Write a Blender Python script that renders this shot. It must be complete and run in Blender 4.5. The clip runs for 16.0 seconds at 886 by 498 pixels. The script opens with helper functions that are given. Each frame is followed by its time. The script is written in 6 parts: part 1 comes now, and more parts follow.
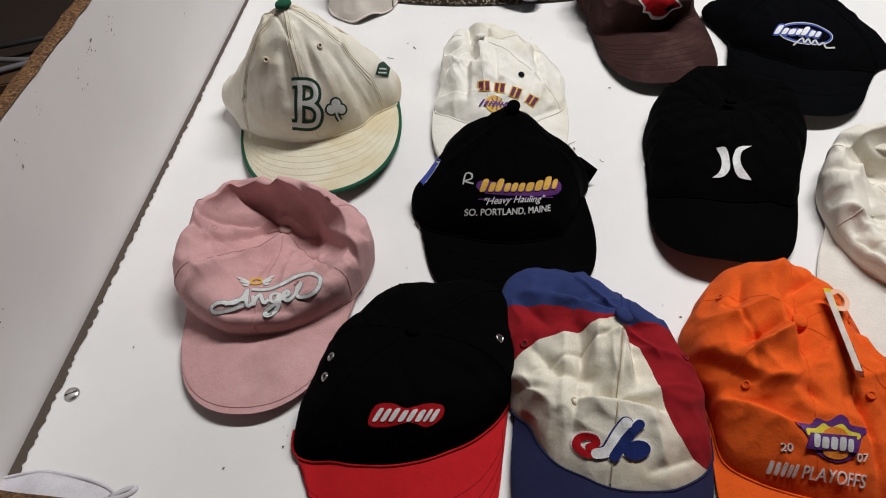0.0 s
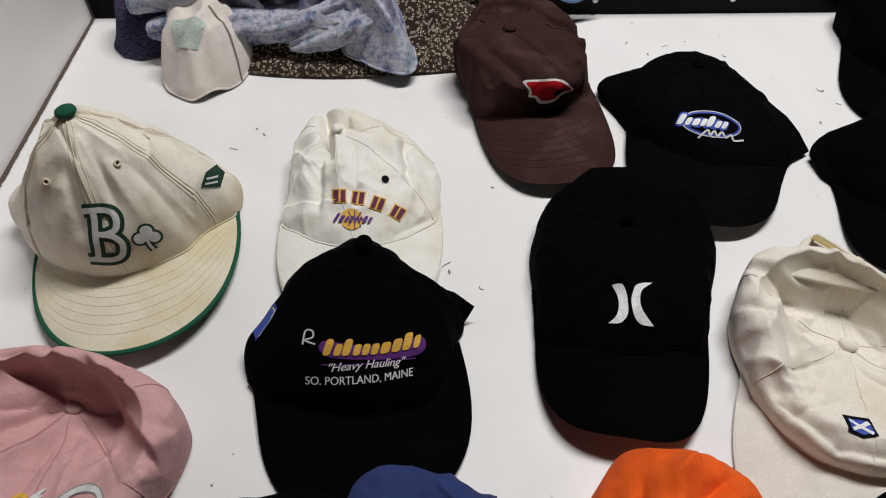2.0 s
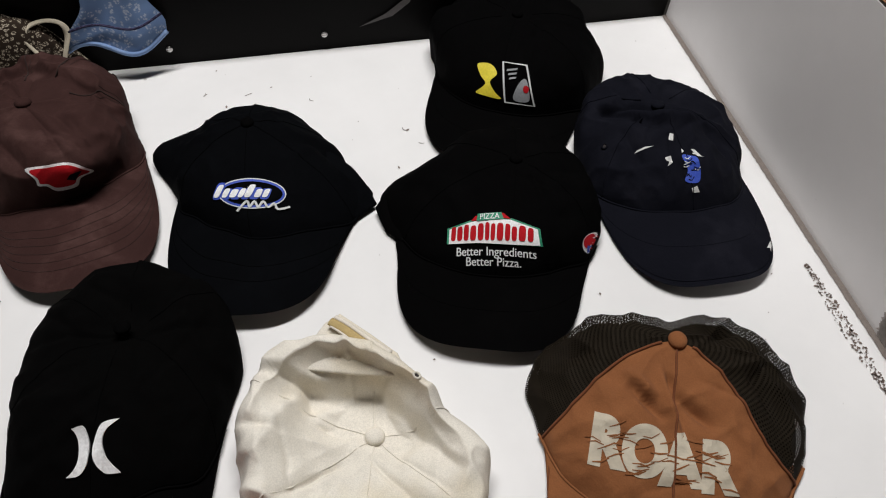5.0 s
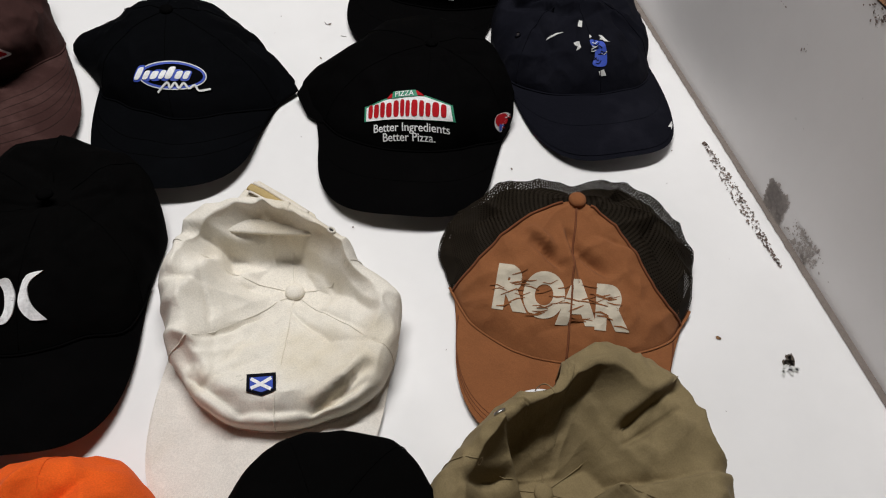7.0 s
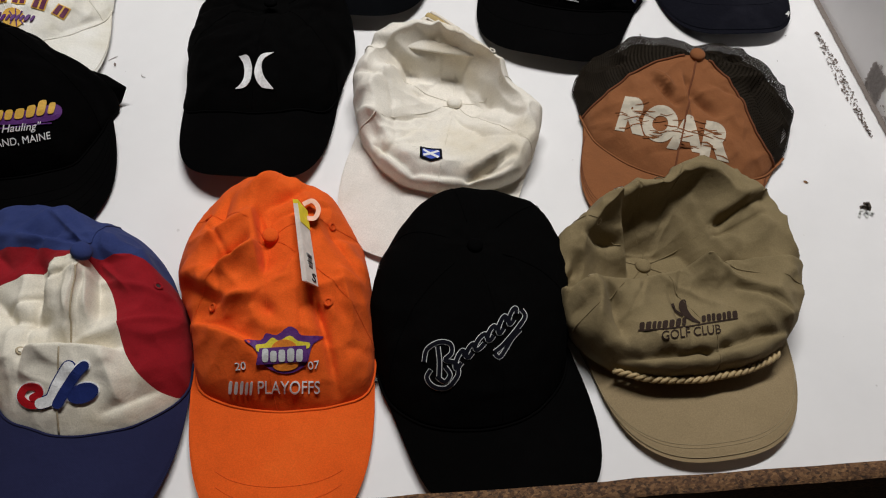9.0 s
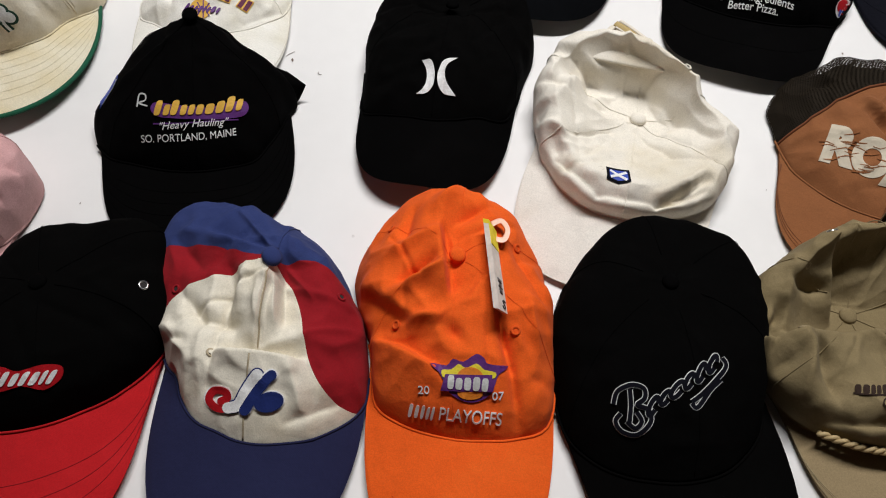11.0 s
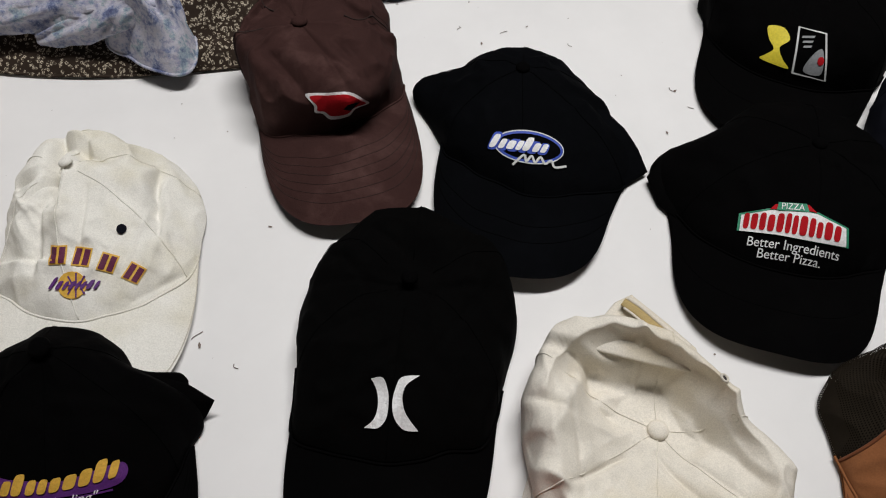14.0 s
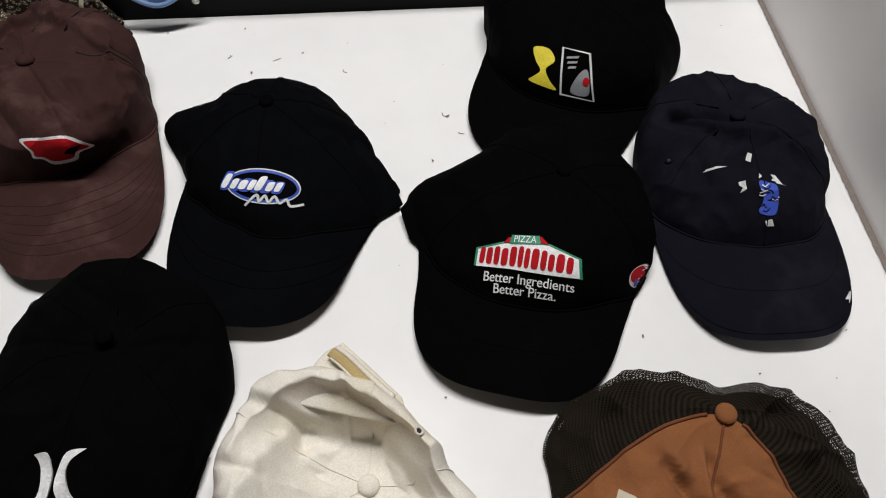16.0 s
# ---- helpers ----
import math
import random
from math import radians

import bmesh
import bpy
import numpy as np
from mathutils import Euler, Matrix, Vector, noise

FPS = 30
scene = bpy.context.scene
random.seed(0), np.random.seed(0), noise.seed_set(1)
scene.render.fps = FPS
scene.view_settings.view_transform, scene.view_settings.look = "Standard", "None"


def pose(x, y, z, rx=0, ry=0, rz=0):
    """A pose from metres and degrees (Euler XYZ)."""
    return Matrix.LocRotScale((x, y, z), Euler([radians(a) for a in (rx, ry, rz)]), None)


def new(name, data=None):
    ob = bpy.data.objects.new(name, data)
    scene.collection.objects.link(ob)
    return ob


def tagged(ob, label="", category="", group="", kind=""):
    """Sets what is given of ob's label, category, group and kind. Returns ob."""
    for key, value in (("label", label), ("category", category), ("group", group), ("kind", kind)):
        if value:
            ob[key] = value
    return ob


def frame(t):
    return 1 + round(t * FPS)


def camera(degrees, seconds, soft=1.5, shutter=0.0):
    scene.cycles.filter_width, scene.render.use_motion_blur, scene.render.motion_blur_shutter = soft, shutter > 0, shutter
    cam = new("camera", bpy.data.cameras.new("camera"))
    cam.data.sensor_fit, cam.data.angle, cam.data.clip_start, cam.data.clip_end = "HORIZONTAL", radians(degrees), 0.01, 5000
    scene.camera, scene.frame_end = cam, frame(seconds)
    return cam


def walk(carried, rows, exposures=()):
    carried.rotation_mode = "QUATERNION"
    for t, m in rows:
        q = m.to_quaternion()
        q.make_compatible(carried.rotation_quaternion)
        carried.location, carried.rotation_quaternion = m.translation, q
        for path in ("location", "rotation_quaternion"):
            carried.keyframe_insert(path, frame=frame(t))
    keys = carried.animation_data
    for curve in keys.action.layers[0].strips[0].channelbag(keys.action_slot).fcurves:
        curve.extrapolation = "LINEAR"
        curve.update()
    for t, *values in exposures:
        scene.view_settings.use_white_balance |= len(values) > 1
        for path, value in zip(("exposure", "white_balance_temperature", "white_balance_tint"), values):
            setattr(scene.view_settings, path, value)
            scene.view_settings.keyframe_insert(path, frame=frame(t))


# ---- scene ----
cam = camera(63.9, 16.0, soft=1.1)
METRES, EYE, TILT, LEAN, TURN = 1.65, 0.597, 0.0, 0.0, 0.0
ROWS = [
    (0.0, 0.0, 0.0, 0.0, -4.08, -49.91, 3.44),
    (0.5, -0.0121, 0.0372, 0.0008, -4.62, -49.56, 2.53),
    (1.0, -0.0163, 0.0673, -0.0086, -7.96, -48.66, 1.2),
    (1.5, 0.0096, 0.096, -0.0172, -9.96, -50.11, 1.41),
    (2.0, 0.0579, 0.1246, -0.015, -9.24, -50.18, 0.16),
    (2.5, 0.1082, 0.1392, -0.0139, -12.03, -50.25, -0.75),
    (3.0, 0.1548, 0.1427, -0.0114, -14.84, -49.69, -1.52),
    (3.5, 0.1986, 0.1447, -0.0101, -17.88, -49.19, -1.85),
    (4.0, 0.2319, 0.1504, -0.0105, -20.18, -49.1, -2.07),
    (6.5, 0.2794, 0.1136, -0.0264, -25.74, -52.43, -5.02),
    (7.0, 0.2687, 0.0885, -0.0275, -26.24, -53.4, -5.22),
    (7.5, 0.2506, 0.0604, -0.0215, -25.02, -55.47, -5.55),
    (8.0, 0.2259, 0.0225, -0.0112, -23.12, -54.26, -5.21),
    (8.5, 0.2054, -0.0057, -0.009, -20.75, -56.21, -4.92),
    (9.0, 0.1866, -0.0165, -0.0114, -17.04, -57.12, -3.94),
    (9.5, 0.1671, -0.0183, -0.0184, -13.91, -57.76, -3.09),
    (12.0, 0.1404, 0.0826, -0.0182, -7.04, -58.65, -0.04),
    (12.5, 0.1462, 0.1172, -0.0185, -5.5, -58.0, -0.18),
    (13.0, 0.1392, 0.147, -0.029, -5.16, -57.79, 0.04),
    (13.5, 0.1399, 0.1877, -0.0339, -10.46, -56.33, -0.27),
    (14.0, 0.1772, 0.2117, -0.0285, -12.59, -56.4, -2.35),
    (14.5, 0.214, 0.2188, -0.0274, -13.53, -55.88, -2.67),
    (15.0, 0.2439, 0.2178, -0.0249, -14.79, -55.37, -2.56),
    (15.5, 0.278, 0.2158, -0.0239, -16.87, -55.57, -2.46),
    (16.0, 0.305, 0.2077, -0.0249, -16.38, -56.08, -3.31),
]
walk(cam, [(t, pose(0, 0, EYE, TILT, LEAN, TURN) @ pose(METRES * x, METRES * y, METRES * z, 90 + pitch, roll, yaw)) for t, x, y, z, yaw, pitch, roll in ROWS],
     [(0.0, 0.13), (1.0, 0.06), (1.5, 0.02), (2.5, -0.10), (4.0, -0.05), (6.5, 0.02), (7.5, -0.06), (8.6, -0.10), (9.5, 0.18), (10.7, 0.26), (12.0, 0.26), (12.5, 0.11), (13.2, -0.03), (14.2, -0.16), (16.0, -0.02)])

# ---- light: one fluorescent fixture over the bin, dim room around it ----
world = bpy.data.worlds.new("world")
scene.world = world
world.use_nodes = True
world.node_tree.nodes["Background"].inputs[0].default_value = (0.62, 0.60, 0.62, 1)
world.node_tree.nodes["Background"].inputs[1].default_value = 0.03

lamp = bpy.data.lights.new("ceiling_lamp_light", "AREA")
lamp.shape, lamp.size, lamp.size_y, lamp.energy = "RECTANGLE", 1.2, 0.14, 41.0
lamp.color = (1.0, 0.985, 0.975)
lamp_ob = new("ceiling_lamp_light", lamp)
lamp_ob.matrix_world = pose(0.70, 1.06, 1.95)


# ---- materials ----
def nodes_of(name):
    m = bpy.data.materials.new(name)
    m.use_nodes = True
    nt = m.node_tree
    return m, nt, nt.nodes["Principled BSDF"]


def node(nt, kind, **inputs):
    n = nt.nodes.new(kind)
    for key, value in inputs.items():
        n.inputs[key.replace("_", " ")].default_value = value
    return n


def ramp(nt, src, stops):
    r = nt.nodes.new("ShaderNodeValToRGB")
    while len(r.color_ramp.elements) < len(stops):
        r.color_ramp.elements.new(0.5)
    for e, (p, c) in zip(r.color_ramp.elements, stops):
        e.position, e.color = p, (*c, 1) if len(c) == 3 else c
    nt.links.new(src, r.inputs[0])
    return r.outputs[0]


def blend(nt, fac, a, b, mode="MIX"):
    x = nt.nodes.new("ShaderNodeMix")
    x.data_type, x.blend_type = "RGBA", mode
    for sock, val in ((x.inputs[0], fac), (x.inputs[6], a), (x.inputs[7], b)):
        if hasattr(val, "links"):
            nt.links.new(val, sock)
        elif isinstance(val, (int, float)):
            sock.default_value = val
        else:
            sock.default_value = (*val, 1)
    return x.outputs[2]


def noise_of(nt, scale, detail=4.0, rough=0.6, stretch=None):
    co = nt.nodes.new("ShaderNodeTexCoord")
    n = node(nt, "ShaderNodeTexNoise", Scale=scale, Detail=detail, Roughness=rough)
    if stretch:
        mp = nt.nodes.new("ShaderNodeMapping")
        mp.inputs["Scale"].default_value = stretch
        nt.links.new(co.outputs["Object"], mp.inputs[0])
        nt.links.new(mp.outputs[0], n.inputs["Vector"])
    else:
        nt.links.new(co.outputs["Object"], n.inputs["Vector"])
    return n.outputs["Fac"]


def bump(nt, bsdf, height, strength, dist, below=None):
    b = node(nt, "ShaderNodeBump", Strength=strength, Distance=dist)
    nt.links.new(height, b.inputs["Height"])
    if below is not None:
        nt.links.new(below.outputs[0], b.inputs["Normal"])
    nt.links.new(b.outputs[0], bsdf.inputs["Normal"])
    return b


def cloth(name, col, worn=None, wear=0.35, rough=0.9, sheen=0.02, weave=1.0, stain=None, stain_amt=0.5, stain_scale=14, spec=0.2, crease=0.0):
    """Woven cotton: fine twill relief, faded patches, an optional stain."""
    m, nt, bs = nodes_of(name)
    worn = worn or tuple(min(1, c * 1.35 + 0.004) for c in col)
    dark = tuple(c * 0.8 for c in col)
    big = ramp(nt, noise_of(nt, 22, 5, 0.65), [(0.32, dark), (0.52, col), (0.78, worn)])
    out = blend(nt, wear, col, big)
    if stain:
        s = ramp(nt, noise_of(nt, stain_scale, 3, 0.55), [(0.5, (0, 0, 0)), (0.72, (stain_amt,) * 3)])
        out = blend(nt, s, out, stain)
    fine = ramp(nt, noise_of(nt, 900, 2, 0.5), [(0.3, (0.82,) * 3), (0.7, (1.12,) * 3)])
    out = blend(nt, 0.6, out, fine, "MULTIPLY")
    nt.links.new(out, bs.inputs["Base Color"])
    bs.inputs["Roughness"].default_value = rough
    bs.inputs["Sheen Weight"].default_value = sheen
    bs.inputs["Sheen Roughness"].default_value = 0.6
    bs.inputs["Specular IOR Level"].default_value = spec
    co = nt.nodes.new("ShaderNodeTexCoord")
    wv = node(nt, "ShaderNodeTexWave", Scale=420 * weave, Distortion=0.6, Detail=1.0)
    wv.bands_direction = "DIAGONAL"
    nt.links.new(co.outputs["Object"], wv.inputs["Vector"])
    b0 = None
    if crease:
        # fine sharp crease lines left by crushing
        lines = ramp(nt, noise_of(nt, 24, 3, 0.55, (1, 0.6, 1)), [(0.46, (0, 0, 0)), (0.5, (1, 1, 1)), (0.53, (0, 0, 0))])
        b0 = bump(nt, bs, lines, crease, 0.004)
    b1 = bump(nt, bs, noise_of(nt, 60, 5, 0.6), 0.35, 0.003, b0)
    bump(nt, bs, wv.outputs["Fac"], 0.08, 0.0004, b1)
    return m


def plain(name, col, rough=0.6, metal=0.0, spec=0.4, grain=120, relief=0.1):
    m, nt, bs = nodes_of(name)
    n = ramp(nt, noise_of(nt, grain, 4), [(0.3, tuple(c * 0.85 for c in col)), (0.7, tuple(min(1, c * 1.1) for c in col))])
    nt.links.new(n, bs.inputs["Base Color"])
    bs.inputs["Roughness"].default_value, bs.inputs["Metallic"].default_value = rough, metal
    bs.inputs["Specular IOR Level"].default_value = spec
    bump(nt, bs, noise_of(nt, grain * 2, 3), relief, 0.0005)
    return m


def melamine(name, col=(0.80, 0.79, 0.785)):
    """White laminate with faint smears, specks and hairline scratches."""
    m, nt, bs = nodes_of(name)
    smear = ramp(nt, noise_of(nt, 5, 6, 0.6), [(0.35, tuple(c * 0.93 for c in col)), (0.65, col)])
    streak = ramp(nt, noise_of(nt, 3.2, 5, 0.7, (1, 0.35, 1)), [(0.64, (0, 0, 0)), (0.78, (0.3,) * 3)])
    out = blend(nt, streak, smear, (0.55, 0.53, 0.52))
    sp = ramp(nt, noise_of(nt, 95, 2, 0.4), [(0.77, (0, 0, 0)), (0.80, (0.8,) * 3)])
    gate = ramp(nt, noise_of(nt, 7, 2, 0.5), [(0.52, (0, 0, 0)), (0.62, (1, 1, 1))])
    spots = blend(nt, 1.0, sp, gate, "MULTIPLY")
    out = blend(nt, spots, out, (0.22, 0.19, 0.17))
    nt.links.new(out, bs.inputs["Base Color"])
    r = ramp(nt, noise_of(nt, 9, 4), [(0.3, (0.38,) * 3), (0.7, (0.55,) * 3)])
    nt.links.new(r, bs.inputs["Roughness"])
    bs.inputs["Specular IOR Level"].default_value = 0.3
    bump(nt, bs, noise_of(nt, 240, 2), 0.05, 0.0004)
    return m


def chipboard(name, k=1.0):
    m, nt, bs = nodes_of(name)
    co = nt.nodes.new("ShaderNodeTexCoord")
    v = node(nt, "ShaderNodeTexVoronoi", Scale=800.0, Randomness=1.0)
    mp = nt.nodes.new("ShaderNodeMapping")
    mp.inputs["Scale"].default_value = (0.45, 0.75, 1.5)
    nt.links.new(co.outputs["Object"], mp.inputs[0])
    nt.links.new(mp.outputs[0], v.inputs["Vector"])
    chips = ramp(nt, v.outputs["Color"], [(0.1, (0.045 * k, 0.020 * k, 0.008 * k)), (0.4, (0.115 * k, 0.052 * k, 0.020 * k)), (0.62, (0.16 * k, 0.077 * k, 0.030 * k)), (0.9, (0.23 * k, 0.120 * k, 0.050 * k))])
    pits = ramp(nt, noise_of(nt, 210, 4, 0.7), [(0.35, (0.25,) * 3), (0.5, (1, 1, 1))])
    nt.links.new(blend(nt, 0.85, chips, pits, "MULTIPLY"), bs.inputs["Base Color"])
    bs.inputs["Roughness"].default_value = 0.85
    bump(nt, bs, noise_of(nt, 210, 4, 0.7), 0.8, 0.002)
    return m


def print_cloth(name, base, motif, scale, accent=None, petals=True):
    """Printed cotton: small flowers or a paisley-like swirl over a ground colour."""
    m, nt, bs = nodes_of(name)
    co = nt.nodes.new("ShaderNodeTexCoord")
    warp = node(nt, "ShaderNodeTexNoise", Scale=scale * 0.25, Detail=2.0)
    nt.links.new(co.outputs["Object"], warp.inputs["Vector"])
    vec = blend(nt, 0.012 if petals else 0.05, co.outputs["Object"], warp.outputs["Color"], "ADD")
    v = node(nt, "ShaderNodeTexVoronoi", Scale=scale, Randomness=0.85)
    nt.links.new(vec, v.inputs["Vector"])
    if petals:
        mask = ramp(nt, v.outputs["Distance"], [(0.10, (0.2,) * 3), (0.16, (1, 1, 1)), (0.40, (1, 1, 1)), (0.48, (0, 0, 0))])
        v2 = node(nt, "ShaderNodeTexVoronoi", Scale=scale * 3.2)
        nt.links.new(vec, v2.inputs["Vector"])
        gap = ramp(nt, v2.outputs["Distance"], [(0.35, (1, 1, 1)), (0.6, (0.05,) * 3)])
        mask = blend(nt, 1.0, mask, gap, "MULTIPLY")
    else:
        w = node(nt, "ShaderNodeTexWave", Scale=scale * 1.4, Distortion=16.0, Detail=4.0)
        w.wave_type = "RINGS"
        nt.links.new(vec, w.inputs["Vector"])
        mask = ramp(nt, w.outputs["Fac"], [(0.35, (0, 0, 0)), (0.6, (1, 1, 1))])
    out = blend(nt, mask, base, motif)
    if accent:
        a = ramp(nt, noise_of(nt, scale * 0.38, 3), [(0.50, (0, 0, 0)), (0.58, (0.9,) * 3)])
        out = blend(nt, a, out, accent)
    fade = ramp(nt, noise_of(nt, 14, 4), [(0.3, (0.8,) * 3), (0.7, (1.1,) * 3)])
    nt.links.new(blend(nt, 0.8, out, fade, "MULTIPLY"), bs.inputs["Base Color"])
    bs.inputs["Roughness"].default_value = 0.92
    bs.inputs["Specular IOR Level"].default_value = 0.15
    bump(nt, bs, noise_of(nt, 700, 2), 0.25, 0.0006)
    return m


def washed_print(name):
    """Pale cotton with a soft blue and violet wash of leaf shapes."""
    m, nt, bs = nodes_of(name)
    wash = ramp(nt, noise_of(nt, 42, 7, 0.72), [(0.30, (0.045, 0.05, 0.12)), (0.40, (0.17, 0.20, 0.32)), (0.46, (0.38, 0.39, 0.47)), (0.54, (0.47, 0.45, 0.50)), (0.60, (0.28, 0.35, 0.39)), (0.70, (0.11, 0.13, 0.24))])
    veins = ramp(nt, noise_of(nt, 120, 5, 0.7), [(0.38, (0.55, 0.57, 0.72)), (0.52, (1.05, 1.05, 1.05))])
    nt.links.new(blend(nt, 0.85, wash, veins, "MULTIPLY"), bs.inputs["Base Color"])
    bs.inputs["Roughness"].default_value = 0.9
    bs.inputs["Specular IOR Level"].default_value = 0.15
    bump(nt, bs, noise_of(nt, 160, 5, 0.65), 0.5, 0.003)
    return m


WHITE_BOARD = melamine("white_laminate")
SIDE_BOARD = melamine("white_laminate_sides", (0.78, 0.755, 0.75))
CHIP = chipboard("raw_chipboard", 0.95)
CHIP_WARM = chipboard("raw_chipboard_warm", 1.25)
JOINT = plain("dark_joint", (0.09, 0.07, 0.055), 0.95, grain=300, relief=0.6)
JOINT_GREY = plain("grey_dusty_joint", (0.20, 0.17, 0.15), 0.95, grain=300, relief=0.6)
BLACK_PANEL = plain("black_laminate", (0.0035, 0.003, 0.003), 0.5, spec=0.08, grain=30)
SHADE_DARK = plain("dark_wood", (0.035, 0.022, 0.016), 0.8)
STEEL = plain("steel", (0.62, 0.61, 0.60), 0.28, 1.0)
GLUE = plain("grey_glue_residue", (0.43, 0.385, 0.36), 0.95, grain=260, relief=0.7)
GRIME = plain("dark_grime", (0.19, 0.145, 0.125), 0.95, grain=260, relief=0.7)
ROOM_WALL = plain("room_plaster", (0.26, 0.245, 0.235), 0.9, grain=20)
ROOM_FLOOR = plain("room_concrete", (0.07, 0.062, 0.055), 0.85, grain=18)


# ---- mesh helpers ----
def part(name, bm, material, parent=None, label="", smooth=True):
    me = bpy.data.meshes.new(name)
    bm.to_mesh(me)
    bm.free()
    for f in me.polygons:
        f.use_smooth = smooth
    for mt in material if isinstance(material, (list, tuple)) else [material]:
        me.materials.append(mt)
    ob = new(name, me)
    if parent:
        ob.parent = parent
    if label:
        ob["label"] = label
    return ob


def grid_bm(fn, nu, nv, closed_u=False):
    """A quad sheet of fn(u, v) with u, v from 0 to 1."""
    bm = bmesh.new()
    cols = nu if closed_u else nu + 1
    vs = [[bm.verts.new(fn(i / nu, j / nv)) for i in range(cols)] for j in range(nv + 1)]
    for j in range(nv):
        for i in range(nu):
            k = (i + 1) % cols
            bm.faces.new((vs[j][i], vs[j][k], vs[j + 1][k], vs[j + 1][i]))
    return bm


def prism(corners, z0, z1, bevel=0.0):
    """An upright block over a plan outline (counter-clockwise)."""
    bm = bmesh.new()
    lo = [bm.verts.new((x, y, z0)) for x, y in corners]
    hi = [bm.verts.new((x, y, z1)) for x, y in corners]
    n = len(corners)
    bm.faces.new(hi)
    bm.faces.new(lo[::-1])
    for i in range(n):
        j = (i + 1) % n
        bm.faces.new((lo[i], lo[j], hi[j], hi[i]))
    if bevel:
        bmesh.ops.bevel(bm, geom=bm.edges[:], offset=bevel, segments=2, affect="EDGES")
    return bm


def tube_bm(points, r, sides=8, closed=False, squash=1.0):
    """A round cord through the points."""
    bm = bmesh.new()
    pts = [Vector(p) for p in points]
    n = len(pts)
    rings = []
    for i, p in enumerate(pts):
        a = pts[(i - 1) % n] if closed or i else p
        b = pts[(i + 1) % n] if closed or i < n - 1 else p
        t = (b - a).normalized() if (b - a).length > 1e-9 else Vector((0, 1, 0))
        up = Vector((0, 0, 1)) if abs(t.z) < 0.95 else Vector((1, 0, 0))
        s = t.cross(up).normalized()
        w = s.cross(t)
        rings.append([bm.verts.new(p + r * (math.cos(k * 2 * math.pi / sides) * s + squash * math.sin(k * 2 * math.pi / sides) * w)) for k in range(sides)])
    for i in range(n if closed else n - 1):
        A, B = rings[i], rings[(i + 1) % n]
        for k in range(sides):
            bm.faces.new((A[k], A[(k + 1) % sides], B[(k + 1) % sides], B[k]))
    if not closed:
        bm.faces.new(rings[0][::-1])
        bm.faces.new(rings[-1])
    return bm


def disc_bm(r, h, dome=0.35, seg=20):
    """A low rounded button or screw head standing on z = 0."""
    bm = bmesh.new()
    prof = [(1.0, 0.0), (1.0, 0.35), (0.92, 0.65), (0.65, 0.9), (0.3, 1.0)]
    rings = [[bm.verts.new((r * q * math.cos(2 * math.pi * k / seg), r * q * math.sin(2 * math.pi * k / seg), h * z)) for k in range(seg)] for q, z in prof]
    for A, B in zip(rings, rings[1:]):
        for k in range(seg):
            bm.faces.new((A[k], A[(k + 1) % seg], B[(k + 1) % seg], B[k]))
    bm.faces.new(rings[-1])
    bm.faces.new(rings[0][::-1])
    return bm


# ---- the bin: white bottom, white sides, black back, low chipboard front ----
FL, FR, BR, BL = Vector((-0.412, 0.249)), Vector((0.911, -0.031)), Vector((1.147, 0.972)), Vector((-0.255, 1.185))
SIDE_TOP, LIP_TOP, BACK_TOP = 0.224, 0.076, 0.16


def off(a, b, d):
    """The edge a-b pushed outward by d."""
    t = (b - a).normalized()
    n = Vector((t.y, -t.x)) * d
    return a + n, b + n


GAP = 0.0035
bottom = part("bin_bottom", prism([tuple(FL), tuple(FR), tuple(BR), tuple(BL)], -0.018, 0.0), WHITE_BOARD, smooth=False)
tagged(bottom, "scuffed white laminate bottom board of the sale bin", "board", kind="structure")


def wall(name, a, b, z1, thick, mat, edge_mat, label, gap=GAP):
    """One side board of the bin with a raw chipboard top edge; a and b run counter-clockwise."""
    a, b = Vector(a), Vector(b)
    i0, i1 = off(a, b, gap)
    o0, o1 = off(a, b, gap + thick)
    body = part(name, prism([tuple(o0), tuple(o1), tuple(i1), tuple(i0)], -0.05, z1 - 0.004), mat, smooth=False)
    tagged(body, label, "wall", kind="structure")
    n = 60
    rnd = random.Random(name)
    def top(u, v):
        # ragged raw edge of the board
        w = 0.0008 * rnd.uniform(-1, 1) if v in (0.0, 1.0) else 0
        p = (i0.lerp(i1, u)).lerp(o0.lerp(o1, u), min(1, max(0, v)) * 1.0 + (0.06 if v == 1 else -0.04 if v == 0 else 0))
        d = (o0 - i0).normalized() * w
        return (p.x + d.x, p.y + d.y, z1 - 0.004 + (0.004 + 0.0005 * rnd.uniform(-1, 1) if 0 < v < 1 else 0.0025 + w))
    part("raw_edge", grid_bm(top, n, 4), edge_mat, body, "raw chipboard edge")
    return body


wall_west = wall("wall_west", BL, FL, SIDE_TOP, 0.017, SIDE_BOARD, CHIP_WARM, "white laminate side board of the bin, lightly scuffed")
wall_east = wall("wall_east", FR, BR, 0.238, 0.017, SIDE_BOARD, CHIP_WARM, "white laminate side board with grey glue residue")
wall_north = wall("wall_north", BR, BL, BACK_TOP, 0.016, BLACK_PANEL, BLACK_PANEL, "black laminate back board fixed with steel screws", gap=0.001)
wall_south = wall("wall_south", FL, FR, LIP_TOP, 0.0115, CHIP, CHIP, "low raw chipboard front board of the bin", gap=0.0)

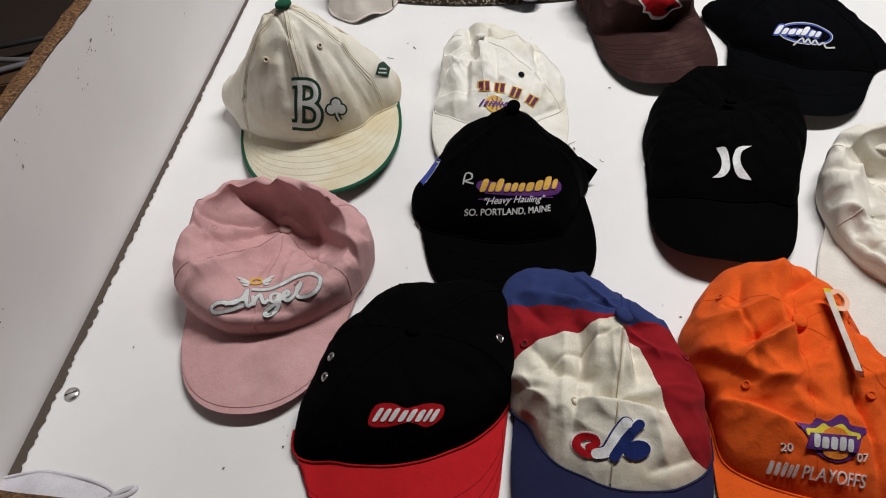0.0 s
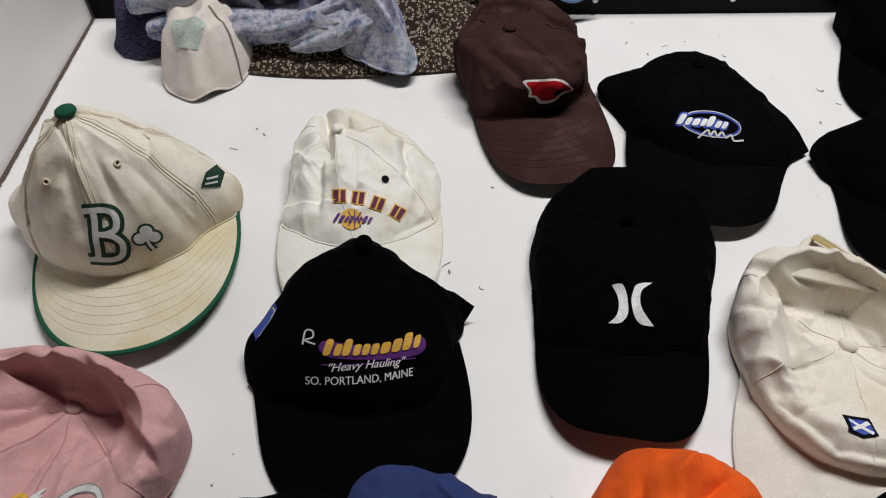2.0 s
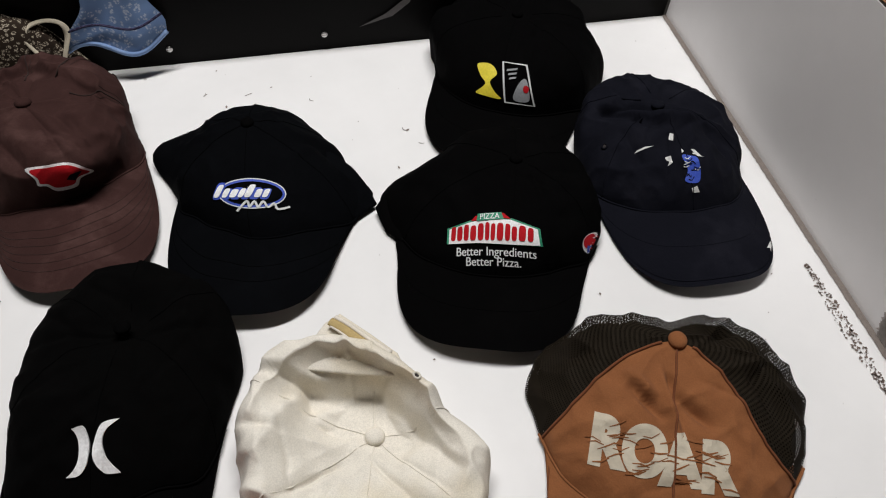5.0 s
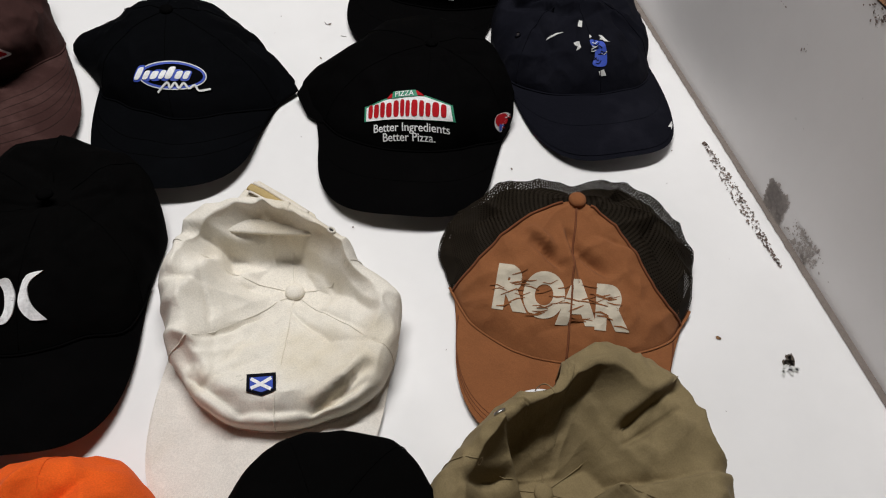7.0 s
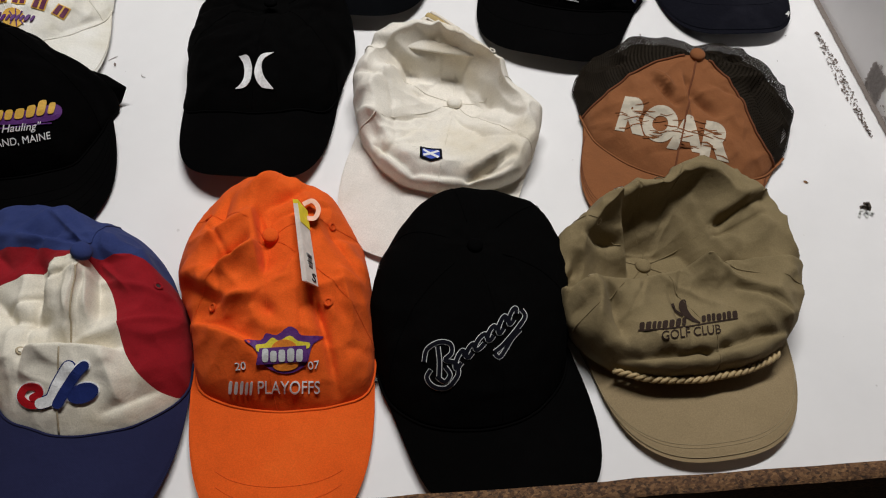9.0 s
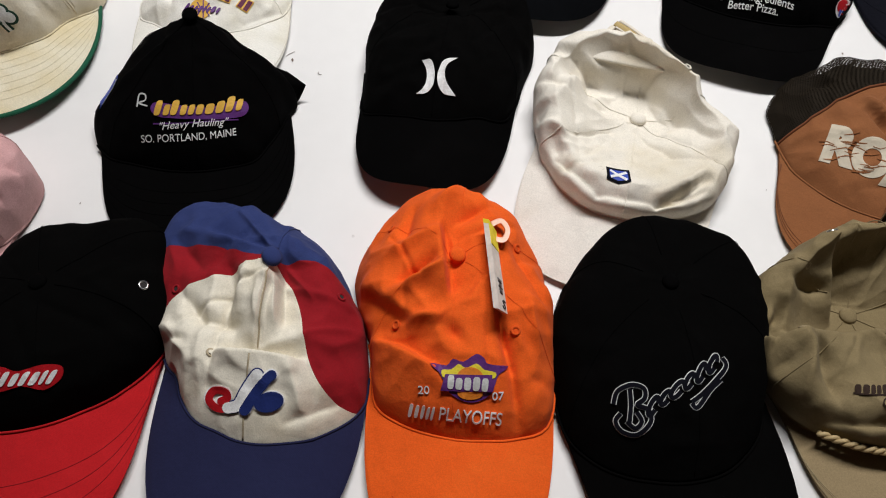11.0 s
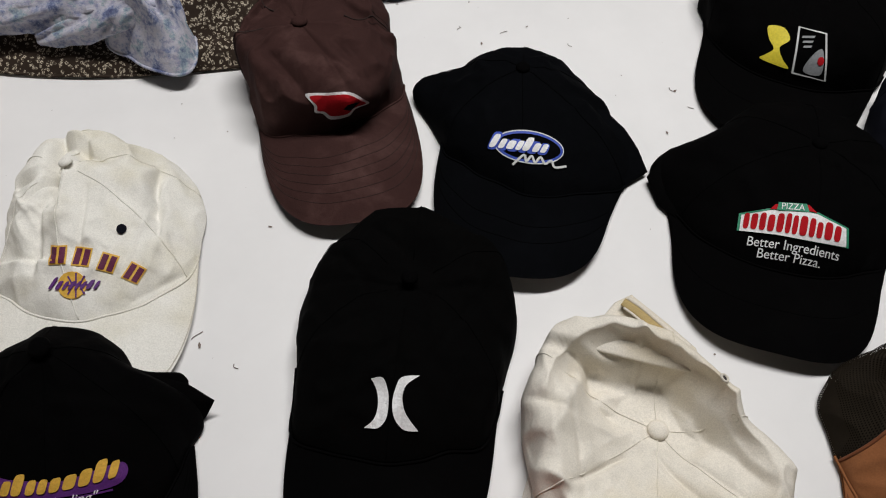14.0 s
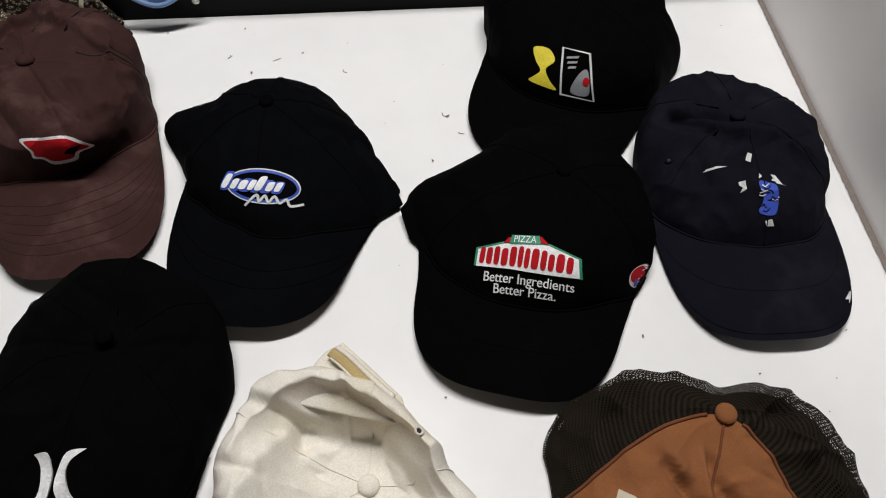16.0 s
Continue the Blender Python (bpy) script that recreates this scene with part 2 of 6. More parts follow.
# dark open joints along both sides, with a crumbling edge
def joint(name, a, b, w0, w1, seed, mat):
    a, b = Vector(a), Vector(b)
    t = (b - a).normalized()
    n = Vector((-t.y, t.x))
    rnd = random.Random(seed)
    k = 240
    w = [max(0.0012, w0 + (w1 - w0) * (i / k) ** 1.5 + (0.0016 if i / k > 0.35 else 0.0005) * rnd.uniform(-1, 1) * (0.3 + 0.9 * (w1 > w0))) for i in range(k + 1)]
    bm = bmesh.new()
    rows = []
    for i in range(k + 1):
        p = a.lerp(b, i / k)
        q = p + n * w[i]
        o = p - n * GAP
        rows.append((bm.verts.new((o.x, o.y, 0.0012)), bm.verts.new((q.x, q.y, 0.0008))))
    for A, B in zip(rows, rows[1:]):
        bm.faces.new((A[0], B[0], B[1], A[1]))
    ob = part(name, bm, mat)
    tagged(ob, "dark crumbling joint between bottom and side board", "joint", kind="structure")


joint("trim_west", BL, FL, 0.0014, 0.0065, 3, JOINT)
joint("trim_east", FR, BR, 0.0040, 0.0034, 4, JOINT_GREY)

# cabinet under the bin, room around it
cab = part("cabinet_base", prism([(FL.x, FL.y + 0.03), (FR.x, FR.y + 0.03), tuple(BR), tuple(BL)], -0.80, -0.052), SHADE_DARK, smooth=False)
tagged(cab, "dark wooden base under the sale bin", "base", kind="structure")
tagged(part("floor", prism([(-3, -2.5), (4, -2.5), (4, 3.5), (-3, 3.5)], -0.86, -0.80), ROOM_FLOOR, smooth=False), "dark worn concrete shop floor", "floor", kind="structure")
tagged(part("ceiling", prism([(-3, -2.5), (4, -2.5), (4, 3.5), (-3, 3.5)], 2.26, 2.32), ROOM_WALL, smooth=False), "plain off-white ceiling", "ceiling", kind="structure")
for nm, c in (("wall_room_west", [(-3.1, -2.5), (-3, -2.5), (-3, 3.5), (-3.1, 3.5)]), ("wall_room_east", [(4, -2.5), (4.1, -2.5), (4.1, 3.5), (4, 3.5)]),
              ("wall_room_south", [(-3, -2.6), (4, -2.6), (4, -2.5), (-3, -2.5)]), ("wall_room_north", [(-3, 3.5), (4, 3.5), (4, 3.6), (-3, 3.6)])):
    tagged(part(nm, prism(c, -0.80, 2.26), ROOM_WALL, smooth=False), "plain painted shop wall", "wall", kind="structure")
m_glow, nt_g, bs_g = nodes_of("lamp_diffuser")
bs_g.inputs["Emission Color"].default_value = (1, 0.97, 0.93, 1)
bs_g.inputs["Emission Strength"].default_value = 3.0
fix = tagged(new("ceiling_light"), "white fluorescent ceiling light with a glowing diffuser", "lamp")
fix.location = (0.70, 1.06, 1.97)
part("housing", prism([(-0.65, -0.14), (0.65, -0.14), (0.65, 0.14), (-0.65, 0.14)], 0.012, 0.292, 0.004), plain("lamp_housing", (0.75, 0.75, 0.74), 0.5), fix, smooth=False)
part("diffuser", prism([(-0.6, -0.07), (0.6, -0.07), (0.6, 0.07), (-0.6, 0.07)], 0.0, 0.010), m_glow, fix, smooth=False)


# ---- caps ----
FRONT = -math.pi / 2


def bell(x):
    return math.exp(-x * x)


def wrap(a):
    return (a + math.pi) % (2 * math.pi) - math.pi


def ring(vals, th):
    """Smooth closed curve through values set at equal steps round the crown."""
    n = len(vals)
    k = th / (2 * math.pi) * n % n
    i = int(k)
    t = k - i
    p0, p1, p2, p3 = vals[(i - 1) % n], vals[i % n], vals[(i + 1) % n], vals[(i + 2) % n]
    return 0.5 * (2 * p1 + (p2 - p0) * t + (2 * p0 - 5 * p1 + 4 * p2 - p3) * t * t + (3 * p1 - p0 - 3 * p2 + p3) * t ** 3)


FLAT = (0.0,) * 12


class Cap:
    """A cloth cap lying on its rim: crown of panels, curved visor, button, eyelets, seams. The visor points along -y of the cap."""

    def __init__(self, name, label, x, y, yaw, a, b, h, brim=0.072, half=None, phi=76, arch=0.018, tip=0.006, apex=(0, 0), boxy=0.62, rise=0.9,
                 dents=(), folds=(), ears=(), wrinkle=0.002, seed=1, z=0.0, tilt=0.0, sag=0.0, group="caps in the bin", corner=2.0, lift=0.0, creases=0, crease=0.003, bowl=None, crumple=0.0, plan=FLAT, upper=FLAT, skew=0.0, slip=0.0, steps=()):
        self.a, self.b, self.h, self.brim, self.phi = a, b, h, brim, radians(phi)
        self.half = half or a * math.sin(self.phi)
        self.arch, self.tip, self.apex, self.boxy, self.rise = arch, tip, apex, boxy, rise
        self.dents, self.ears, self.wrinkle, self.seed = dents, ears, wrinkle, seed
        self.corner, self.lift, self.sag = corner, lift, sag
        self.bowl, self.crumple = bowl, crumple
        self.plan, self.upper, self.skew, self.slip = plan, upper, skew, slip
        self.steps = steps
        rnd = random.Random(seed * 13 + 5)
        small = []
        for _ in range(creases):
            # short soft creases, mostly running up the crown
            th, r0 = rnd.uniform(0, 2 * math.pi), rnd.uniform(0.25, 0.85)
            cx, cy = a * r0 * math.cos(th) + apex[0] * (1 - r0), b * r0 * math.sin(th) + apex[1] * (1 - r0)
            d, ln = th + rnd.gauss(0, 0.7), rnd.uniform(0.018, 0.055)
            small.append((cx - ln * math.cos(d), cy - ln * math.sin(d), cx + ln * math.cos(d), cy + ln * math.sin(d), rnd.uniform(0.0022, 0.0050), crease * rnd.choice((-1, -0.7, 0.8, 1.0))))
        self.folds = tuple(folds) + tuple(small)
        self.ob = tagged(new(name), label, "cap", group)
        self.ob.matrix_world = pose(x, y, z, tilt, 0, yaw)
        self.m = self.ob.matrix_world.copy()
        self.tri = []

    def base_z(self, x, y):
        """Height of the rim: it follows the visor's arch in front and lies down behind."""
        k = max(0.0, min(1.0, (-y / self.b + 0.25) / 0.8))
        s = min(1.0, abs(x) / (self.half * 1.02))
        return 0.003 + self.lift * k + self.arch * k * (1 - s ** 2.2)

    def spread(self, th, v):
        """How far the crown bulges out or is pushed in at this angle and height."""
        r = 1.0
        for t0, tw, amt, v0, vw in self.ears:
            r += amt * bell(wrap(th - radians(t0)) / radians(tw)) * bell((v - v0) / vw)
        k = max(0.0, min(1.0, v / 0.6))
        k = k * k * (3 - 2 * k)
        return r * (1 + ring(self.plan, th) * (1 - k) + ring(self.upper, th) * k)

    def point(self, th, v):
        w = v * math.pi / 2
        rho, zz = max(0.0, math.cos(w)) ** self.boxy, math.sin(w) ** self.rise
        c, s = math.cos(th), math.sin(th)
        r = self.spread(th, v)
        if self.bowl:
            # collapsed crown: a standing rim, its top fallen in towards the button
            front, back, side, mid, q, rv = self.bowl
            top = side + (front - side) * max(0.0, -s) ** 1.5 + (back - side) * max(0.0, s) ** 1.5
            if v < rv:
                g = v / rv
                rho = 1 - (1 - q) * (1 - math.cos(g * math.pi / 2)) + 0.05 * math.sin(g * math.pi)
                x, y = self.a * rho * c * r, self.b * rho * s * r
                z = self.base_z(x, y) * (1 - g) + top * math.sin(g * math.pi / 2) ** 0.85
                zz = 0.8 * g
            else:
                g = (v - rv) / (1 - rv)
                # the back wall hangs over the hollow
                rho = q * (1 - g) + 0.10 * max(0.0, s) * math.sin(math.pi * min(1.0, g * 2))
                x, y = self.a * rho * c * r + self.apex[0] * g, self.b * rho * s * r + self.apex[1] * g
                z = mid + (top - mid) * (0.7 * (1 - g) ** 2.6 + 0.3 * math.cos(g * math.pi / 2) ** 3)
                zz = 0.8 + 0.2 * g
        else:
            x = self.a * rho * c * r + self.apex[0] * zz
            y = self.b * rho * s * r + self.apex[1] * zz
            z = self.base_z(x, y) * (1 - 0.6 * zz) + self.h * zz
        drop = 0.0
        for dx, dy, dr, dd in self.dents:
            drop += dd * math.exp(-(math.hypot(x - dx, y - dy) / dr) ** 3)
        for x0, y0, x1, y1, fw, fh in self.folds:
            ex, ey = x1 - x0, y1 - y0
            L2 = ex * ex + ey * ey
            t = max(0.0, min(1.0, ((x - x0) * ex + (y - y0) * ey) / L2))
            d = math.hypot(x - x0 - t * ex, y - y0 - t * ey) / fw
            if d < 4:
                drop -= 1.45 * fh * (0.45 * bell(d) + 0.55 * math.exp(-1.5 * d)) * (0.55 + 0.45 * math.sin(math.pi * t))
        for x0, y0, x1, y1, side, dep, wd, up in self.steps:
            # a fold that falls off sharply on one side and rises again softly
            ex, ey = x1 - x0, y1 - y0
            L = math.hypot(ex, ey)
            t = ((x - x0) * ex + (y - y0) * ey) / L
            sd = side * ((y - y0) * ex - (x - x0) * ey) / L
            out = max(0.0, -t, t - L) / 0.010
            k = max(0.0, min(1.0, (sd + 0.002) / 0.007))
            k = k * k * (3 - 2 * k)
            drop += (dep * k * math.exp(-(max(0.0, sd) / wd) ** 2) - up * dep * (1 - k) * math.exp(-(min(0.0, sd) / (0.8 * wd)) ** 2)) * math.exp(-out * out)
        z -= drop * zz ** 0.5
        if self.wrinkle:
            k = self.wrinkle * (0.35 + 0.9 * math.sin(min(1, v * 1.15) * math.pi))
            q = Vector((x * 17, y * 17, z * 8 + self.seed * 7.3))
            n1 = noise.noise(q)
            n2 = 1 - abs(noise.noise(q * 2.1 + Vector((3.1, 1.7, self.seed)))) * 2.4
            n3 = noise.noise(q * 5.5)
            d = k * (1.3 * n1 + 0.7 * n2 + 0.2 * n3)
            x, y, z = x + c * d * rho, y + s * d * rho, z + d * (0.4 + zz)
        if self.crumple:
            # sharp-crested creases, as in soft unstarched cotton
            g = Vector((x * 24, y * 24, z * 12 + self.seed * 3.1))
            g += 0.45 * Vector((noise.noise(g * 0.9 + Vector((9, 2, 4))), noise.noise(g * 0.9 + Vector((1, 7, 3))), 0))
            r1 = max(0.0, 1 - abs(noise.noise(g)) * 2.6) ** 2
            r2 = max(0.0, 1 - abs(noise.noise(g * 2.05 + Vector((4.4, 0.3, 8.1)))) * 2.6) ** 2
            calm = 0.45 if y < -0.35 * self.b and abs(x) < 0.6 * self.a else 1.0
            d = self.crumple * calm * (r1 + 0.14 * r2 - 0.36) * min(1.0, v * 6)
            x, y, z = x + c * d * 0.5 * rho, y + s * d * 0.5 * rho, z + d * (0.5 + 0.5 * zz)
        return Vector((x, y, max(z, 0.0035 + 0.004 * zz)))

    def crown(self, mats, panels=6, nu=22, nv=44, v1=1.0, names=None, cut=None, labels=None, bend=None):
        """One mesh for each panel; mats: one material, or a list by panel counted from the front's left."""
        edges = [FRONT + 2 * math.pi * i / panels for i in range(panels + 1)] if isinstance(panels, int) else [FRONT + radians(d) for d in panels]
        self.edges = edges
        for i in range(len(edges) - 1):
            e0, e1 = edges[i], edges[i + 1]
            n = max(6, round(nu * (e1 - e0) / (math.pi / 3)))
            def fn(u, v, e0=e0, e1=e1, i=i):
                v0 = 0.0
                k = math.sin(math.pi * v) if bend else 0.0
                f0, f1 = (e0 + radians(bend[i]) * k, e1 + radians(bend[i + 1]) * k) if bend else (e0, e1)
                th = f0 + (f1 - f0) * u
                if cut:
                    v0 = cut[2] * max(0.0, 1 - (wrap(th - radians(cut[0])) / radians(cut[1])) ** 2) ** 0.5 if abs(wrap(th - radians(cut[0]))) < radians(cut[1]) else 0.0
                return self.point(th, v0 + (v1 - v0) * v)
            bm = grid_bm(fn, n, nv)
            # turned-in hem gives the cloth its thickness at the rim
            low = [vv for vv in bm.verts][: n + 1]
            inner = [bm.verts.new(vv.co * 1.0 + Vector((-vv.co.x, -vv.co.y, 0)).normalized() * 0.0022 + Vector((0, 0, 0.0012))) for vv in low]
            for j in range(n):
                bm.faces.new((low[j + 1], low[j], inner[j], inner[j + 1]))
            m = mats[i % len(mats)] if isinstance(mats, (list, tuple)) else mats
            bmesh.ops.recalc_face_normals(bm, faces=bm.faces[:])
            self.keep(bm)
            part(names[i] if names else "panel", bm, m, self.ob, labels[i] if labels else "")
        return self

    def keep(self, bm):
        for f in bm.faces:
            co = [v.co.copy() for v in f.verts]
            for j in range(1, len(co) - 1):
                self.tri.append((co[0], co[j], co[j + 1]))

    def normal(self, th, v):
        e = 0.01
        p = self.point(th, v)
        n = (self.point(th + e, v) - p).cross(self.point(th, min(1, v + e)) - p)
        n = n.normalized() if n.length > 1e-12 else Vector((0, 0, 1))
        return n if n.z > -0.2 and n.dot(Vector((p.x, p.y, 0.03))) > 0 else -n

    def seams(self, mat, at=None, r=0.0007, stitch=None, gap=0.0038):
        """Raised seam along each panel edge, with a row of stitching on both sides."""
        for th in at or self.edges[:-1]:
            pts = [self.point(th, v / 30) + 0.0004 * self.normal(th, v / 30) for v in range(1, 30)]
            part("seam", tube_bm(pts, r, 5), mat, self.ob)
            if stitch:
                for sgn in (-1, 1):
                    p2 = []
                    for v in range(2, 27):
                        rho = max(0.15, math.cos(v / 30 * math.pi / 2) ** self.boxy)
                        d = sgn * gap / (self.a * rho)
                        p2.append(self.point(th + d, v / 30) + 0.0003 * self.normal(th + d, v / 30))
                    part("stitching", tube_bm(p2, 0.00036, 4), stitch, self.ob)
        return self

    def visor_point(self, s, t):
        """s from -1 to 1 along the rim, t from 0 at the crown to 1 at the edge."""
        g = s * self.phi
        r = self.spread(FRONT + g, 0.0)
        ix, iy = self.a * math.sin(g) * r, -self.b * math.cos(g) * r
        yc = -self.b * math.cos(self.phi)
        full = self.brim + self.b + yc
        ang = math.copysign(abs(s) ** 1.5, s) * math.pi / 2
        k = self.corner
        sx, cy = math.sin(ang), math.cos(ang)
        fw = abs(cy) ** (2 / k)
        ox = self.half * math.copysign(abs(sx) ** (2 / k), sx) * (1 - self.slip * (1 - fw)) + self.skew * fw
        oy = yc - full * fw
        x, y = ix + (ox - ix) * t, iy + (oy - iy) * t
        fwd = max(0.0, (yc - y) / full)
        arch = self.arch * (1 - min(1.0, abs(x) / (self.half * 1.02)) ** 2.2)
        z0 = self.base_z(ix, iy)
        z = z0 * (1 - t) + t * (0.003 + self.lift * max(0.3, 1 - fwd) + arch) - self.tip * (fwd ** 2) * t
        return Vector((x, y, max(0.0025, z)))

    def visor(self, mat, under=None, thick=0.0024, ns=40, nt=12, rows=(), thread=None, piping=None, edge_row=None, row_span=0.93):
        bm = bmesh.new()
        top, bot = [], []
        for j in range(nt + 1):
            t = j / nt
            rt, rb = [], []
            for i in range(ns + 1):
                s = -1 + 2 * i / ns
                p = self.visor_point(s, t)
                rnd = thick * 0.5 * (1 - (1 - min(1, (1 - t) * 12)) ** 2) if t > 0.9 else thick * 0.5
                mid = p.z + thick * 0.5
                rt.append(bm.verts.new((p.x, p.y, mid + rnd)))
                rb.append(bm.verts.new((p.x, p.y, mid - rnd)))
            top.append(rt)
            bot.append(rb)
        for j in range(nt):
            for i in range(ns):
                bm.faces.new((top[j][i], top[j + 1][i], top[j + 1][i + 1], top[j][i + 1]))
                f = bm.faces.new((bot[j][i], bot[j][i + 1], bot[j + 1][i + 1], bot[j + 1][i]))
                f.material_index = 1 if under else 0
        for i in range(ns):
            bm.faces.new((top[nt][i], bot[nt][i], bot[nt][i + 1], top[nt][i + 1]))
        self.keep(bm)
        v = part("visor", bm, [mat, under] if under else [mat], self.ob)
        up = Vector((0, 0, thick + 0.0001))
        for t in rows:
            pts = [self.visor_point(-row_span + 2 * row_span * i / 40, t) + up for i in range(41)]
            part("stitching", tube_bm(pts, 0.00032, 4), thread, v)
        if edge_row:
            pts = [self.visor_point(-0.97 + 1.94 * i / 44, edge_row) + up for i in range(45)]
            part("edge_stitching", tube_bm(pts, 0.00032, 4), thread, v)
        if piping:
            pts = [self.visor_point(-1 + 2 * i / 50, 1.0) + Vector((0, 0, thick * 0.5)) for i in range(51)]
            part("piping", tube_bm(pts, 0.0026, 8, squash=0.8), piping, v)
        # cord where visor and crown meet
        pts = [self.point(FRONT + self.phi * 0.98 * (-1 + 2 * i / 40), 0.004) + Vector((0, 0, 0.0022)) for i in range(41)]
        pts = [Vector((p.x * 1.006, p.y * 1.006, p.z)) for p in pts]
        part("visor_seam", tube_bm(pts, 0.0011, 6), mat, self.ob)
        return self

    def flap(self, name, outline, mat, thick=0.003, label=""):
        """A stiff tongue of doubled cloth standing off the crown: its upper outline, given with heights, with a rounded edge."""
        n = len(outline)
        mid = sum((Vector(q) for q in outline), Vector()) / n
        rim = []
        for i in range(n - 1):
            a, b = Vector(outline[i]), Vector(outline[i + 1])
            rim += [a.lerp(b, k / 4) for k in range(4)]
        rim.append(Vector(outline[-1]))
        bm = bmesh.new()
        rings = []
        for grow, dz in ((0.0, 0.0), (0.0015, -0.4 * thick), (0.0015, -0.8 * thick), (-0.002, -1.4 * thick)):
            rings.append([bm.verts.new(q + (q - mid).normalized() * grow + Vector((0, 0, max(dz, 0.002 - q.z)))) for q in rim])
        m = len(rim)
        for A, B in zip(rings, rings[1:]):
            for i in range(m):
                bm.faces.new((A[i], A[(i + 1) % m], B[(i + 1) % m], B[i]))
        top, low = bm.verts.new(mid + Vector((0, 0, 0.0015))), bm.verts.new(mid - Vector((0, 0, 1.6 * thick)))
        for i in range(m):
            bm.faces.new((top, rings[0][i], rings[0][(i + 1) % m]))
            bm.faces.new((low, rings[-1][(i + 1) % m], rings[-1][i]))
        bmesh.ops.recalc_face_normals(bm, faces=bm.faces[:])
        part(name, bm, mat, self.ob, label)
        return self

    def place(self, ob, th, v, out=0.0):
        p, n = self.point(th, v), self.normal(th, v)
        ob.matrix_local = Matrix.Translation(p + n * out) @ n.to_track_quat("Z", "Y").to_matrix().to_4x4()

    def button(self, mat, r=0.007, h=0.0045, v=0.985, label=""):
        o = part("button", disc_bm(r, h), mat, self.ob, label)
        p = self.point(0, 1.0)
        q = [self.point(k * math.pi / 2, 0.93) for k in range(4)]
        n = (q[2] - q[0]).cross(q[3] - q[1])
        n = n.normalized() if n.z > 0 else -n.normalized()
        z = max(p.z, sum(i.z for i in q) / 4)
        o.matrix_local = Matrix.Translation(Vector((p.x, p.y, z - 0.0003))) @ n.to_track_quat("Z", "Y").to_matrix().to_4x4()
        return self

    def eyelets(self, mat, spots, r=0.0033, hole=None):
        for deg, v in spots:
            ring = [Vector((r * math.cos(k * math.pi / 7), r * math.sin(k * math.pi / 7), 0.0005)) for k in range(14)]
            o = part("eyelet", tube_bm(ring, 0.0011, 6, closed=True), mat, self.ob)
            self.place(o, FRONT + radians(deg), v, 0.0004)
            h = part("hole", disc_bm(r * 0.75, 0.0006, seg=12), hole or HOLE, o)
        return self

    def tree(self):
        if not hasattr(self, "bvh"):
            from mathutils.bvhtree import BVHTree
            vs, fs = [], []
            for t in self.tri:
                fs.append((len(vs), len(vs) + 1, len(vs) + 2))
                vs.extend(t)
            self.bvh = BVHTree.FromPolygons(vs, fs)
        return self.bvh


def text_bm(words, size, shear=0.0, spread=1.0, bold=0.0):
    cu = bpy.data.curves.new("words", "FONT")
    cu.body, cu.size, cu.align_x, cu.align_y, cu.shear, cu.space_character, cu.offset = words, size, "CENTER", "CENTER", shear, spread, bold
    ob = bpy.data.objects.new("words", cu)
    scene.collection.objects.link(ob)
    dg = bpy.context.evaluated_depsgraph_get()
    me = bpy.data.meshes.new_from_object(ob.evaluated_get(dg))
    bm = bmesh.new()
    bm.from_mesh(me)
    bpy.data.objects.remove(ob)
    bpy.data.curves.remove(cu)
    bpy.data.meshes.remove(me)
    return bm


def poly_bm(*outlines):
    bm = bmesh.new()
    for o in outlines:
        bm.faces.new([bm.verts.new((x, y, 0)) for x, y in o])
    return bm


def stroke(points, w, taper=0.0, closed=False):
    """A ribbon of width w along a line, as an outline."""
    n = len(points)
    L, R = [], []
    for i, (x, y) in enumerate(points):
        ax, ay = points[(i - 1) % n] if (i or closed) else points[i]
        bx, by = points[(i + 1) % n] if (i < n - 1 or closed) else points[i]
        d = math.hypot(bx - ax, by - ay) or 1
        nx, ny = -(by - ay) / d, (bx - ax) / d
        ww = 0.5 * w * (1 - taper * abs(2 * i / max(1, n - 1) - 1))
        L.append((x + nx * ww, y + ny * ww))
        R.append((x - nx * ww, y - ny * ww))
    return L, R


def stroke_bm(points, w, taper=0.0, closed=False):
    L, R = stroke(points, w, taper, closed)
    bm = bmesh.new()
    l = [bm.verts.new((x, y, 0)) for x, y in L]
    r = [bm.verts.new((x, y, 0)) for x, y in R]
    n = len(points)
    for i in range(n if closed else n - 1):
        j = (i + 1) % n
        bm.faces.new((l[i], r[i], r[j], l[j]))
    return bm


def smooth(points, k=6, closed=False):
    """Points on a Catmull-Rom curve through the given ones."""
    P = list(points)
    n = len(P)
    out = []
    for i in range(n if closed else n - 1):
        g = lambda q: P[q % n] if closed else P[max(0, min(n - 1, q))]
        p0, p1, p2, p3 = g(i - 1), g(i), g(i + 1), g(i + 2)
        for j in range(k):
            t = j / k
            out.append(tuple(0.5 * (2 * p1[c] + (p2[c] - p0[c]) * t + (2 * p0[c] - 5 * p1[c] + 4 * p2[c] - p3[c]) * t * t + (3 * p1[c] - p0[c] - 3 * p2[c] + p3[c]) * t ** 3) for c in (0, 1)))
    if not closed:
        out.append(P[-1])
    return out


def oval(cx, cy, rx, ry, n=20, turn=0.0):
    c, s = math.cos(radians(turn)), math.sin(radians(turn))
    return [(cx + rx * math.cos(k * 2 * math.pi / n) * c - ry * math.sin(k * 2 * math.pi / n) * s, cy + rx * math.cos(k * 2 * math.pi / n) * s + ry * math.sin(k * 2 * math.pi / n) * c) for k in range(n)]


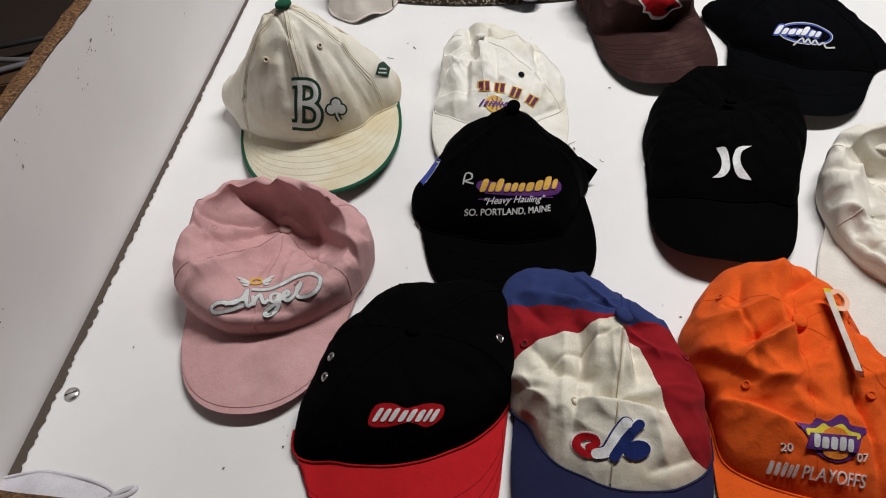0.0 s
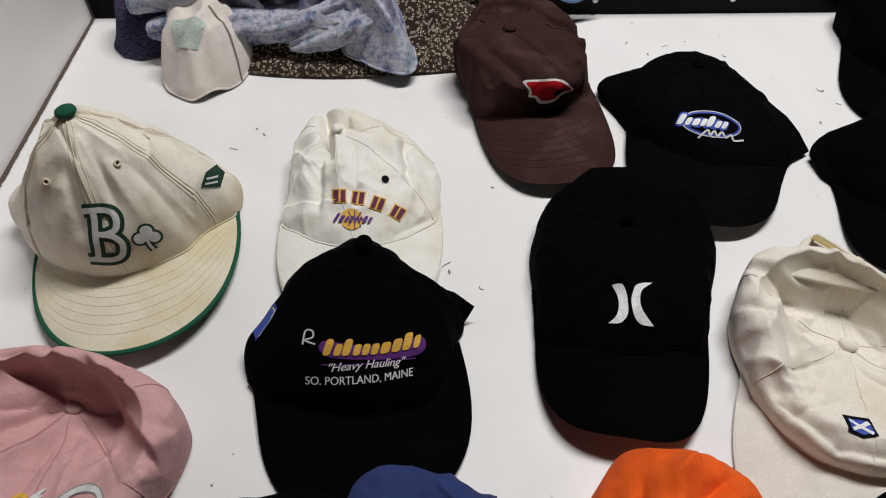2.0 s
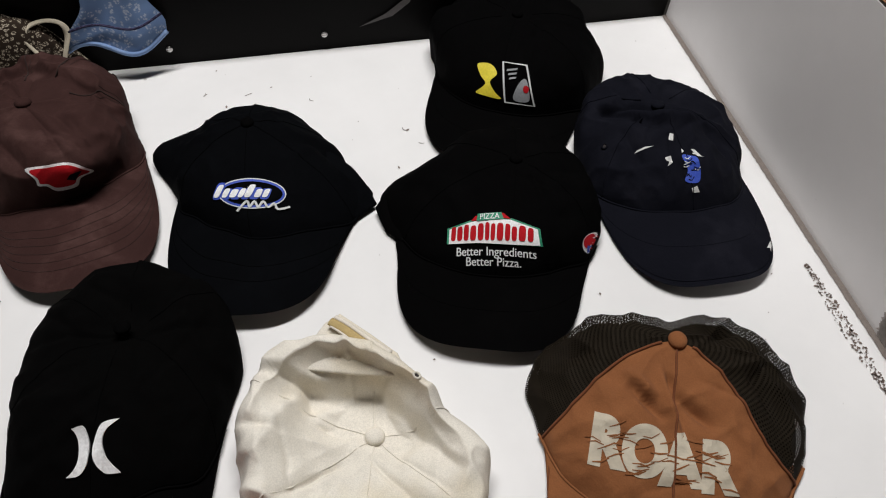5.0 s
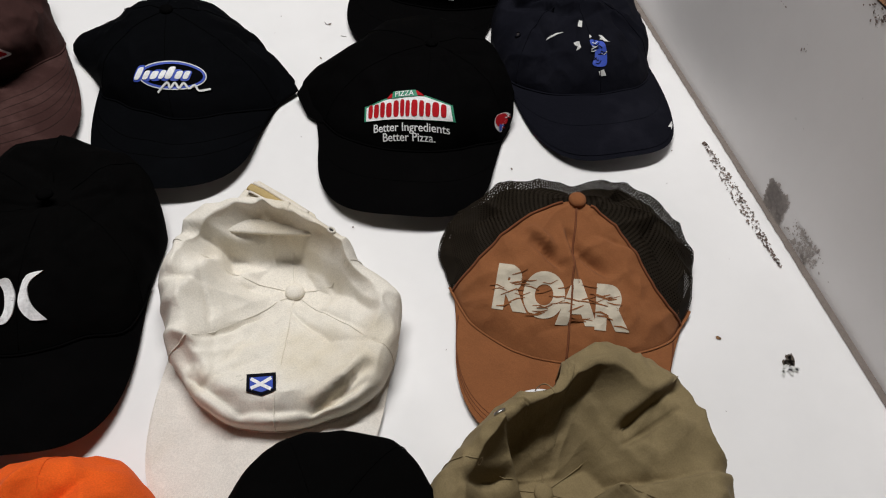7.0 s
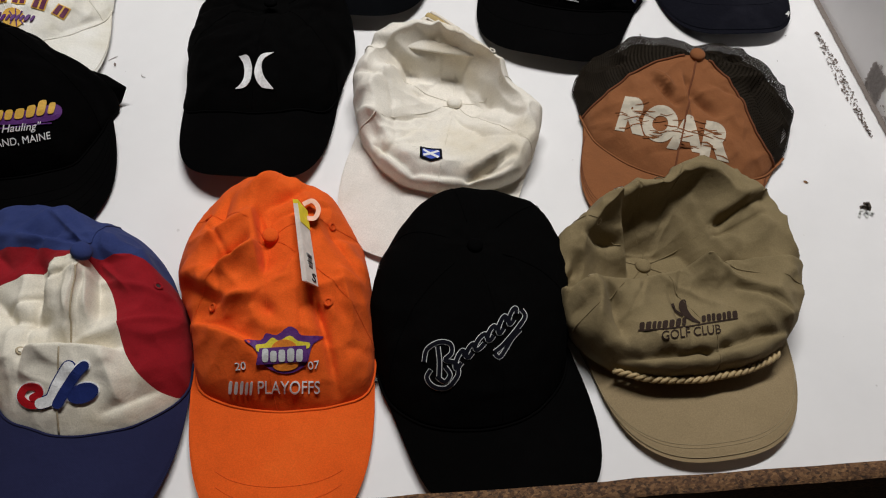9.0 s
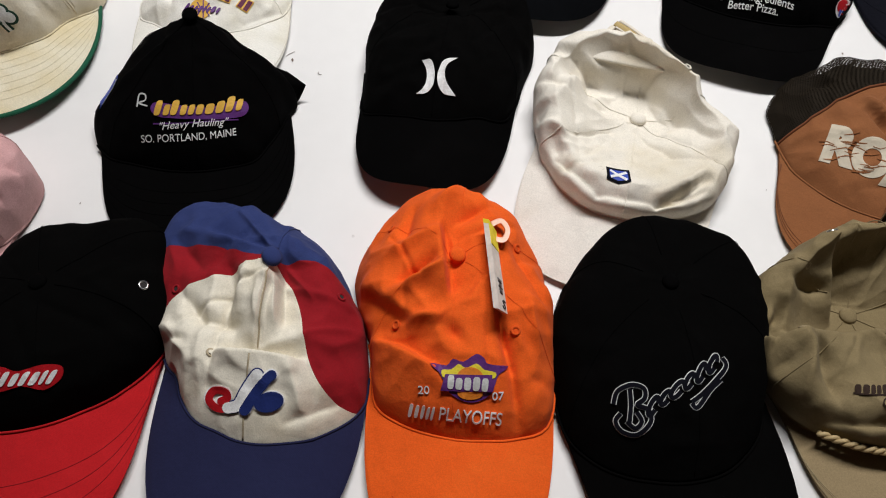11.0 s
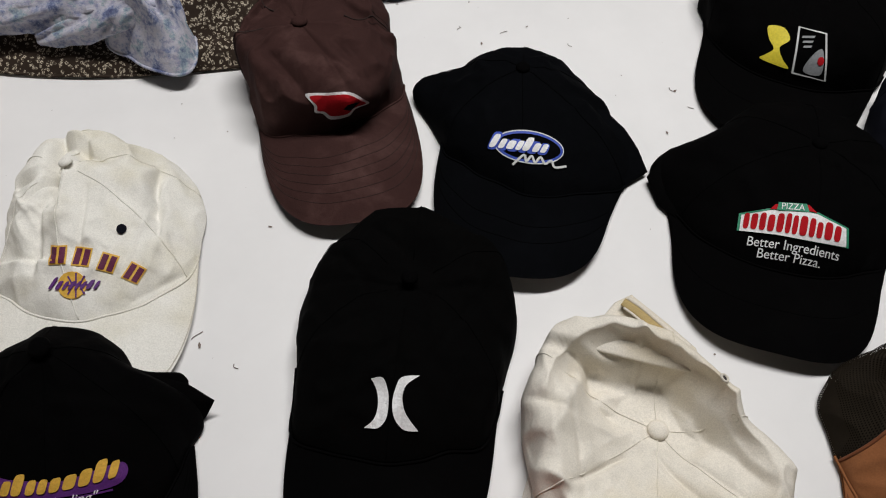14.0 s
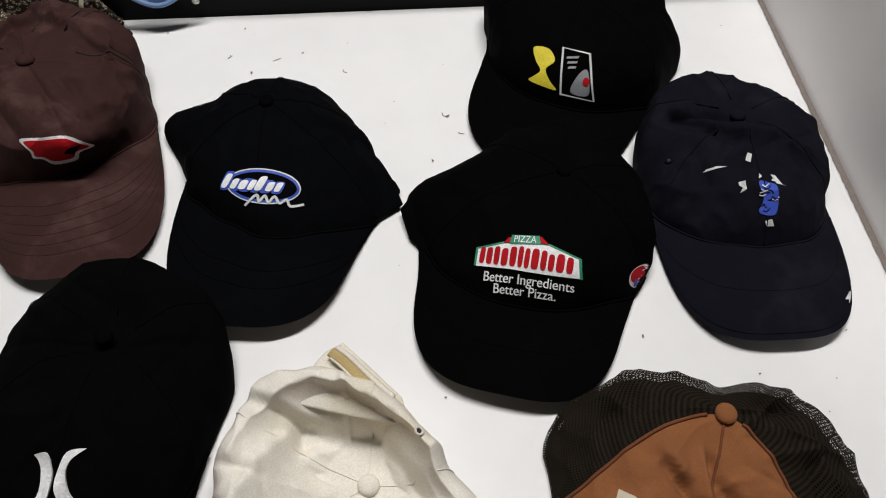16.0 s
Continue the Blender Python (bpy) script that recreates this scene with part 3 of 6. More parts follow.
def box2(cx, cy, w, h, skew=0.0):
    return [(cx - w / 2 - skew, cy - h / 2), (cx + w / 2 - skew, cy - h / 2), (cx + w / 2 + skew, cy + h / 2), (cx - w / 2 + skew, cy + h / 2)]


class Sew:
    """Embroidery and prints on a cap: flat shapes laid onto its cloth from the way (az, el), centred on the world point at."""

    def __init__(self, cap, at, az, el, scale=1.0, turn=0.0):
        inv = cap.m.inverted()
        a, e = radians(az), radians(el)
        d = Vector((-math.sin(a) * math.cos(e), math.cos(a) * math.cos(e), -math.sin(e)))
        right = Vector((math.cos(a), math.sin(a), 0))
        up = right.cross(d)
        t = radians(turn)
        right, up = right * math.cos(t) + up * math.sin(t), up * math.cos(t) - right * math.sin(t)
        r3 = inv.to_3x3()
        self.cap, self.o, self.d, self.r, self.u, self.k = cap, inv @ Vector(at), r3 @ d, r3 @ right, r3 @ up, scale

    def stiff(self, y0, y1):
        """From here on shapes keep straight between the cloth at y0 and at y1, as card does."""
        tree = self.cap.tree()
        ends = []
        for y in (y0, y1):
            hit = tree.ray_cast(self.o + self.u * (y * self.k) - self.d * 0.6, self.d)[0]
            ends.append((y * self.k, (hit - self.o).dot(self.d)))
        rise = 0.0
        for i in range(13):
            for x in (-18, 0, 22):
                f = i / 12
                p = self.o + self.u * ((y0 + (y1 - y0) * f) * self.k) + self.r * (x * self.k)
                hit = tree.ray_cast(p - self.d * 0.6, self.d)[0]
                if hit is not None:
                    rise = max(rise, ends[0][1] * (1 - f) + ends[1][1] * f - (hit - self.o).dot(self.d))
        self.line = [(y, t - 0.8 * rise) for y, t in ends]

    def add(self, name, bm, mat, lift=0.0008, label="", dx=0, dy=0, turn=0.0, fine=0.004, bend=None):
        t = radians(turn)
        c, s = math.cos(t), math.sin(t)
        for v in bm.verts:
            x, y = v.co.x, v.co.y
            if bend:
                x, y = bend(x, y)
            v.co = Vector((x * c - y * s + dx, x * s + y * c + dy, 0)) * self.k
        bmesh.ops.triangulate(bm, faces=bm.faces[:])
        for _ in range(3):
            long = [e for e in bm.edges if e.calc_length() > fine]
            if not long:
                break
            bmesh.ops.subdivide_edges(bm, edges=long, cuts=1)
            bmesh.ops.triangulate(bm, faces=[f for f in bm.faces if len(f.verts) > 3])
        tree = self.cap.tree()
        line = self.line if hasattr(self, "line") else None
        for v in bm.verts:
            if line:
                f = (v.co.y - line[0][0]) / (line[1][0] - line[0][0])
                v.co = self.o + self.r * v.co.x + self.u * v.co.y + self.d * (line[0][1] * (1 - f) + line[1][1] * f - lift)
                continue
            start = self.o + self.r * v.co.x + self.u * v.co.y - self.d * 0.6
            hit, n, _, _ = tree.ray_cast(start, self.d)
            if hit is None:
                hit, n, _, _ = tree.find_nearest(start + self.d * 0.6)
            if n.dot(self.d) > 0:
                n = -n
            v.co = hit + n * 0.0004 - self.d * lift
        for f in bm.faces:
            f.normal_update()
            if f.normal.dot(self.d) > 0:
                f.normal_flip()
        rim = [e for e in bm.edges if e.is_boundary]
        ex = bmesh.ops.extrude_edge_only(bm, edges=rim)
        for g in ex["geom"]:
            if isinstance(g, bmesh.types.BMVert):
                g.co += self.d * (lift + 0.0008)
        return part(name, bm, mat, self.cap.ob, label, smooth=False)


HOLE = plain("eyelet_hole", (0.03, 0.025, 0.025), 0.95)
BLACK = cloth("black_cotton", (0.0012, 0.0011, 0.0012), (0.0026, 0.0024, 0.0025), 0.5, sheen=0.0, spec=0.03)
BLACK_W = cloth("black_wool", (0.0016, 0.0015, 0.0015), (0.0028, 0.0027, 0.0027), 0.5, sheen=0.0, rough=0.95, spec=0.03)
BLACK_UNDER = cloth("faded_black_cotton", (0.012, 0.006, 0.005), sheen=0.0, spec=0.05)
NAVY = cloth("washed_navy_cotton", (0.0045, 0.0048, 0.0085), (0.016, 0.016, 0.023), 0.5, sheen=0.0, spec=0.08)
NAVYBLK = cloth("blue_black_cotton", (0.0018, 0.0020, 0.0026), (0.0034, 0.0038, 0.0050), 0.5, sheen=0.0, spec=0.03)
BROWN = cloth("brown_cotton", (0.040, 0.018, 0.016), (0.088, 0.046, 0.041), 0.85, sheen=0.0, spec=0.1, crease=0.05)
BROWN_SEAM = cloth("dark_brown_thread", (0.028, 0.016, 0.014))
PINK = cloth("pink_cotton", (0.60, 0.345, 0.345), (0.67, 0.43, 0.43), 0.5, stain=(0.33, 0.19, 0.17), stain_amt=0.55, crease=0.05)
PINK_SEAM = cloth("pink_thread", (0.46, 0.25, 0.25))
CREAM = cloth("cream_cotton", (0.78, 0.74, 0.64), (0.81, 0.78, 0.70), 0.5, stain=(0.50, 0.38, 0.19), stain_amt=0.5, crease=0.05)
CREAM_V = cloth("stained_cream_cotton", (0.68, 0.63, 0.49), (0.72, 0.68, 0.56), 0.5, stain=(0.56, 0.44, 0.20), stain_amt=0.75, stain_scale=9)
CREAM_SEAM = cloth("cream_thread", (0.675, 0.594, 0.459))
WHITE_C = cloth("white_cotton", (0.80, 0.78, 0.72), (0.83, 0.81, 0.77), 0.4, stain=(0.60, 0.54, 0.36), stain_amt=0.45, crease=0.05)
WHITE_SEAM = cloth("white_thread", (0.64, 0.60, 0.52))
OFF = cloth("off_white_cotton", (0.78, 0.735, 0.65), (0.82, 0.78, 0.71), 0.5, stain=(0.52, 0.42, 0.24), stain_amt=0.55, stain_scale=11, crease=0.05)
OFF_V = cloth("off_white_visor_cotton", (0.76, 0.72, 0.66), (0.80, 0.76, 0.70), 0.4, stain=(0.55, 0.45, 0.30), stain_amt=0.3)
ORANGE = cloth("orange_cotton", (0.80, 0.108, 0.010), (0.86, 0.15, 0.018), 0.5, sheen=0.02, crease=0.05)
ORANGE_SEAM = cloth("orange_thread", (0.68, 0.085, 0.008))
RED = cloth("red_cotton", (0.27, 0.006, 0.012), (0.34, 0.012, 0.018), 0.4, crease=0.05)
RED_V = cloth("bright_red_cotton", (0.46, 0.008, 0.012), (0.52, 0.015, 0.02), 0.4)
BLUE = cloth("blue_cotton", (0.024, 0.038, 0.135), (0.042, 0.06, 0.18), 0.45, crease=0.05)
BLUE_V = cloth("dark_blue_cotton", (0.012, 0.014, 0.052), (0.018, 0.022, 0.07), 0.4)
BEIGE = cloth("beige_cotton", (0.76, 0.71, 0.60), (0.80, 0.76, 0.67), 0.5, stain=(0.45, 0.36, 0.20), stain_amt=0.5, crease=0.05)
BEIGE_SEAM = cloth("beige_thread", (0.42, 0.35, 0.24))
TAN = cloth("tan_cotton", (0.2193, 0.1677, 0.086), (0.2752, 0.215, 0.1204), 0.5, sheen=0.02, crease=0.05)
TAN_V = cloth("tan_visor_cotton", (0.30, 0.225, 0.125), (0.34, 0.26, 0.15), 0.4)
STRAP_TAN = cloth("tan_strap_lining", (0.44, 0.33, 0.15))
TAN_SEAM = cloth("tan_thread", (0.34, 0.27, 0.16))
TAN_DARK = cloth("dark_brown_thread_print", (0.03, 0.017, 0.012))
RUST = cloth("rust_brown_cotton", (0.235, 0.088, 0.032), (0.30, 0.125, 0.05), 0.55)
RUST_SEAM = cloth("rust_thread", (0.15, 0.05, 0.02))
MESH = plain("brown_black_net", (0.014, 0.010, 0.006), 0.8, spec=0.1)
# near-black colour standing for the shadow inside the net cap
NET_SHADE = plain("net_inner_shade", (0.004, 0.003, 0.002), 0.95, spec=0.02)
GREEN = cloth("green_cotton", (0.010, 0.085, 0.045))
ROPE = plain("braided_gold_cord", (0.46, 0.34, 0.17), 0.6, grain=400, relief=0.5)
T_WHITE = plain("white_thread_fill", (0.80, 0.80, 0.80), 0.7, grain=500, relief=0.5)
T_SILVER = plain("silver_thread", (0.62, 0.63, 0.62), 0.5, grain=500, relief=0.5)
T_GREY = plain("grey_thread", (0.25, 0.26, 0.27), 0.6, grain=500, relief=0.5)
T_GOLD = plain("gold_thread", (0.72, 0.42, 0.06), 0.6, grain=500, relief=0.5)
T_YELLOW = plain("yellow_thread", (0.75, 0.62, 0.04), 0.6, grain=500, relief=0.5)
T_PURPLE = plain("purple_thread", (0.10, 0.02, 0.17), 0.6, grain=500, relief=0.5)
T_RED = plain("red_thread", (0.42, 0.008, 0.014), 0.8, spec=0.12, grain=500, relief=0.5)
T_BLUE = plain("blue_thread", (0.03, 0.07, 0.42), 0.6, grain=500, relief=0.5)
T_ROYAL = cloth("royal_thread", (0.013, 0.024, 0.125), (0.022, 0.038, 0.17), 0.4, sheen=0.0, spec=0.15)
T_NAVY = cloth("washed_navy_cotton", (0.0045, 0.0048, 0.0085), (0.016, 0.016, 0.023), 0.5, sheen=0.0, spec=0.08)
T_GREEN = plain("green_thread", (0.003, 0.034, 0.017), 0.8, grain=500, relief=0.5)
T_TEAL = plain("bright_green_thread", (0.02, 0.22, 0.12), 0.6, grain=500, relief=0.5)
T_ORANGE = plain("orange_thread_fill", (0.75, 0.22, 0.02), 0.6, grain=500, relief=0.5)
PAINT = plain("white_paint_fleck", (0.62, 0.62, 0.60), 0.7)
PRINT = plain("cracked_cream_print", (0.52, 0.46, 0.36), 0.8, grain=90)
TAG_CLEAR = plain("clear_plastic_hook", (0.80, 0.42, 0.28), 0.3)
EYE_METAL = plain("nickel_eyelet", (0.55, 0.55, 0.55), 0.3, 1.0)

# cream fitted cap with green trim, crown standing up
boston = Cap("baseball_cap", "cream fitted baseball cap with green button and visor piping", -0.1447, 0.7735, 3.8, 0.099, 0.0907, 0.1618, 0.0959, half=0.1077, arch=0.0206, tip=0.004,
             apex=(-0.0124, -0.0242), boxy=1.603, rise=1.0, ears=((166, 14, 0.44, 0.10, 0.18), (10, 16, 0.20, 0.10, 0.16)), crumple=0.0035, wrinkle=0.0022, seed=2, corner=2.151, creases=8, crease=0.0022, folds=((0.004, -0.055, 0.012, -0.091, 0.007, -0.0108), (0.029, -0.056, 0.059, -0.07, 0.007, -0.0108), (-0.032, -0.059, -0.057, -0.077, 0.007, -0.0095), (-0.007, -0.055, -0.01, -0.087, 0.006, 0.0081), (-0.021, -0.064, -0.023, -0.092, 0.005, -0.0068), (0.05, -0.065, 0.07, -0.056, 0.006, -0.0081), (-0.074, -0.056, -0.122, 0.006, 0.008, -0.0108), (0.012, -0.065, 0.031, -0.089, 0.006, 0.0068), (-0.086, -0.054, -0.068, -0.074, 0.006, -0.0081)), skew=-0.0001, slip=0.056,
    plan=(-0.00, -0.09, -0.05, -0.01, 0.00, 0.00, 0.00, -0.00, -0.01, -0.04, -0.09, -0.12, 0.04, 0.10, 0.05, 0.04, 0.05, 0.09, 0.09, 0.05, 0.01, -0.07, -0.05, 0.04), upper=(-0.12, -0.18, -0.01, -0.00, 0.01, -0.04, -0.12, -0.01, 0.01, 0.03, 0.01, 0.01))
boston.crown(CREAM, nu=44, nv=78).seams(CREAM_SEAM, stitch=CREAM_SEAM)
boston.visor(CREAM_V, GREEN, rows=(0.18, 0.30, 0.42, 0.54, 0.66, 0.78), thread=CREAM_V, piping=GREEN)
boston.button(GREEN, 0.0095, 0.006).eyelets(CREAM_SEAM, [(33, 0.52), (-35, 0.5), (90, 0.5)], 0.0026)

# pink cap with its crown pushed in
pink = Cap("baseball_cap", "faded dirty pink cotton cap with its crown pushed in", -0.1763, 0.4928, -6.8, 0.1, 0.0888, 0.076, 0.0873, half=0.0955, arch=0.015, tip=0.005, bowl=(0.048, 0.078, 0.066, 0.018, 0.82, 0.36),
           apex=(-0.0014, 0.0455), crumple=0.0035, wrinkle=0.0026, seed=5, corner=2.207, creases=8, crease=0.0026, folds=((-0.08, 0.022, -0.029, 0.045, 0.003, -0.0041), (-0.058, -0.043, -0.002, 0.035, 0.009, 0.0095), (-0.077, -0.064, -0.051, -0.037, 0.008, 0.0068), (-0.042, -0.085, 0.042, -0.083, 0.005, -0.0068), (-0.056, -0.02, -0.047, 0.013, 0.005, -0.0054), (0.082, -0.037, 0.092, -0.029, 0.007, 0.0068), (0.089, 0.005, 0.102, 0.005, 0.006, -0.0068)), steps=((0.031, 0.056, 0.039, 0.046, -1, 0.0168, 0.03, 0), (0.039, 0.046, 0.097, -0.024, -1, 0.0168, 0.03, 0), (-0.048, 0.062, -0.017, 0.053, 1, 0.0108, 0.022, 0), (-0.067, 0.009, -0.027, 0.044, -1, 0.0084, 0.012, 0)), skew=-0.0042, slip=0.138,
    plan=(-0.01, 0.02, -0.02, -0.10, -0.14, -0.16, -0.12, -0.05, 0.03, 0.04, 0.00, -0.05, -0.02, 0.02, 0.05, 0.06, 0.05, 0.07, 0.04, 0.03, -0.01, -0.04, -0.04, -0.04), upper=(-0.01, -0.06, -0.17, -0.13, 0.06, 0.01, -0.03, -0.10, -0.03, -0.01, -0.00, -0.00))
pink.crown(PINK, nu=44, nv=78).seams(PINK_SEAM, r=0.0004)
pink.visor(PINK, PINK, thread=PINK_SEAM, edge_row=0.93)
pink.button(cloth("worn_pink_button", (0.36, 0.22, 0.19)), 0.0075).eyelets(PINK_SEAM, [(-100, 0.5), (-150, 0.42), (160, 0.4), (130, 0.36), (30, 0.45)], 0.0026)

# white cap folded at the sides
arched_cap = Cap("baseball_cap", "white cotton cap with purple and gold lettering, crumpled crown", 0.0954, 0.7634, -8.2, 0.084, 0.0857, 0.0498, 0.0906, half=0.0961, arch=0.0158, tip=0.004,
             apex=(-0.0269, 0.0515), boxy=0.683, rise=1.1, crumple=0.0032, wrinkle=0.0028, seed=9, corner=2.506, creases=8, crease=0.0028, folds=((-0.046, 0.101, -0.033, 0.016, 0.007, -0.0175), (0.042, 0.065, 0.053, -0.013, 0.006, -0.0095), (-0.038, 0.085, 0.002, 0.06, 0.009, -0.0095), (0.039, -0.072, 0.081, -0.038, 0.004, -0.0068), (-0.035, 0.073, -0.022, -0.001, 0.007, 0.0068), (0.049, -0.05, 0.055, -0.013, 0.006, 0.0054), (-0.08, 0.041, -0.058, 0.042, 0.006, -0.0068), (0.002, 0.097, 0.023, 0.068, 0.008, 0.0054)), steps=((-0.038, 0.012, -0.037, -0.04, -1, 0.0108, 0.014, 0), (-0.082, -0.029, -0.033, -0.038, 1, 0.0108, 0.018, 0)), skew=0.0019, slip=0.12,
    plan=(0.01, 0.05, 0.09, 0.15, 0.13, 0.08, 0.03, 0.01, -0.00, -0.01, -0.03, -0.07, -0.10, -0.03, 0.12, 0.05, 0.04, 0.02, 0.03, 0.01, 0.03, 0.03, 0.07, 0.04), upper=(-0.03, -0.15, -0.15, 0.14, 0.10, -0.02, -0.09, -0.14, -0.01, 0.01, 0.04, 0.01))
arched_cap.crown(WHITE_C, nu=44, nv=78).seams(WHITE_C, r=0.0005)
arched_cap.visor(WHITE_C, WHITE_C, rows=(), thread=WHITE_SEAM, edge_row=0.95)
arched_cap.button(WHITE_C, 0.006)

# black structured cap
hauling_cap = Cap("baseball_cap", "black structured cotton cap with gold and white embroidery", 0.0735, 0.5742, 1.1, 0.09, 0.078, 0.1002, 0.0857, half=0.1011, arch=0.0095, tip=0.006,
              apex=(0.0177, 0.0346), boxy=1.818, rise=0.95, wrinkle=0.0016, seed=12, corner=2.676, creases=10, crease=0.002, ears=((24, 6, 0.5, 0.04, 0.15), (178, 14, 0.2, 0.06, 0.2)), skew=-0.0026, slip=0.08,
    plan=(0.11, -0.14, -0.32, -0.20, -0.11, -0.03, -0.01, -0.00, -0.01, -0.03, -0.07, -0.08, -0.02, 0.12, 0.13, 0.05, 0.02, 0.03, 0.06, 0.10, 0.16, 0.07, 0.02, 0.01), upper=(-0.13, -0.22, -0.14, -0.05, -0.10, 0.06, 0.05, -0.01, -0.01, 0.02, 0.05, -0.01))
hauling_cap.crown(BLACK).seams(BLACK, r=0.0003)
hauling_cap.visor(BLACK, BLACK_UNDER, rows=(0.3, 0.45, 0.6, 0.75), thread=BLACK)
hauling_cap.button(BLACK, 0.0075, 0.005)
hauling_cap.flap("back_strap", [(0.061, 0.025, 0.030), (0.075, 0.031, 0.034), (0.095, 0.021, 0.030), (0.111, 0.009, 0.022), (0.102, 0.004, 0.009), (0.088, -0.010, 0.008)], BLACK)

# black cap with a long flat visor
crescent_cap = Cap("baseball_cap", "black cotton cap with a white double-crescent emblem", 0.3394, 0.6037, -18.6, 0.0894, 0.103, 0.0567, 0.079, half=0.0816, arch=0.0288, tip=0.004,
             apex=(-0.0017, 0.0429), boxy=0.51, rise=0.8, dents=((0.0, 0.05, 0.03, 0.016),), folds=((0.03, -0.04, 0.02, 0.05, 0.012, 0.003),), crumple=0.003, wrinkle=0.0022, seed=15, corner=3.167, creases=12, skew=0.0006, slip=0.021,
    plan=(-0.01, 0.06, 0.05, 0.02, 0.01, 0.00, -0.00, -0.00, 0.00, 0.02, 0.08, 0.06, 0.02, -0.01, 0.05, 0.19, 0.10, 0.03, 0.01, -0.01, -0.02, 0.08, 0.02, -0.04), upper=(0.05, 0.05, 0.01, 0.02, 0.01, -0.02, 0.03, 0.01, -0.01, -0.02, 0.00, 0.01))
crescent_cap.crown(BLACK_W).seams(BLACK, r=0.0003)
crescent_cap.visor(BLACK, BLACK_UNDER)
crescent_cap.button(BLACK, 0.007)

# black cap with a red visor
ruud = Cap("baseball_cap", "black cap with bright red visor and red-white emblem", -0.0469, 0.3374, 6.5, 0.0999, 0.083, 0.0669, 0.1019, half=0.0873, arch=0.0144, tip=0.006,
           apex=(0.0156, 0.0161), boxy=0.652, rise=0.75, ears=((44, 26, 0.22, 0.25, 0.5),), wrinkle=0.0014, seed=18, corner=2.689, creases=8, crease=0.002, skew=-0.0255, slip=0.03,
    plan=(0.01, 0.01, 0.03, 0.01, -0.06, -0.06, -0.04, 0.01, -0.03, -0.08, -0.13, -0.11, -0.03, 0.10, 0.21, 0.08, 0.04, 0.02, 0.01, -0.00, 0.01, 0.01, 0.01, 0.01), upper=(0.01, 0.09, -0.06, 0.02, -0.17, -0.18, -0.09, -0.01, -0.00, -0.00, 0.00, 0.00))
ruud.crown(BLACK_W).seams(BLACK, r=0.0003)
ruud.visor(RED_V, RED_V, rows=(0.4, 0.55, 0.7), thread=RED)
ruud.button(BLACK, 0.007).eyelets(EYE_METAL, [(-78, 0.44), (-92, 0.50), (80, 0.50)], 0.0034)

# tricolour cap
tricolour_cap = Cap("baseball_cap", "tricolour cap: beige front, red sides, blue back and visor", 0.1409, 0.3037, -15.5, 0.0864, 0.0963, 0.0628, 0.0859, half=0.0921, arch=0.0257, tip=0.005,
            apex=(-0.0012, 0.0428), boxy=0.818, rise=1.1, ears=((150, 34, 0.42, 0.42, 0.5), (50, 32, -0.24, 0.45, 0.6)), crumple=0.003, wrinkle=0.0024, seed=21, corner=2.348, creases=8, crease=0.0034, folds=((-0.038, 0.04, -0.027, -0.012, 0.009, -0.0112), (-0.022, 0.003, -0.021, 0.043, 0.008, 0.008), (-0.076, 0.017, -0.045, -0.011, 0.007, -0.0096), (-0.052, -0.006, -0.021, -0.01, 0.006, -0.008), (-0.054, -0.037, -0.092, -0.007, 0.008, 0.0096), (-0.063, -0.022, -0.086, -0.017, 0.005, -0.008), (0.03, -0.078, 0.067, -0.056, 0.004, -0.0064), (0.03, -0.043, 0.041, -0.068, 0.007, 0.0064), (-0.098, 0.071, -0.066, 0.04, 0.009, -0.0064)), steps=((-0.02, -0.033, 0.026, -0.034, 1, 0.0168, 0.02, 0.7), (0.002, 0.042, 0.01, 0.001, 1, 0.0144, 0.028, 0.7), (-0.001, 0.031, -0.003, -0.016, 1, 0.0072, 0.01, 0.7), (-0.055, 0.068, -0.017, 0.057, 1, 0.006, 0.012, 0.7)), skew=0.0044, slip=0.088,
    plan=(-0.09, -0.10, -0.09, -0.02, 0.04, 0.05, 0.06, 0.04, 0.03, 0.02, 0.00, -0.12, -0.07, 0.03, -0.06, -0.04, -0.03, -0.05, -0.02, 0.00, 0.04, 0.08, 0.10, 0.00), upper=(-0.14, -0.13, -0.19, -0.30, 0.04, 0.30, 0.17, 0.09, 0.01, 0.00, -0.01, -0.03))
tricolour_cap.crown([BEIGE, RED, BLUE, BLUE, RED, BEIGE], panels=[0, 58, 124, 180, 254, 280, 360], bend=[0, -20, -18, 0, 0, -3, 0], nu=44, nv=78).seams(BEIGE_SEAM, at=[FRONT])
tricolour_cap.seams(BLUE, at=[FRONT + math.pi], r=0.0006)
tricolour_cap.visor(BLUE_V, BLUE_V)
tricolour_cap.button(BLUE, 0.0085, 0.006).eyelets(BEIGE_SEAM, [(-30, 0.5)], 0.003).eyelets(RED, [(86, 0.52), (-86, 0.5)], 0.003)

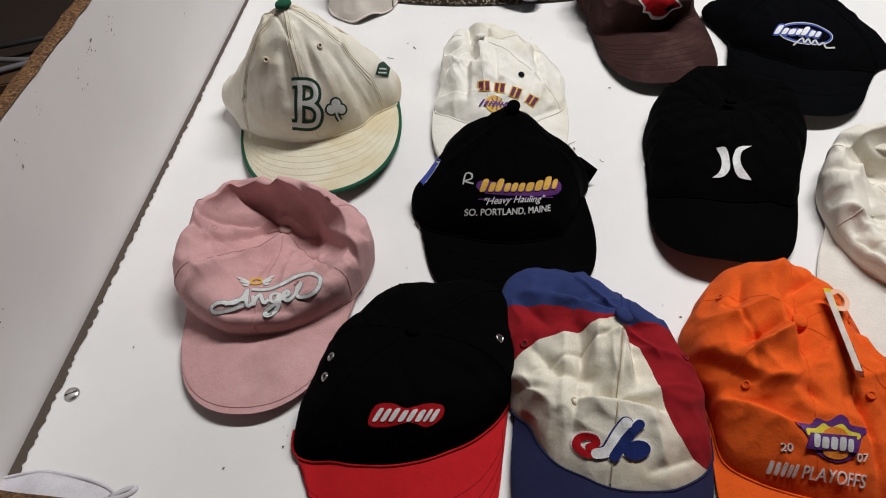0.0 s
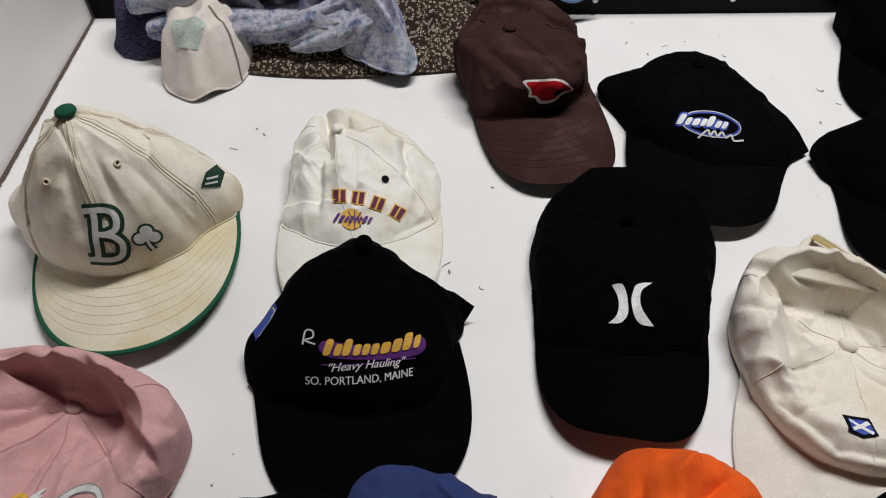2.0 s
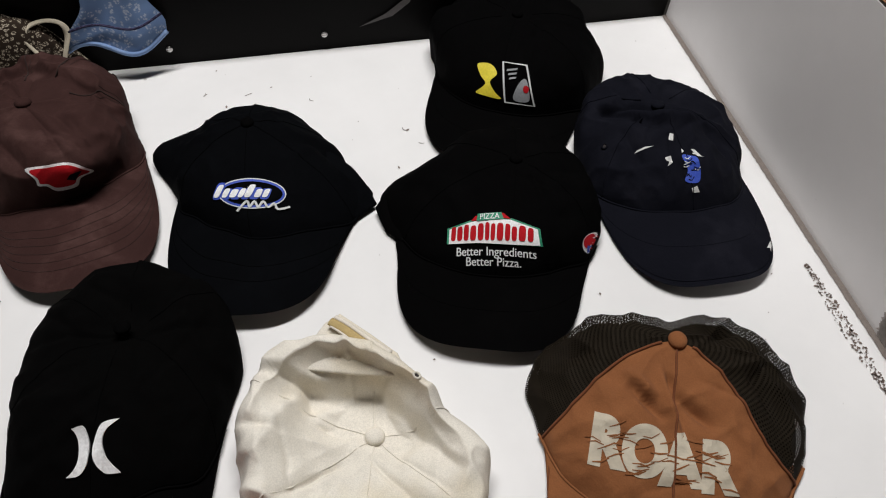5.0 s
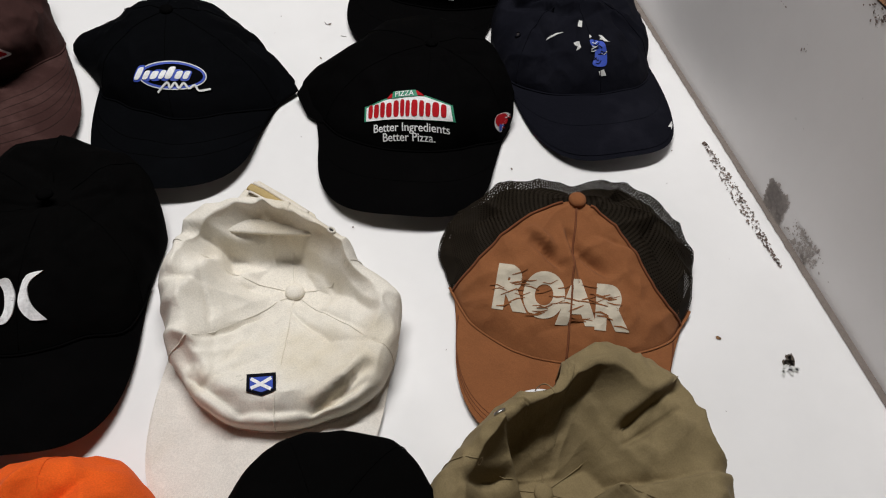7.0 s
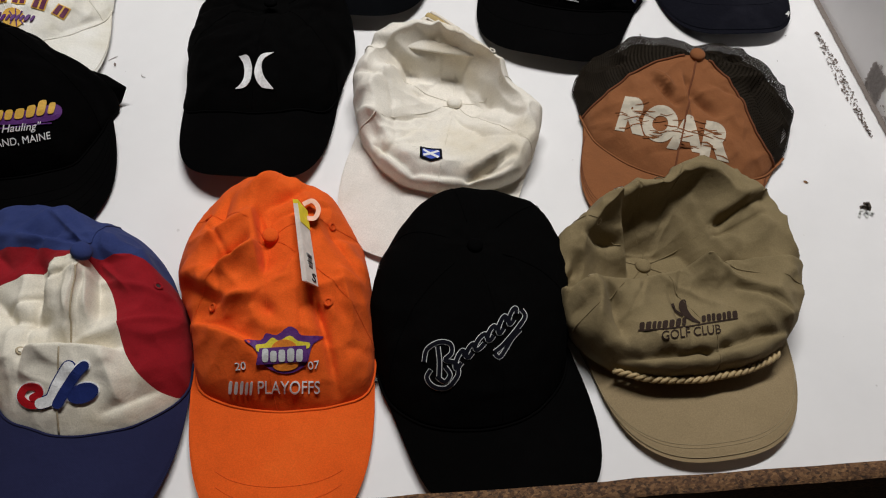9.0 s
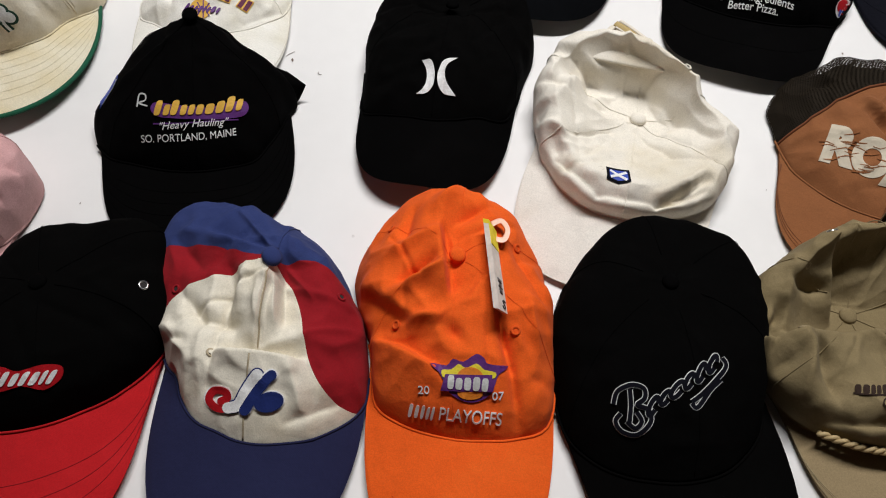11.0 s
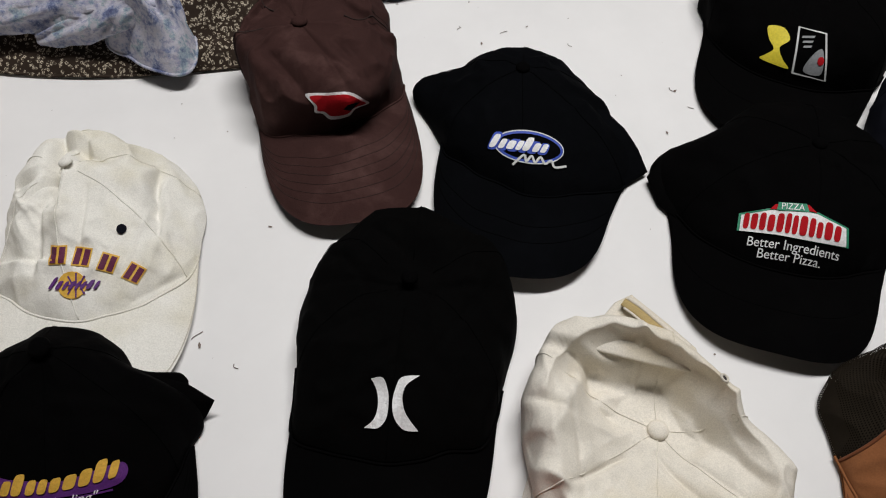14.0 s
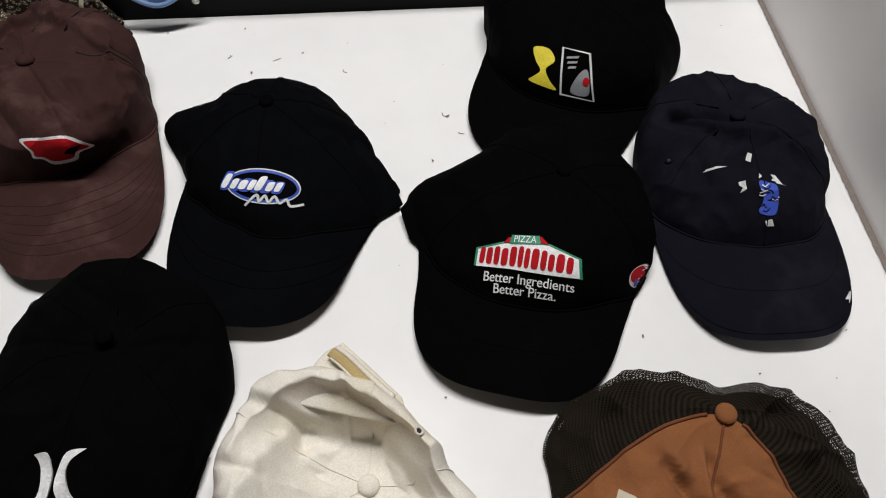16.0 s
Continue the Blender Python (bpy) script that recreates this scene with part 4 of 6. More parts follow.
# orange cap with a price tag
orange = Cap("baseball_cap", "bright orange cotton cap with a paper price tag", 0.3014, 0.2936, -13.8, 0.0926, 0.1115, 0.074, 0.0923, half=0.0841, arch=0.0173, tip=0.004,
             apex=(-0.0094, 0.0307), boxy=0.809, rise=1.1, crumple=0.003, wrinkle=0.0020, seed=25, corner=2.601, creases=8, crease=0.0032, folds=((-0.056, -0.006, -0.022, 0.012, 0.007, 0.0096), (-0.053, 0.007, -0.029, 0.024, 0.006, -0.0096), (-0.047, -0.029, -0.019, -0.026, 0.006, 0.008), (0.029, -0.023, 0.038, -0.054, 0.005, -0.0112), (0.038, -0.054, 0.046, -0.091, 0.005, -0.0112), (0.052, -0.002, 0.061, -0.037, 0.007, 0.0096), (0.036, 0.049, 0.061, 0.007, 0.007, -0.008), (-0.029, 0.08, -0.009, 0.102, 0.009, 0.0096), (-0.013, 0.064, 0.015, 0.086, 0.008, -0.0096), (-0.049, 0.078, -0.055, 0.044, 0.008, -0.008), (-0.069, 0.031, -0.036, 0.047, 0.008, 0.008), (-0.013, -0.031, -0.003, -0.041, 0.006, -0.0064), (0.055, -0.059, 0.073, -0.058, 0.005, -0.0064)), steps=((-0.024, 0.049, -0.017, 0.005, 1, 0.0132, 0.018, 0.7), (-0.064, -0.04, -0.026, -0.06, 1, 0.0096, 0.014, 0.7), (-0.085, 0.008, -0.05, -0.02, -1, 0.0096, 0.014, 0.7)), skew=0.0052, slip=0.122,
    plan=(-0.20, -0.19, -0.15, -0.12, -0.05, 0.06, -0.02, 0.01, 0.18, 0.13, 0.11, 0.10, -0.03, -0.12, -0.10, 0.01, -0.02, -0.05, -0.05, -0.03, 0.03, 0.09, -0.04, -0.15), upper=(-0.05, -0.25, -0.10, 0.01, 0.11, 0.00, 0.01, -0.03, -0.01, -0.00, -0.00, -0.01))
orange.crown(ORANGE, nu=44, nv=78).seams(ORANGE, r=0.0002)
orange.visor(ORANGE, ORANGE, rows=(0.60, 0.72), thread=ORANGE, row_span=0.45)
orange.button(ORANGE, 0.007).eyelets(ORANGE_SEAM, [(-48, 0.56), (48, 0.56), (-120, 0.5), (120, 0.5)], 0.0030, ORANGE_SEAM)

# black stretch cap
script_cap = Cap("baseball_cap", "black stretch cap with silver outlined script", 0.4516, 0.2283, -3.1, 0.0922, 0.0988, 0.0583, 0.0755, half=0.0954, arch=0.0171, tip=0.004,
              apex=(0.0142, 0.0523), boxy=0.45, rise=0.8, wrinkle=0.0012, seed=28, corner=2.601, creases=6, crease=0.0015, skew=0.0068, slip=0.186,
    plan=(-0.03, -0.00, 0.01, 0.00, 0.00, 0.00, -0.00, -0.01, -0.03, -0.05, -0.04, -0.06, -0.04, -0.01, 0.06, 0.07, 0.04, 0.01, 0.00, -0.00, -0.01, -0.02, -0.05, -0.07), upper=(0.06, 0.14, 0.04, 0.00, -0.05, -0.08, 0.08, 0.03, 0.03, -0.01, -0.02, 0.01))
script_cap.crown(BLACK_W).seams(BLACK, r=0.0003)
script_cap.visor(BLACK_W, BLACK_UNDER)
script_cap.button(BLACK, 0.007)

# tan cap with a braided cord
golf = Cap("baseball_cap", "crumpled tan cotton cap with braided cord above the visor", 0.65, 0.2316, -7.8, 0.112, 0.0999, 0.064, 0.0781, half=0.0987, phi=66, arch=0.0118, tip=0.004, bowl=(0.056, 0.074, 0.058, 0.020, 0.78, 0.40),
           apex=(-0.0165, 0.0135), ears=((-158, 24, 0.16, 0.2, 0.3), (-18, 30, 0.08, 0.2, 0.3), (62, 22, 0.12, 0.1, 0.5)), crumple=0.0042, wrinkle=0.0028, seed=31, corner=2.675, creases=8, crease=0.0032, folds=((0.022, -0.006, 0.075, -0.077, 0.009, 0.0133), (0.044, -0.042, 0.079, -0.076, 0.004, -0.0114), (-0.075, -0.036, -0.07, -0.076, 0.014, -0.019), (-0.082, -0.089, -0.008, -0.097, 0.005, -0.0114), (-0.008, -0.097, 0.071, -0.084, 0.005, -0.0114), (-0.098, -0.041, -0.113, -0.052, 0.008, -0.0133), (-0.087, -0.033, -0.097, -0.069, 0.007, 0.0095), (0.052, 0.024, 0.095, 0.03, 0.003, -0.0057), (-0.079, 0.026, -0.046, 0.027, 0.005, -0.0114)), steps=((-0.107, -0.024, 0.022, -0.006, 1, 0.0215, 0.034, 0.7), (0.022, -0.006, 0.108, -0.025, 1, 0.0126, 0.026, 0.7), (-0.041, 0.048, -0.037, 0.017, 1, 0.0154, 0.034, 0.7), (-0.115, -0.031, -0.106, -0.004, -1, 0.0126, 0.012, 0.7), (0.095, 0.05, 0.061, 0.042, 1, 0.0112, 0.018, 0.7)), skew=-0.0045, slip=0.058,
    plan=(0.02, 0.06, 0.14, 0.13, 0.03, -0.09, -0.19, -0.20, -0.20, -0.17, -0.09, 0.01, -0.04, -0.07, -0.02, 0.08, 0.12, 0.10, 0.09, 0.09, 0.08, 0.05, 0.01, -0.03), upper=(-0.03, 0.10, 0.02, -0.20, -0.19, -0.08, 0.00, -0.00, -0.00, -0.02, -0.04, -0.07))
golf.crown(TAN, cut=(92, 17, 0.34), nu=44, nv=78).seams(TAN, r=0.0005)
golf.visor(TAN_V, TAN_V, rows=(0.80, 0.84), thread=TAN_SEAM, edge_row=0.95)
golf.button(TAN, 0.0075).eyelets(TAN_SEAM, [(-75, 0.4), (-120, 0.45), (120, 0.45)], 0.003)
for k in range(2):
    pts = []
    for i in range(121):
        s = -0.58 + 1.04 * i / 120
        p = golf.point(FRONT + golf.phi * s, 0.05)
        q = Vector((p.x, p.y, 0)).normalized()
        w = i * 0.62 + k * math.pi
        pts.append(p + q * (0.0038 + 0.0015 * math.cos(w)) + Vector((0, 0, 0.0050 + 0.0020 * math.sin(w))))
    part("cord_strand", tube_bm(pts, 0.0019, 6), ROPE, golf.ob, "braided gold cord")

lab = part("inner_label", disc_bm(0.013, 0.0016, seg=24), T_WHITE, golf.ob, "white round label inside the back opening")
lab.matrix_local = Matrix.Translation((-0.006, 0.078, 0.040)) @ Matrix.Rotation(radians(-35), 4, "X") @ Matrix.Diagonal((1.25, 0.8, 1, 1))
hook = part("buckle", tube_bm([Vector((0.004 * math.cos(q * math.pi / 6), 0.0025 * math.sin(q * math.pi / 6), 0)) for q in range(12)], 0.0011, 6, closed=True), EYE_METAL, golf.ob, "small metal buckle")
golf.place(hook, radians(122), 0.30, 0.001)

# off-white cap, crown collapsed
white = Cap("baseball_cap", "stained off-white cap with collapsed crown and small badge", 0.5075, 0.473, -23.2, 0.0991, 0.0977, 0.056, 0.0885, half=0.102, arch=0.0058, tip=0.002, bowl=(0.040, 0.063, 0.052, 0.012, 0.84, 0.36),
            apex=(0.005, 0.0257), ears=((50, 28, -0.22, 0.1, 0.6), (104, 20, 0.03, 0.1, 0.6), (10, 16, 0.06, 0.1, 0.5)), crumple=0.003, wrinkle=0.0030, seed=35, corner=2.531, creases=8, crease=0.0030, folds=((-0.1, -0.003, -0.091, -0.026, 0.01, -0.0144), (-0.062, 0.053, -0.074, 0.002, 0.009, 0.0096), (-0.105, 0.017, -0.07, 0.013, 0.005, -0.0064), (-0.072, -0.066, -0.025, -0.099, 0.005, -0.008), (-0.025, -0.099, 0.027, -0.098, 0.005, -0.0064), (0.03, -0.095, 0.069, -0.064, 0.005, -0.0128), (0.029, -0.091, 0.066, -0.059, 0.005, 0.008), (0.029, -0.098, 0.067, -0.075, 0.004, -0.0096), (-0.017, 0.024, -0.041, 0.03, 0.003, -0.0048), (0.001, 0.022, 0.02, 0.024, 0.003, -0.0048), (-0.022, -0.004, -0.063, -0.037, 0.003, -0.0048), (0.003, 0.004, 0.039, -0.033, 0.003, -0.0032), (-0.076, -0.062, -0.065, -0.051, 0.018, -0.0128), (-0.09, -0.034, -0.067, -0.041, 0.005, 0.0064)), steps=((-0.094, 0.072, -0.048, 0.064, -1, 0.0168, 0.024, 0), (-0.048, 0.064, 0.006, 0.065, -1, 0.0168, 0.03, 0), (0.006, 0.065, 0.044, 0.029, -1, 0.0144, 0.03, 0), (0.044, 0.029, 0.073, -0.006, -1, 0.0096, 0.016, 0)), skew=-0.0192, slip=0.111,
    plan=(-0.05, -0.14, -0.11, -0.04, -0.07, -0.12, -0.12, -0.04, 0.14, 0.20, 0.10, 0.05, 0.00, -0.04, -0.02, 0.01, 0.05, 0.07, 0.07, 0.07, 0.07, 0.09, 0.04, -0.01), upper=(-0.09, -0.18, -0.13, -0.15, 0.12, 0.24, -0.02, -0.07, -0.01, 0.00, -0.01, -0.02))
white.crown(OFF, nu=44, nv=78).seams(OFF, r=0.0005)
white.visor(OFF_V, OFF_V)
white.button(OFF, 0.0085, 0.006).eyelets(WHITE_SEAM, [(120, 0.42), (145, 0.34), (-20, 0.4)], 0.003)

# its back strap, half folded
white.flap("strap_fold", [(-0.066, 0.072, 0.040), (-0.042, 0.110, 0.050), (-0.030, 0.118, 0.053), (-0.010, 0.103, 0.053), (0.020, 0.082, 0.052), (0.030, 0.064, 0.046), (-0.010, 0.066, 0.044)], OFF, label="folded-back off-white strap")
strap_pts = smooth([(-0.034, 0.113), (-0.022, 0.106), (-0.006, 0.094), (0.016, 0.079)], 6)
part("strap_lining", tube_bm([Vector((x - 0.004, y - 0.004, 0.0555)) for x, y in strap_pts], 0.0042, 8, squash=0.4), STRAP_TAN, white.ob, "tan strap lining")
part("strap", tube_bm([Vector((x, y, 0.0560)) for x, y in strap_pts], 0.0022, 6, squash=0.7), OFF_V, white.ob, "off-white strap edge")
part("strap", tube_bm([Vector((x - 0.008, y - 0.006, 0.0550)) for x, y in strap_pts[3:]], 0.0016, 6, squash=0.7), OFF_V, white.ob, "off-white strap edge")
for ang, vv in ((58, 0.46), (24, 0.42)):
    snap = part("snap", disc_bm(0.0042, 0.0018, 0.2), WHITE_C, white.ob, "white plastic snap")
    white.place(snap, radians(ang), vv, 0.0003)
    part("snap_ring", tube_bm([Vector((0.0024 * math.cos(q * math.pi / 6), 0.0024 * math.sin(q * math.pi / 6), 0.0022)) for q in range(12)], 0.0005, 5, closed=True), WHITE_SEAM, snap)

# rust cap with net sides
roar = Cap("trucker_cap", "rust brown trucker cap with dark net back", 0.7601, 0.4105, -29.3, 0.1286, 0.0857, 0.0481, 0.0880, half=0.1076, arch=0.0110, tip=0.004,
           apex=(0.003, 0.0618), boxy=0.853, rise=1.1, crumple=0.002, wrinkle=0.0026, seed=38, corner=2.37, creases=8, crease=0.0030, folds=((-0.037, 0.014, -0.014, -0.008, 0.005, -0.0095), (-0.04, 0.025, -0.022, 0.009, 0.006, 0.0068), (0.002, 0.011, 0.028, -0.011, 0.005, -0.0068), (0.07, 0.038, 0.083, 0.002, 0.006, -0.0068), (-0.087, 0.044, -0.073, 0.056, 0.01, -0.0095), (0.035, 0.078, 0.058, 0.082, 0.01, -0.0108)), steps=((-0.009, 0.021, 0, -0.014, 1, 0.0072, 0.01, 0.7),), skew=-0.0169, slip=0.117,
    plan=(-0.06, -0.01, -0.01, -0.00, 0.00, 0.00, 0.00, 0.00, 0.01, 0.03, 0.02, -0.01, -0.09, -0.12, -0.10, -0.03, 0.03, 0.08, 0.07, 0.02, -0.02, -0.03, -0.07, -0.07), upper=(0.04, 0.11, 0.04, -0.29, -0.11, 0.03, -0.02, 0.04, 0.19, 0.04, 0.01, 0.01))
roar.crown([RUST, RUST], panels=[-72, -3, 62], bend=[17, 0, -20], nu=44, nv=78)


def net(cap, d0, d1, b0, b1, nu, nv):
    """Open net of thin ribs over part of a crown."""
    bm = bmesh.new()
    w = 0.5
    def quad(i0, i1, v0, v1):
        bm.faces.new([bm.verts.new(cap.point(t_at(i, v), v)) for i, v in ((i0, v0), (i1, v0), (i1, v1), (i0, v1))])
    def t_at(i, v):
        k = math.sin(math.pi * v)
        e0, e1 = d0 + b0 * k, d1 + b1 * k
        return FRONT + radians(e0 + (e1 - e0) * i / nu)
    for i in range(nu):
        for j in range(nv):
            v0, v1 = 0.02 + 0.96 * j / nv, 0.02 + 0.96 * (j + 1) / nv
            shift = 0.5 * (j % 2)
            a, b, c = i + shift, i + shift + w, i + shift + 1
            vm = v0 + (v1 - v0) * w
            quad(a, c, v0, vm)
            quad(a, b, vm, v1)
    return bm


for d0, d1, b0, b1 in ((62, 180, -20, 0), (180, 288, 0, 17)):
    bm = net(roar, d0, d1, b0, b1, 84, 46)
    part("net_panel", bm, MESH, roar.ob, "dark brown net")
lining = grid_bm(lambda u, v: roar.point(FRONT + radians(58 + 230 * u), v * 0.22) * 0.985 + Vector((0, 0, 0.001)), 40, 4)
part("sweatband", lining, MESH, roar.ob)
# added dark sheet under the net, painting the cap's inner shadow
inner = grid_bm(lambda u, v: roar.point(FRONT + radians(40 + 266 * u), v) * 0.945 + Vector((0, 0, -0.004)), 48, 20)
part("net_shade_sheet", inner, NET_SHADE, roar.ob)
hidden = grid_bm(lambda u, v: roar.point(FRONT + radians(58 + 230 * u), v), 30, 10)
roar.keep(hidden)
hidden.free()
roar.seams(RUST_SEAM, at=[FRONT - radians(3)], r=0.0011)
for d, turn in ((62, -20), (-72, 17)):
    edge = [roar.point(FRONT + radians(d + turn * math.sin(math.pi * k / 60)), k / 60) + Vector((0, 0, 0.0006)) for k in range(1, 58)]
    part("binding", tube_bm(edge, 0.0014, 6), RUST_SEAM, roar.ob)
roar.visor(RUST, RUST, rows=(0.82, 0.87, 0.92), thread=RUST_SEAM)
roar.button(RUST, 0.0085, 0.006)

# brown cap
card = Cap("baseball_cap", "washed dark brown cap with a red and white emblem", 0.3196, 0.9388, -0.6, 0.084, 0.1064, 0.0749, 0.1003, half=0.0884, arch=0.0212, tip=0.006,
           apex=(-0.022, 0.0086), boxy=0.253, rise=1.1, crumple=0.0042, wrinkle=0.0028, seed=41, corner=2.825, creases=8, crease=0.0034, folds=((-0.058, -0.025, -0.025, -0.089, 0.009, -0.0081), (0.008, -0.024, 0.035, -0.074, 0.009, -0.0068), (-0.075, -0.032, -0.063, -0.075, 0.009, 0.0054), (-0.055, -0.076, -0.04, -0.091, 0.007, -0.0054)), steps=((-0.083, 0.018, -0.022, 0.102, -1, 0.012, 0.028, 0), (-0.022, 0.102, 0.067, -0.009, -1, 0.0084, 0.028, 0)), skew=0.0028, slip=0.135,
    plan=(-0.12, -0.11, -0.06, -0.02, -0.00, 0.00, 0.00, 0.00, 0.00, 0.00, -0.00, -0.01, -0.03, -0.06, 0.08, 0.11, -0.00, -0.03, -0.09, -0.14, -0.13, -0.11, -0.04, -0.04), upper=(0.12, 0.20, 0.11, 0.11, -0.08, -0.19, -0.07, -0.12, -0.00, 0.03, 0.19, 0.08))
card.crown(BROWN, panels=[-92, 92, 136, 180, 224, 268], nu=40, nv=70).seams(BROWN_SEAM, r=0.0009, stitch=BROWN_SEAM)
card.visor(BROWN, BROWN_SEAM, rows=(0.28, 0.38, 0.48, 0.58, 0.68, 0.78), thread=BROWN_SEAM)
card.button(BROWN, 0.0085, 0.006).eyelets(BROWN_SEAM, [(120, 0.45)], 0.0026)

# black structured cap with a blue-white emblem
oval_cap = Cap("baseball_cap", "black structured cap with a blue and white emblem", 0.5059, 0.8179, -17.8, 0.0982, 0.0948, 0.0621, 0.0855, half=0.095, arch=0.0211, tip=0.006,
             apex=(-0.0099, 0.0386), boxy=1.286, rise=0.92, crumple=0.0015, wrinkle=0.0016, seed=44, corner=2.513, creases=8, crease=0.002, ears=((158, 14, 0.35, 0.08, 0.2), (-4, 8, 0.42, 0.02, 0.13)), skew=-0.0021, slip=0.115,
    plan=(-0.24, -0.01, -0.04, -0.02, 0.02, -0.00, -0.00, 0.00, -0.01, -0.03, -0.04, -0.02, -0.05, -0.11, -0.10, -0.15, -0.12, -0.11, -0.02, 0.00, 0.00, 0.07, 0.17, 0.13), upper=(-0.05, -0.20, -0.10, -0.01, -0.03, -0.04, -0.01, -0.00, 0.00, 0.01, 0.01, 0.01))
oval_cap.crown(NAVYBLK).seams(BLACK, r=0.0003)
oval_cap.visor(NAVYBLK, BLACK_UNDER, rows=(0.4, 0.6), thread=BLACK)
oval_cap.button(BLACK, 0.007)
oval_cap.flap("side_point", [(0.058, 0.032, 0.028), (0.080, 0.024, 0.030), (0.099, 0.006, 0.025), (0.113, -0.012, 0.018), (0.124, -0.032, 0.009), (0.102, -0.051, 0.008), (0.070, -0.020, 0.016)], NAVYBLK)

# black cap with the pizza embroidery
pizza_cap = Cap("baseball_cap", "black structured cap with red, green and white embroidery", 0.7286, 0.6891, -27.9, 0.104, 0.0991, 0.0627, 0.0794, half=0.0978, arch=0.02, tip=0.005,
           apex=(0.015, 0.0295), boxy=0.778, rise=0.85, ears=((172, 15, 0.28, 0.04, 0.2), (8, 20, 0.05, 0.06, 0.2)), crumple=0.0015, wrinkle=0.0016, seed=47, corner=3.022, creases=8, crease=0.002, skew=-0.0039, slip=0.042,
    plan=(0.03, 0.01, 0.00, -0.00, 0.00, 0.00, -0.00, -0.01, -0.04, -0.10, -0.15, -0.16, -0.00, 0.08, 0.02, 0.03, 0.02, 0.01, -0.01, -0.01, -0.01, 0.00, 0.07, 0.07), upper=(0.01, 0.00, -0.00, -0.00, -0.03, -0.08, 0.10, -0.01, -0.03, 0.02, 0.05, 0.01))
pizza_cap.crown(BLACK).seams(BLACK, r=0.0003)
pizza_cap.visor(BLACK, BLACK_UNDER, rows=(0.5,), thread=BLACK)
pizza_cap.button(BLACK, 0.007)
pizza_cap.flap("side_point", [(-0.087, 0.027, 0.030), (-0.118, 0.006, 0.020), (-0.127, -0.010, 0.012), (-0.113, -0.036, 0.008), (-0.095, -0.05, 0.008), (-0.085, -0.01, 0.012)], BLACK)

# black cap at the back
cartoon_cap = Cap("baseball_cap", "black cap with a white-framed embroidered square", 0.8695, 0.917, -37.8, 0.1171, 0.1104, 0.0721, 0.0886, half=0.0994, arch=0.0141, tip=0.005,
             apex=(-0.0103, 0.0186), boxy=0.593, rise=0.82, wrinkle=0.0016, seed=50, corner=2.67, creases=8, crease=0.002, skew=-0.0023, slip=0.069,
    plan=(-0.06, -0.00, -0.09, -0.10, -0.04, -0.01, -0.00, 0.00, 0.00, -0.00, -0.00, -0.00, -0.01, -0.09, -0.08, -0.06, -0.02, 0.01, 0.00, -0.01, -0.04, -0.06, -0.04, -0.07), upper=(-0.06, -0.02, 0.22, 0.03, 0.01, 0.02, 0.10, 0.03, 0.01, 0.00, -0.00, -0.00))
cartoon_cap.crown(BLACK).seams(BLACK, r=0.0003)
cartoon_cap.visor(BLACK, BLACK_UNDER, rows=(0.5,), thread=BLACK)
cartoon_cap.button(BLACK, 0.007)

# paint-flecked navy cap
navy = Cap("baseball_cap", "worn navy cap with white paint flecks, crown sagging", 0.9468, 0.6996, -11.9, 0.0961, 0.0978, 0.0642, 0.0903, half=0.0932, arch=0.0183, tip=0.005,
           apex=(-0.003, 0.032), boxy=0.544, rise=1.1, crumple=0.0026, wrinkle=0.0022, seed=53, corner=3.07, creases=8, crease=0.003, folds=((-0.061, 0.042, -0.012, 0.028, 0.007, -0.0108), (-0.012, 0.012, 0.036, -0.002, 0.009, 0.0081), (0.036, -0.002, 0.058, -0.043, 0.008, -0.0068), (-0.054, -0.002, -0.047, -0.044, 0.008, -0.0068)), steps=((-0.058, 0.045, -0.013, 0.008, -1, 0.0084, 0.016, 0.7),), skew=-0.0065, slip=0.009,
    plan=(-0.07, -0.03, -0.01, -0.00, 0.00, 0.00, 0.00, 0.01, 0.01, 0.01, 0.01, 0.00, 0.00, 0.01, 0.02, 0.01, -0.00, -0.03, -0.03, -0.03, 0.01, 0.02, 0.02, 0.01), upper=(0.14, 0.08, 0.03, 0.12, 0.16, 0.04, 0.01, 0.00, -0.00, -0.00, -0.01, -0.02))
navy.crown(NAVY, nu=40, nv=70).seams(NAVY, r=0.0007)
navy.visor(NAVY, NAVY, rows=(0.5,), thread=NAVY, edge_row=0.94)
navy.button(NAVY, 0.0075).eyelets(NAVY, [(-70, 0.5), (120, 0.5)], 0.003)

# ---- embroidery, prints and badges ----
def pills(n, width, height, slant=0.0, gap=0.18, tall=(), seed=1):
    """A row of rounded stitched shapes of uneven width in place of letters."""
    rnd = random.Random(seed)
    ws = [rnd.uniform(0.78, 1.2) for _ in range(n)]
    hs = [1.4 if i in tall else rnd.uniform(0.88, 1.08) for i in range(n)]
    step = width / sum(ws)
    bm, x = bmesh.new(), -width / 2
    for i, (w, h) in enumerate(zip(ws, hs)):
        cx, cy = x + step * w / 2, (h - 1) * height / 2
        x += step * w
        hw, hh = step * w * (1 - gap) / 2, height * h / 2
        ring_pts = []
        for a in range(16):
            c, d = math.cos(a * math.pi / 8), math.sin(a * math.pi / 8)
            px, py = math.copysign(abs(c) ** 0.55, c) * hw, math.copysign(abs(d) ** 0.55, d) * hh
            ring_pts.append((cx + px + slant * py / max(1e-6, height / 2), cy + py))
        bm.faces.new([bm.verts.new((px, py, 0)) for px, py in ring_pts])
    return bm


